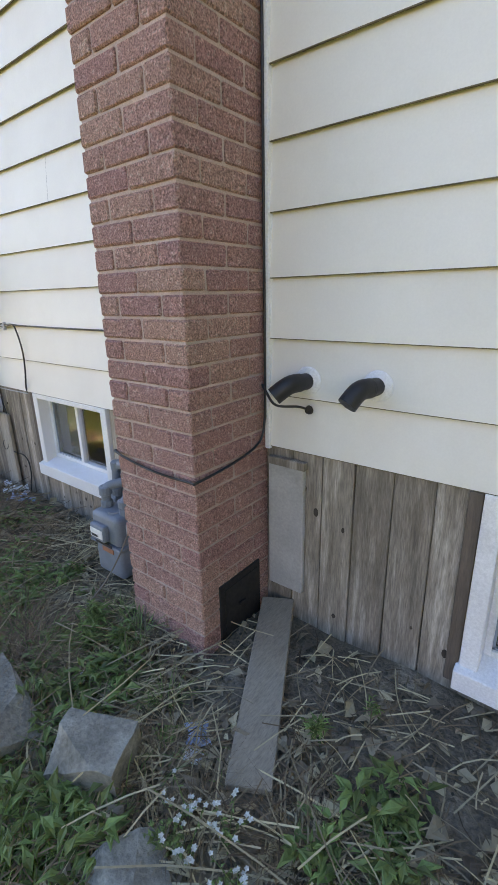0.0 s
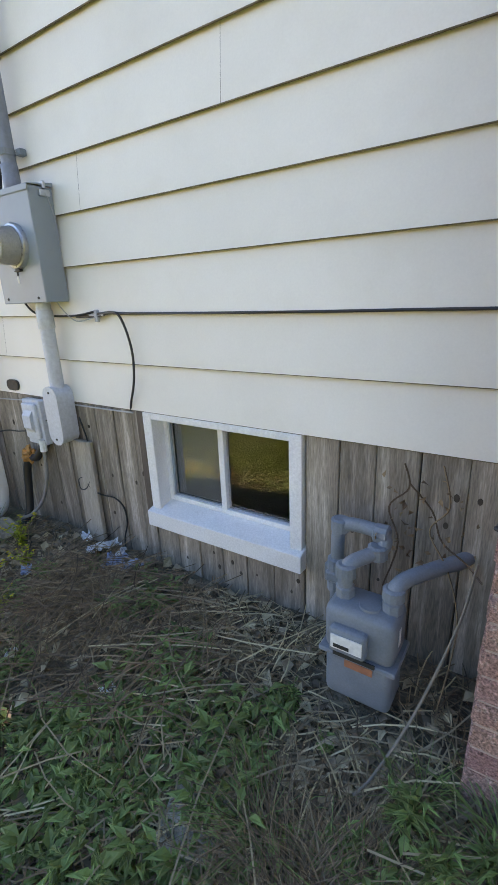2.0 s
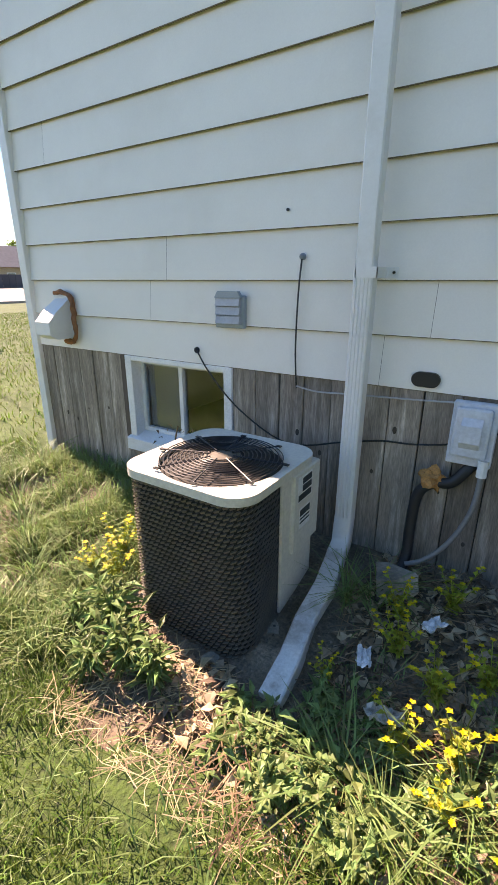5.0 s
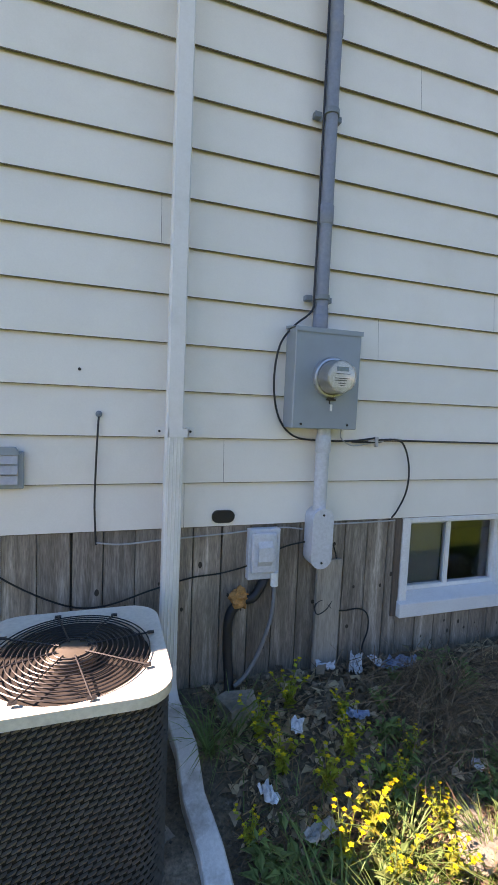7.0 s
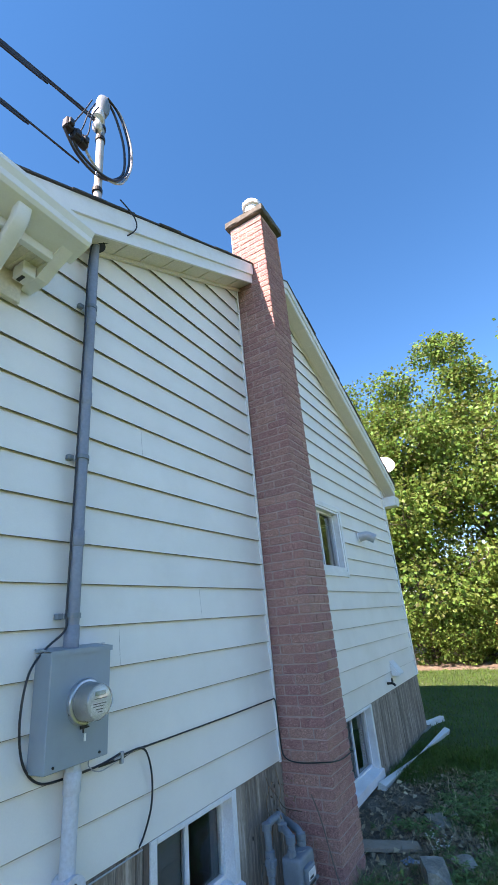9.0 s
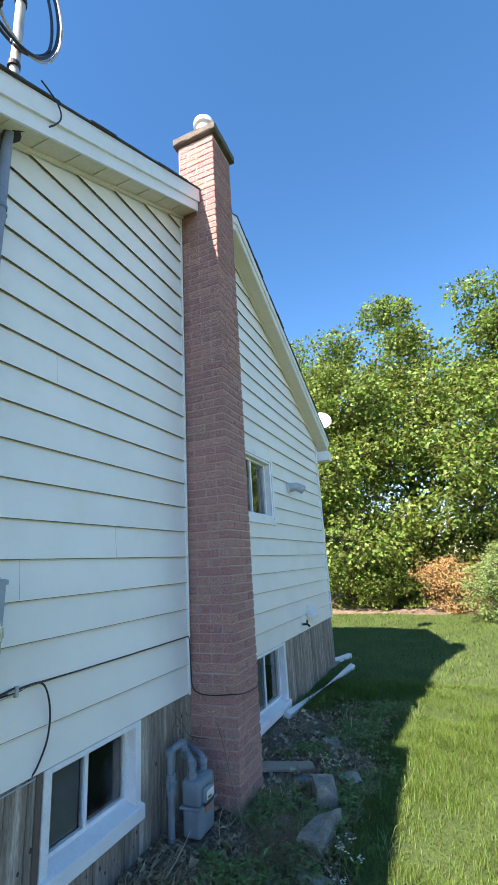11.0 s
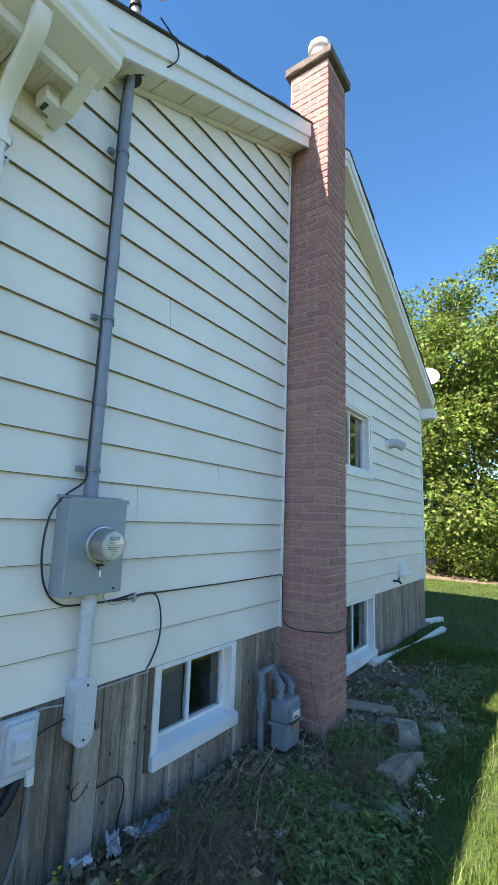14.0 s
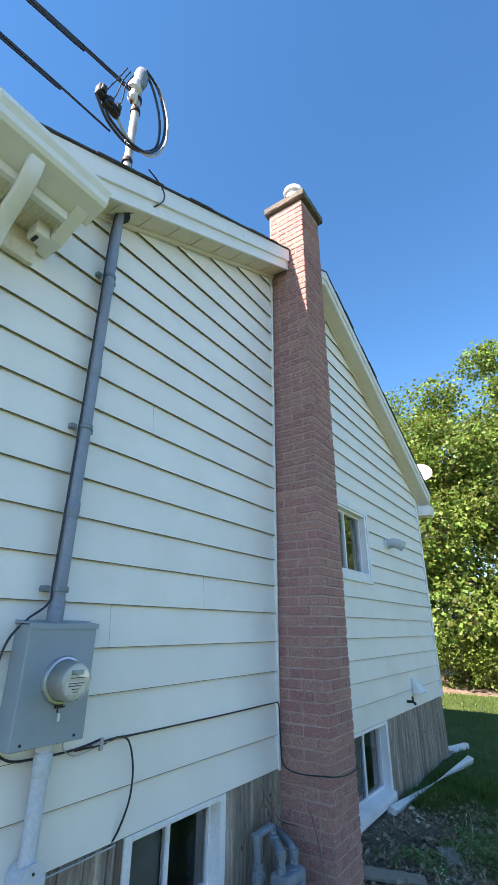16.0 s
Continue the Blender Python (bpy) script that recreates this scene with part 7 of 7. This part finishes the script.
# ---- street side ----
road = part("road", boxed(-76.0, -30.0, -120, 160, -0.42, -0.19), M_ROAD)
tagged(road, "pale sunlit asphalt street", "road", kind="structure")
tagged(part("kerb", boxed(-30.0, -29.7, -120, 160, -0.42, -0.10, 0.03), M_CONCRETE), "pale concrete kerb along the street", "kerb", kind="structure")
tagged(part("kerb", boxed(-76.3, -76.0, -120, 160, -0.42, -0.10, 0.03), M_CONCRETE), "pale concrete kerb along the street", "kerb", kind="structure")
fence = thing("fence", (-78.0, 28.0, -0.4), "dark blue-grey board fence across the street", "fence")
M_FENCE = mat("dark fence stain", (0.035, 0.042, 0.055), rough=0.8, random=0.2)
for k in range(60):
    yb = -34.0 + k * 1.12
    part("board", boxed(-0.03, 0.03, yb - 0.54, yb + 0.54, 0.05, 2.3), M_FENCE, fence)
M_HWALL = mat("tan house wall", (0.42, 0.33, 0.22), rough=0.8)
M_HROOF = mat("grey shingle", (0.11, 0.12, 0.14), rough=0.9, vary=0.15, scale=2, fine=20)
for hy, hh in ((26.0, 1.0), (46.0, 1.12)):
    hs = thing("house", (-90.0, hy, -0.4), "low house across the street with a grey shingle roof", "house", group="houses across the street")
    part("wall", boxed(-4, 4, -8, 8, 0, 3.4 * hh), M_HWALL, hs)
    part("roof", prism(bmesh.new(), [(-5.2, 3.2 * hh), (5.2, 3.2 * hh), (0, 6.6 * hh)], "y", -9.0, 9.0), M_HROOF, hs)
    for k in range(4):
        yy = -6.0 + k * 4.0
        wdw = part("window", boxed(4.0, 4.05, yy - 0.7, yy + 0.7, 1.2, 2.6), M_LCD, hs)
        bm = bmesh.new()
        for b in ((yy - 0.8, yy - 0.7, 1.1, 2.7), (yy + 0.7, yy + 0.8, 1.1, 2.7), (yy - 0.7, yy + 0.7, 2.6, 2.7), (yy - 0.7, yy + 0.7, 1.1, 1.2)):
            box(bm, 4.0, 4.08, b[0], b[1], b[2], b[3])
        part("frame", bm, M_WHITE, wdw)
for k, (y, h) in enumerate(((12.0, 8), (38.0, 9), (58.0, 9))):
    tree("tree", (-99.0 - k, y), h, 4.0, 51 + k, 6000, 0.4, "distant street tree beyond the houses", low=0.15)

siding()
skirt()
chimney_bricks()
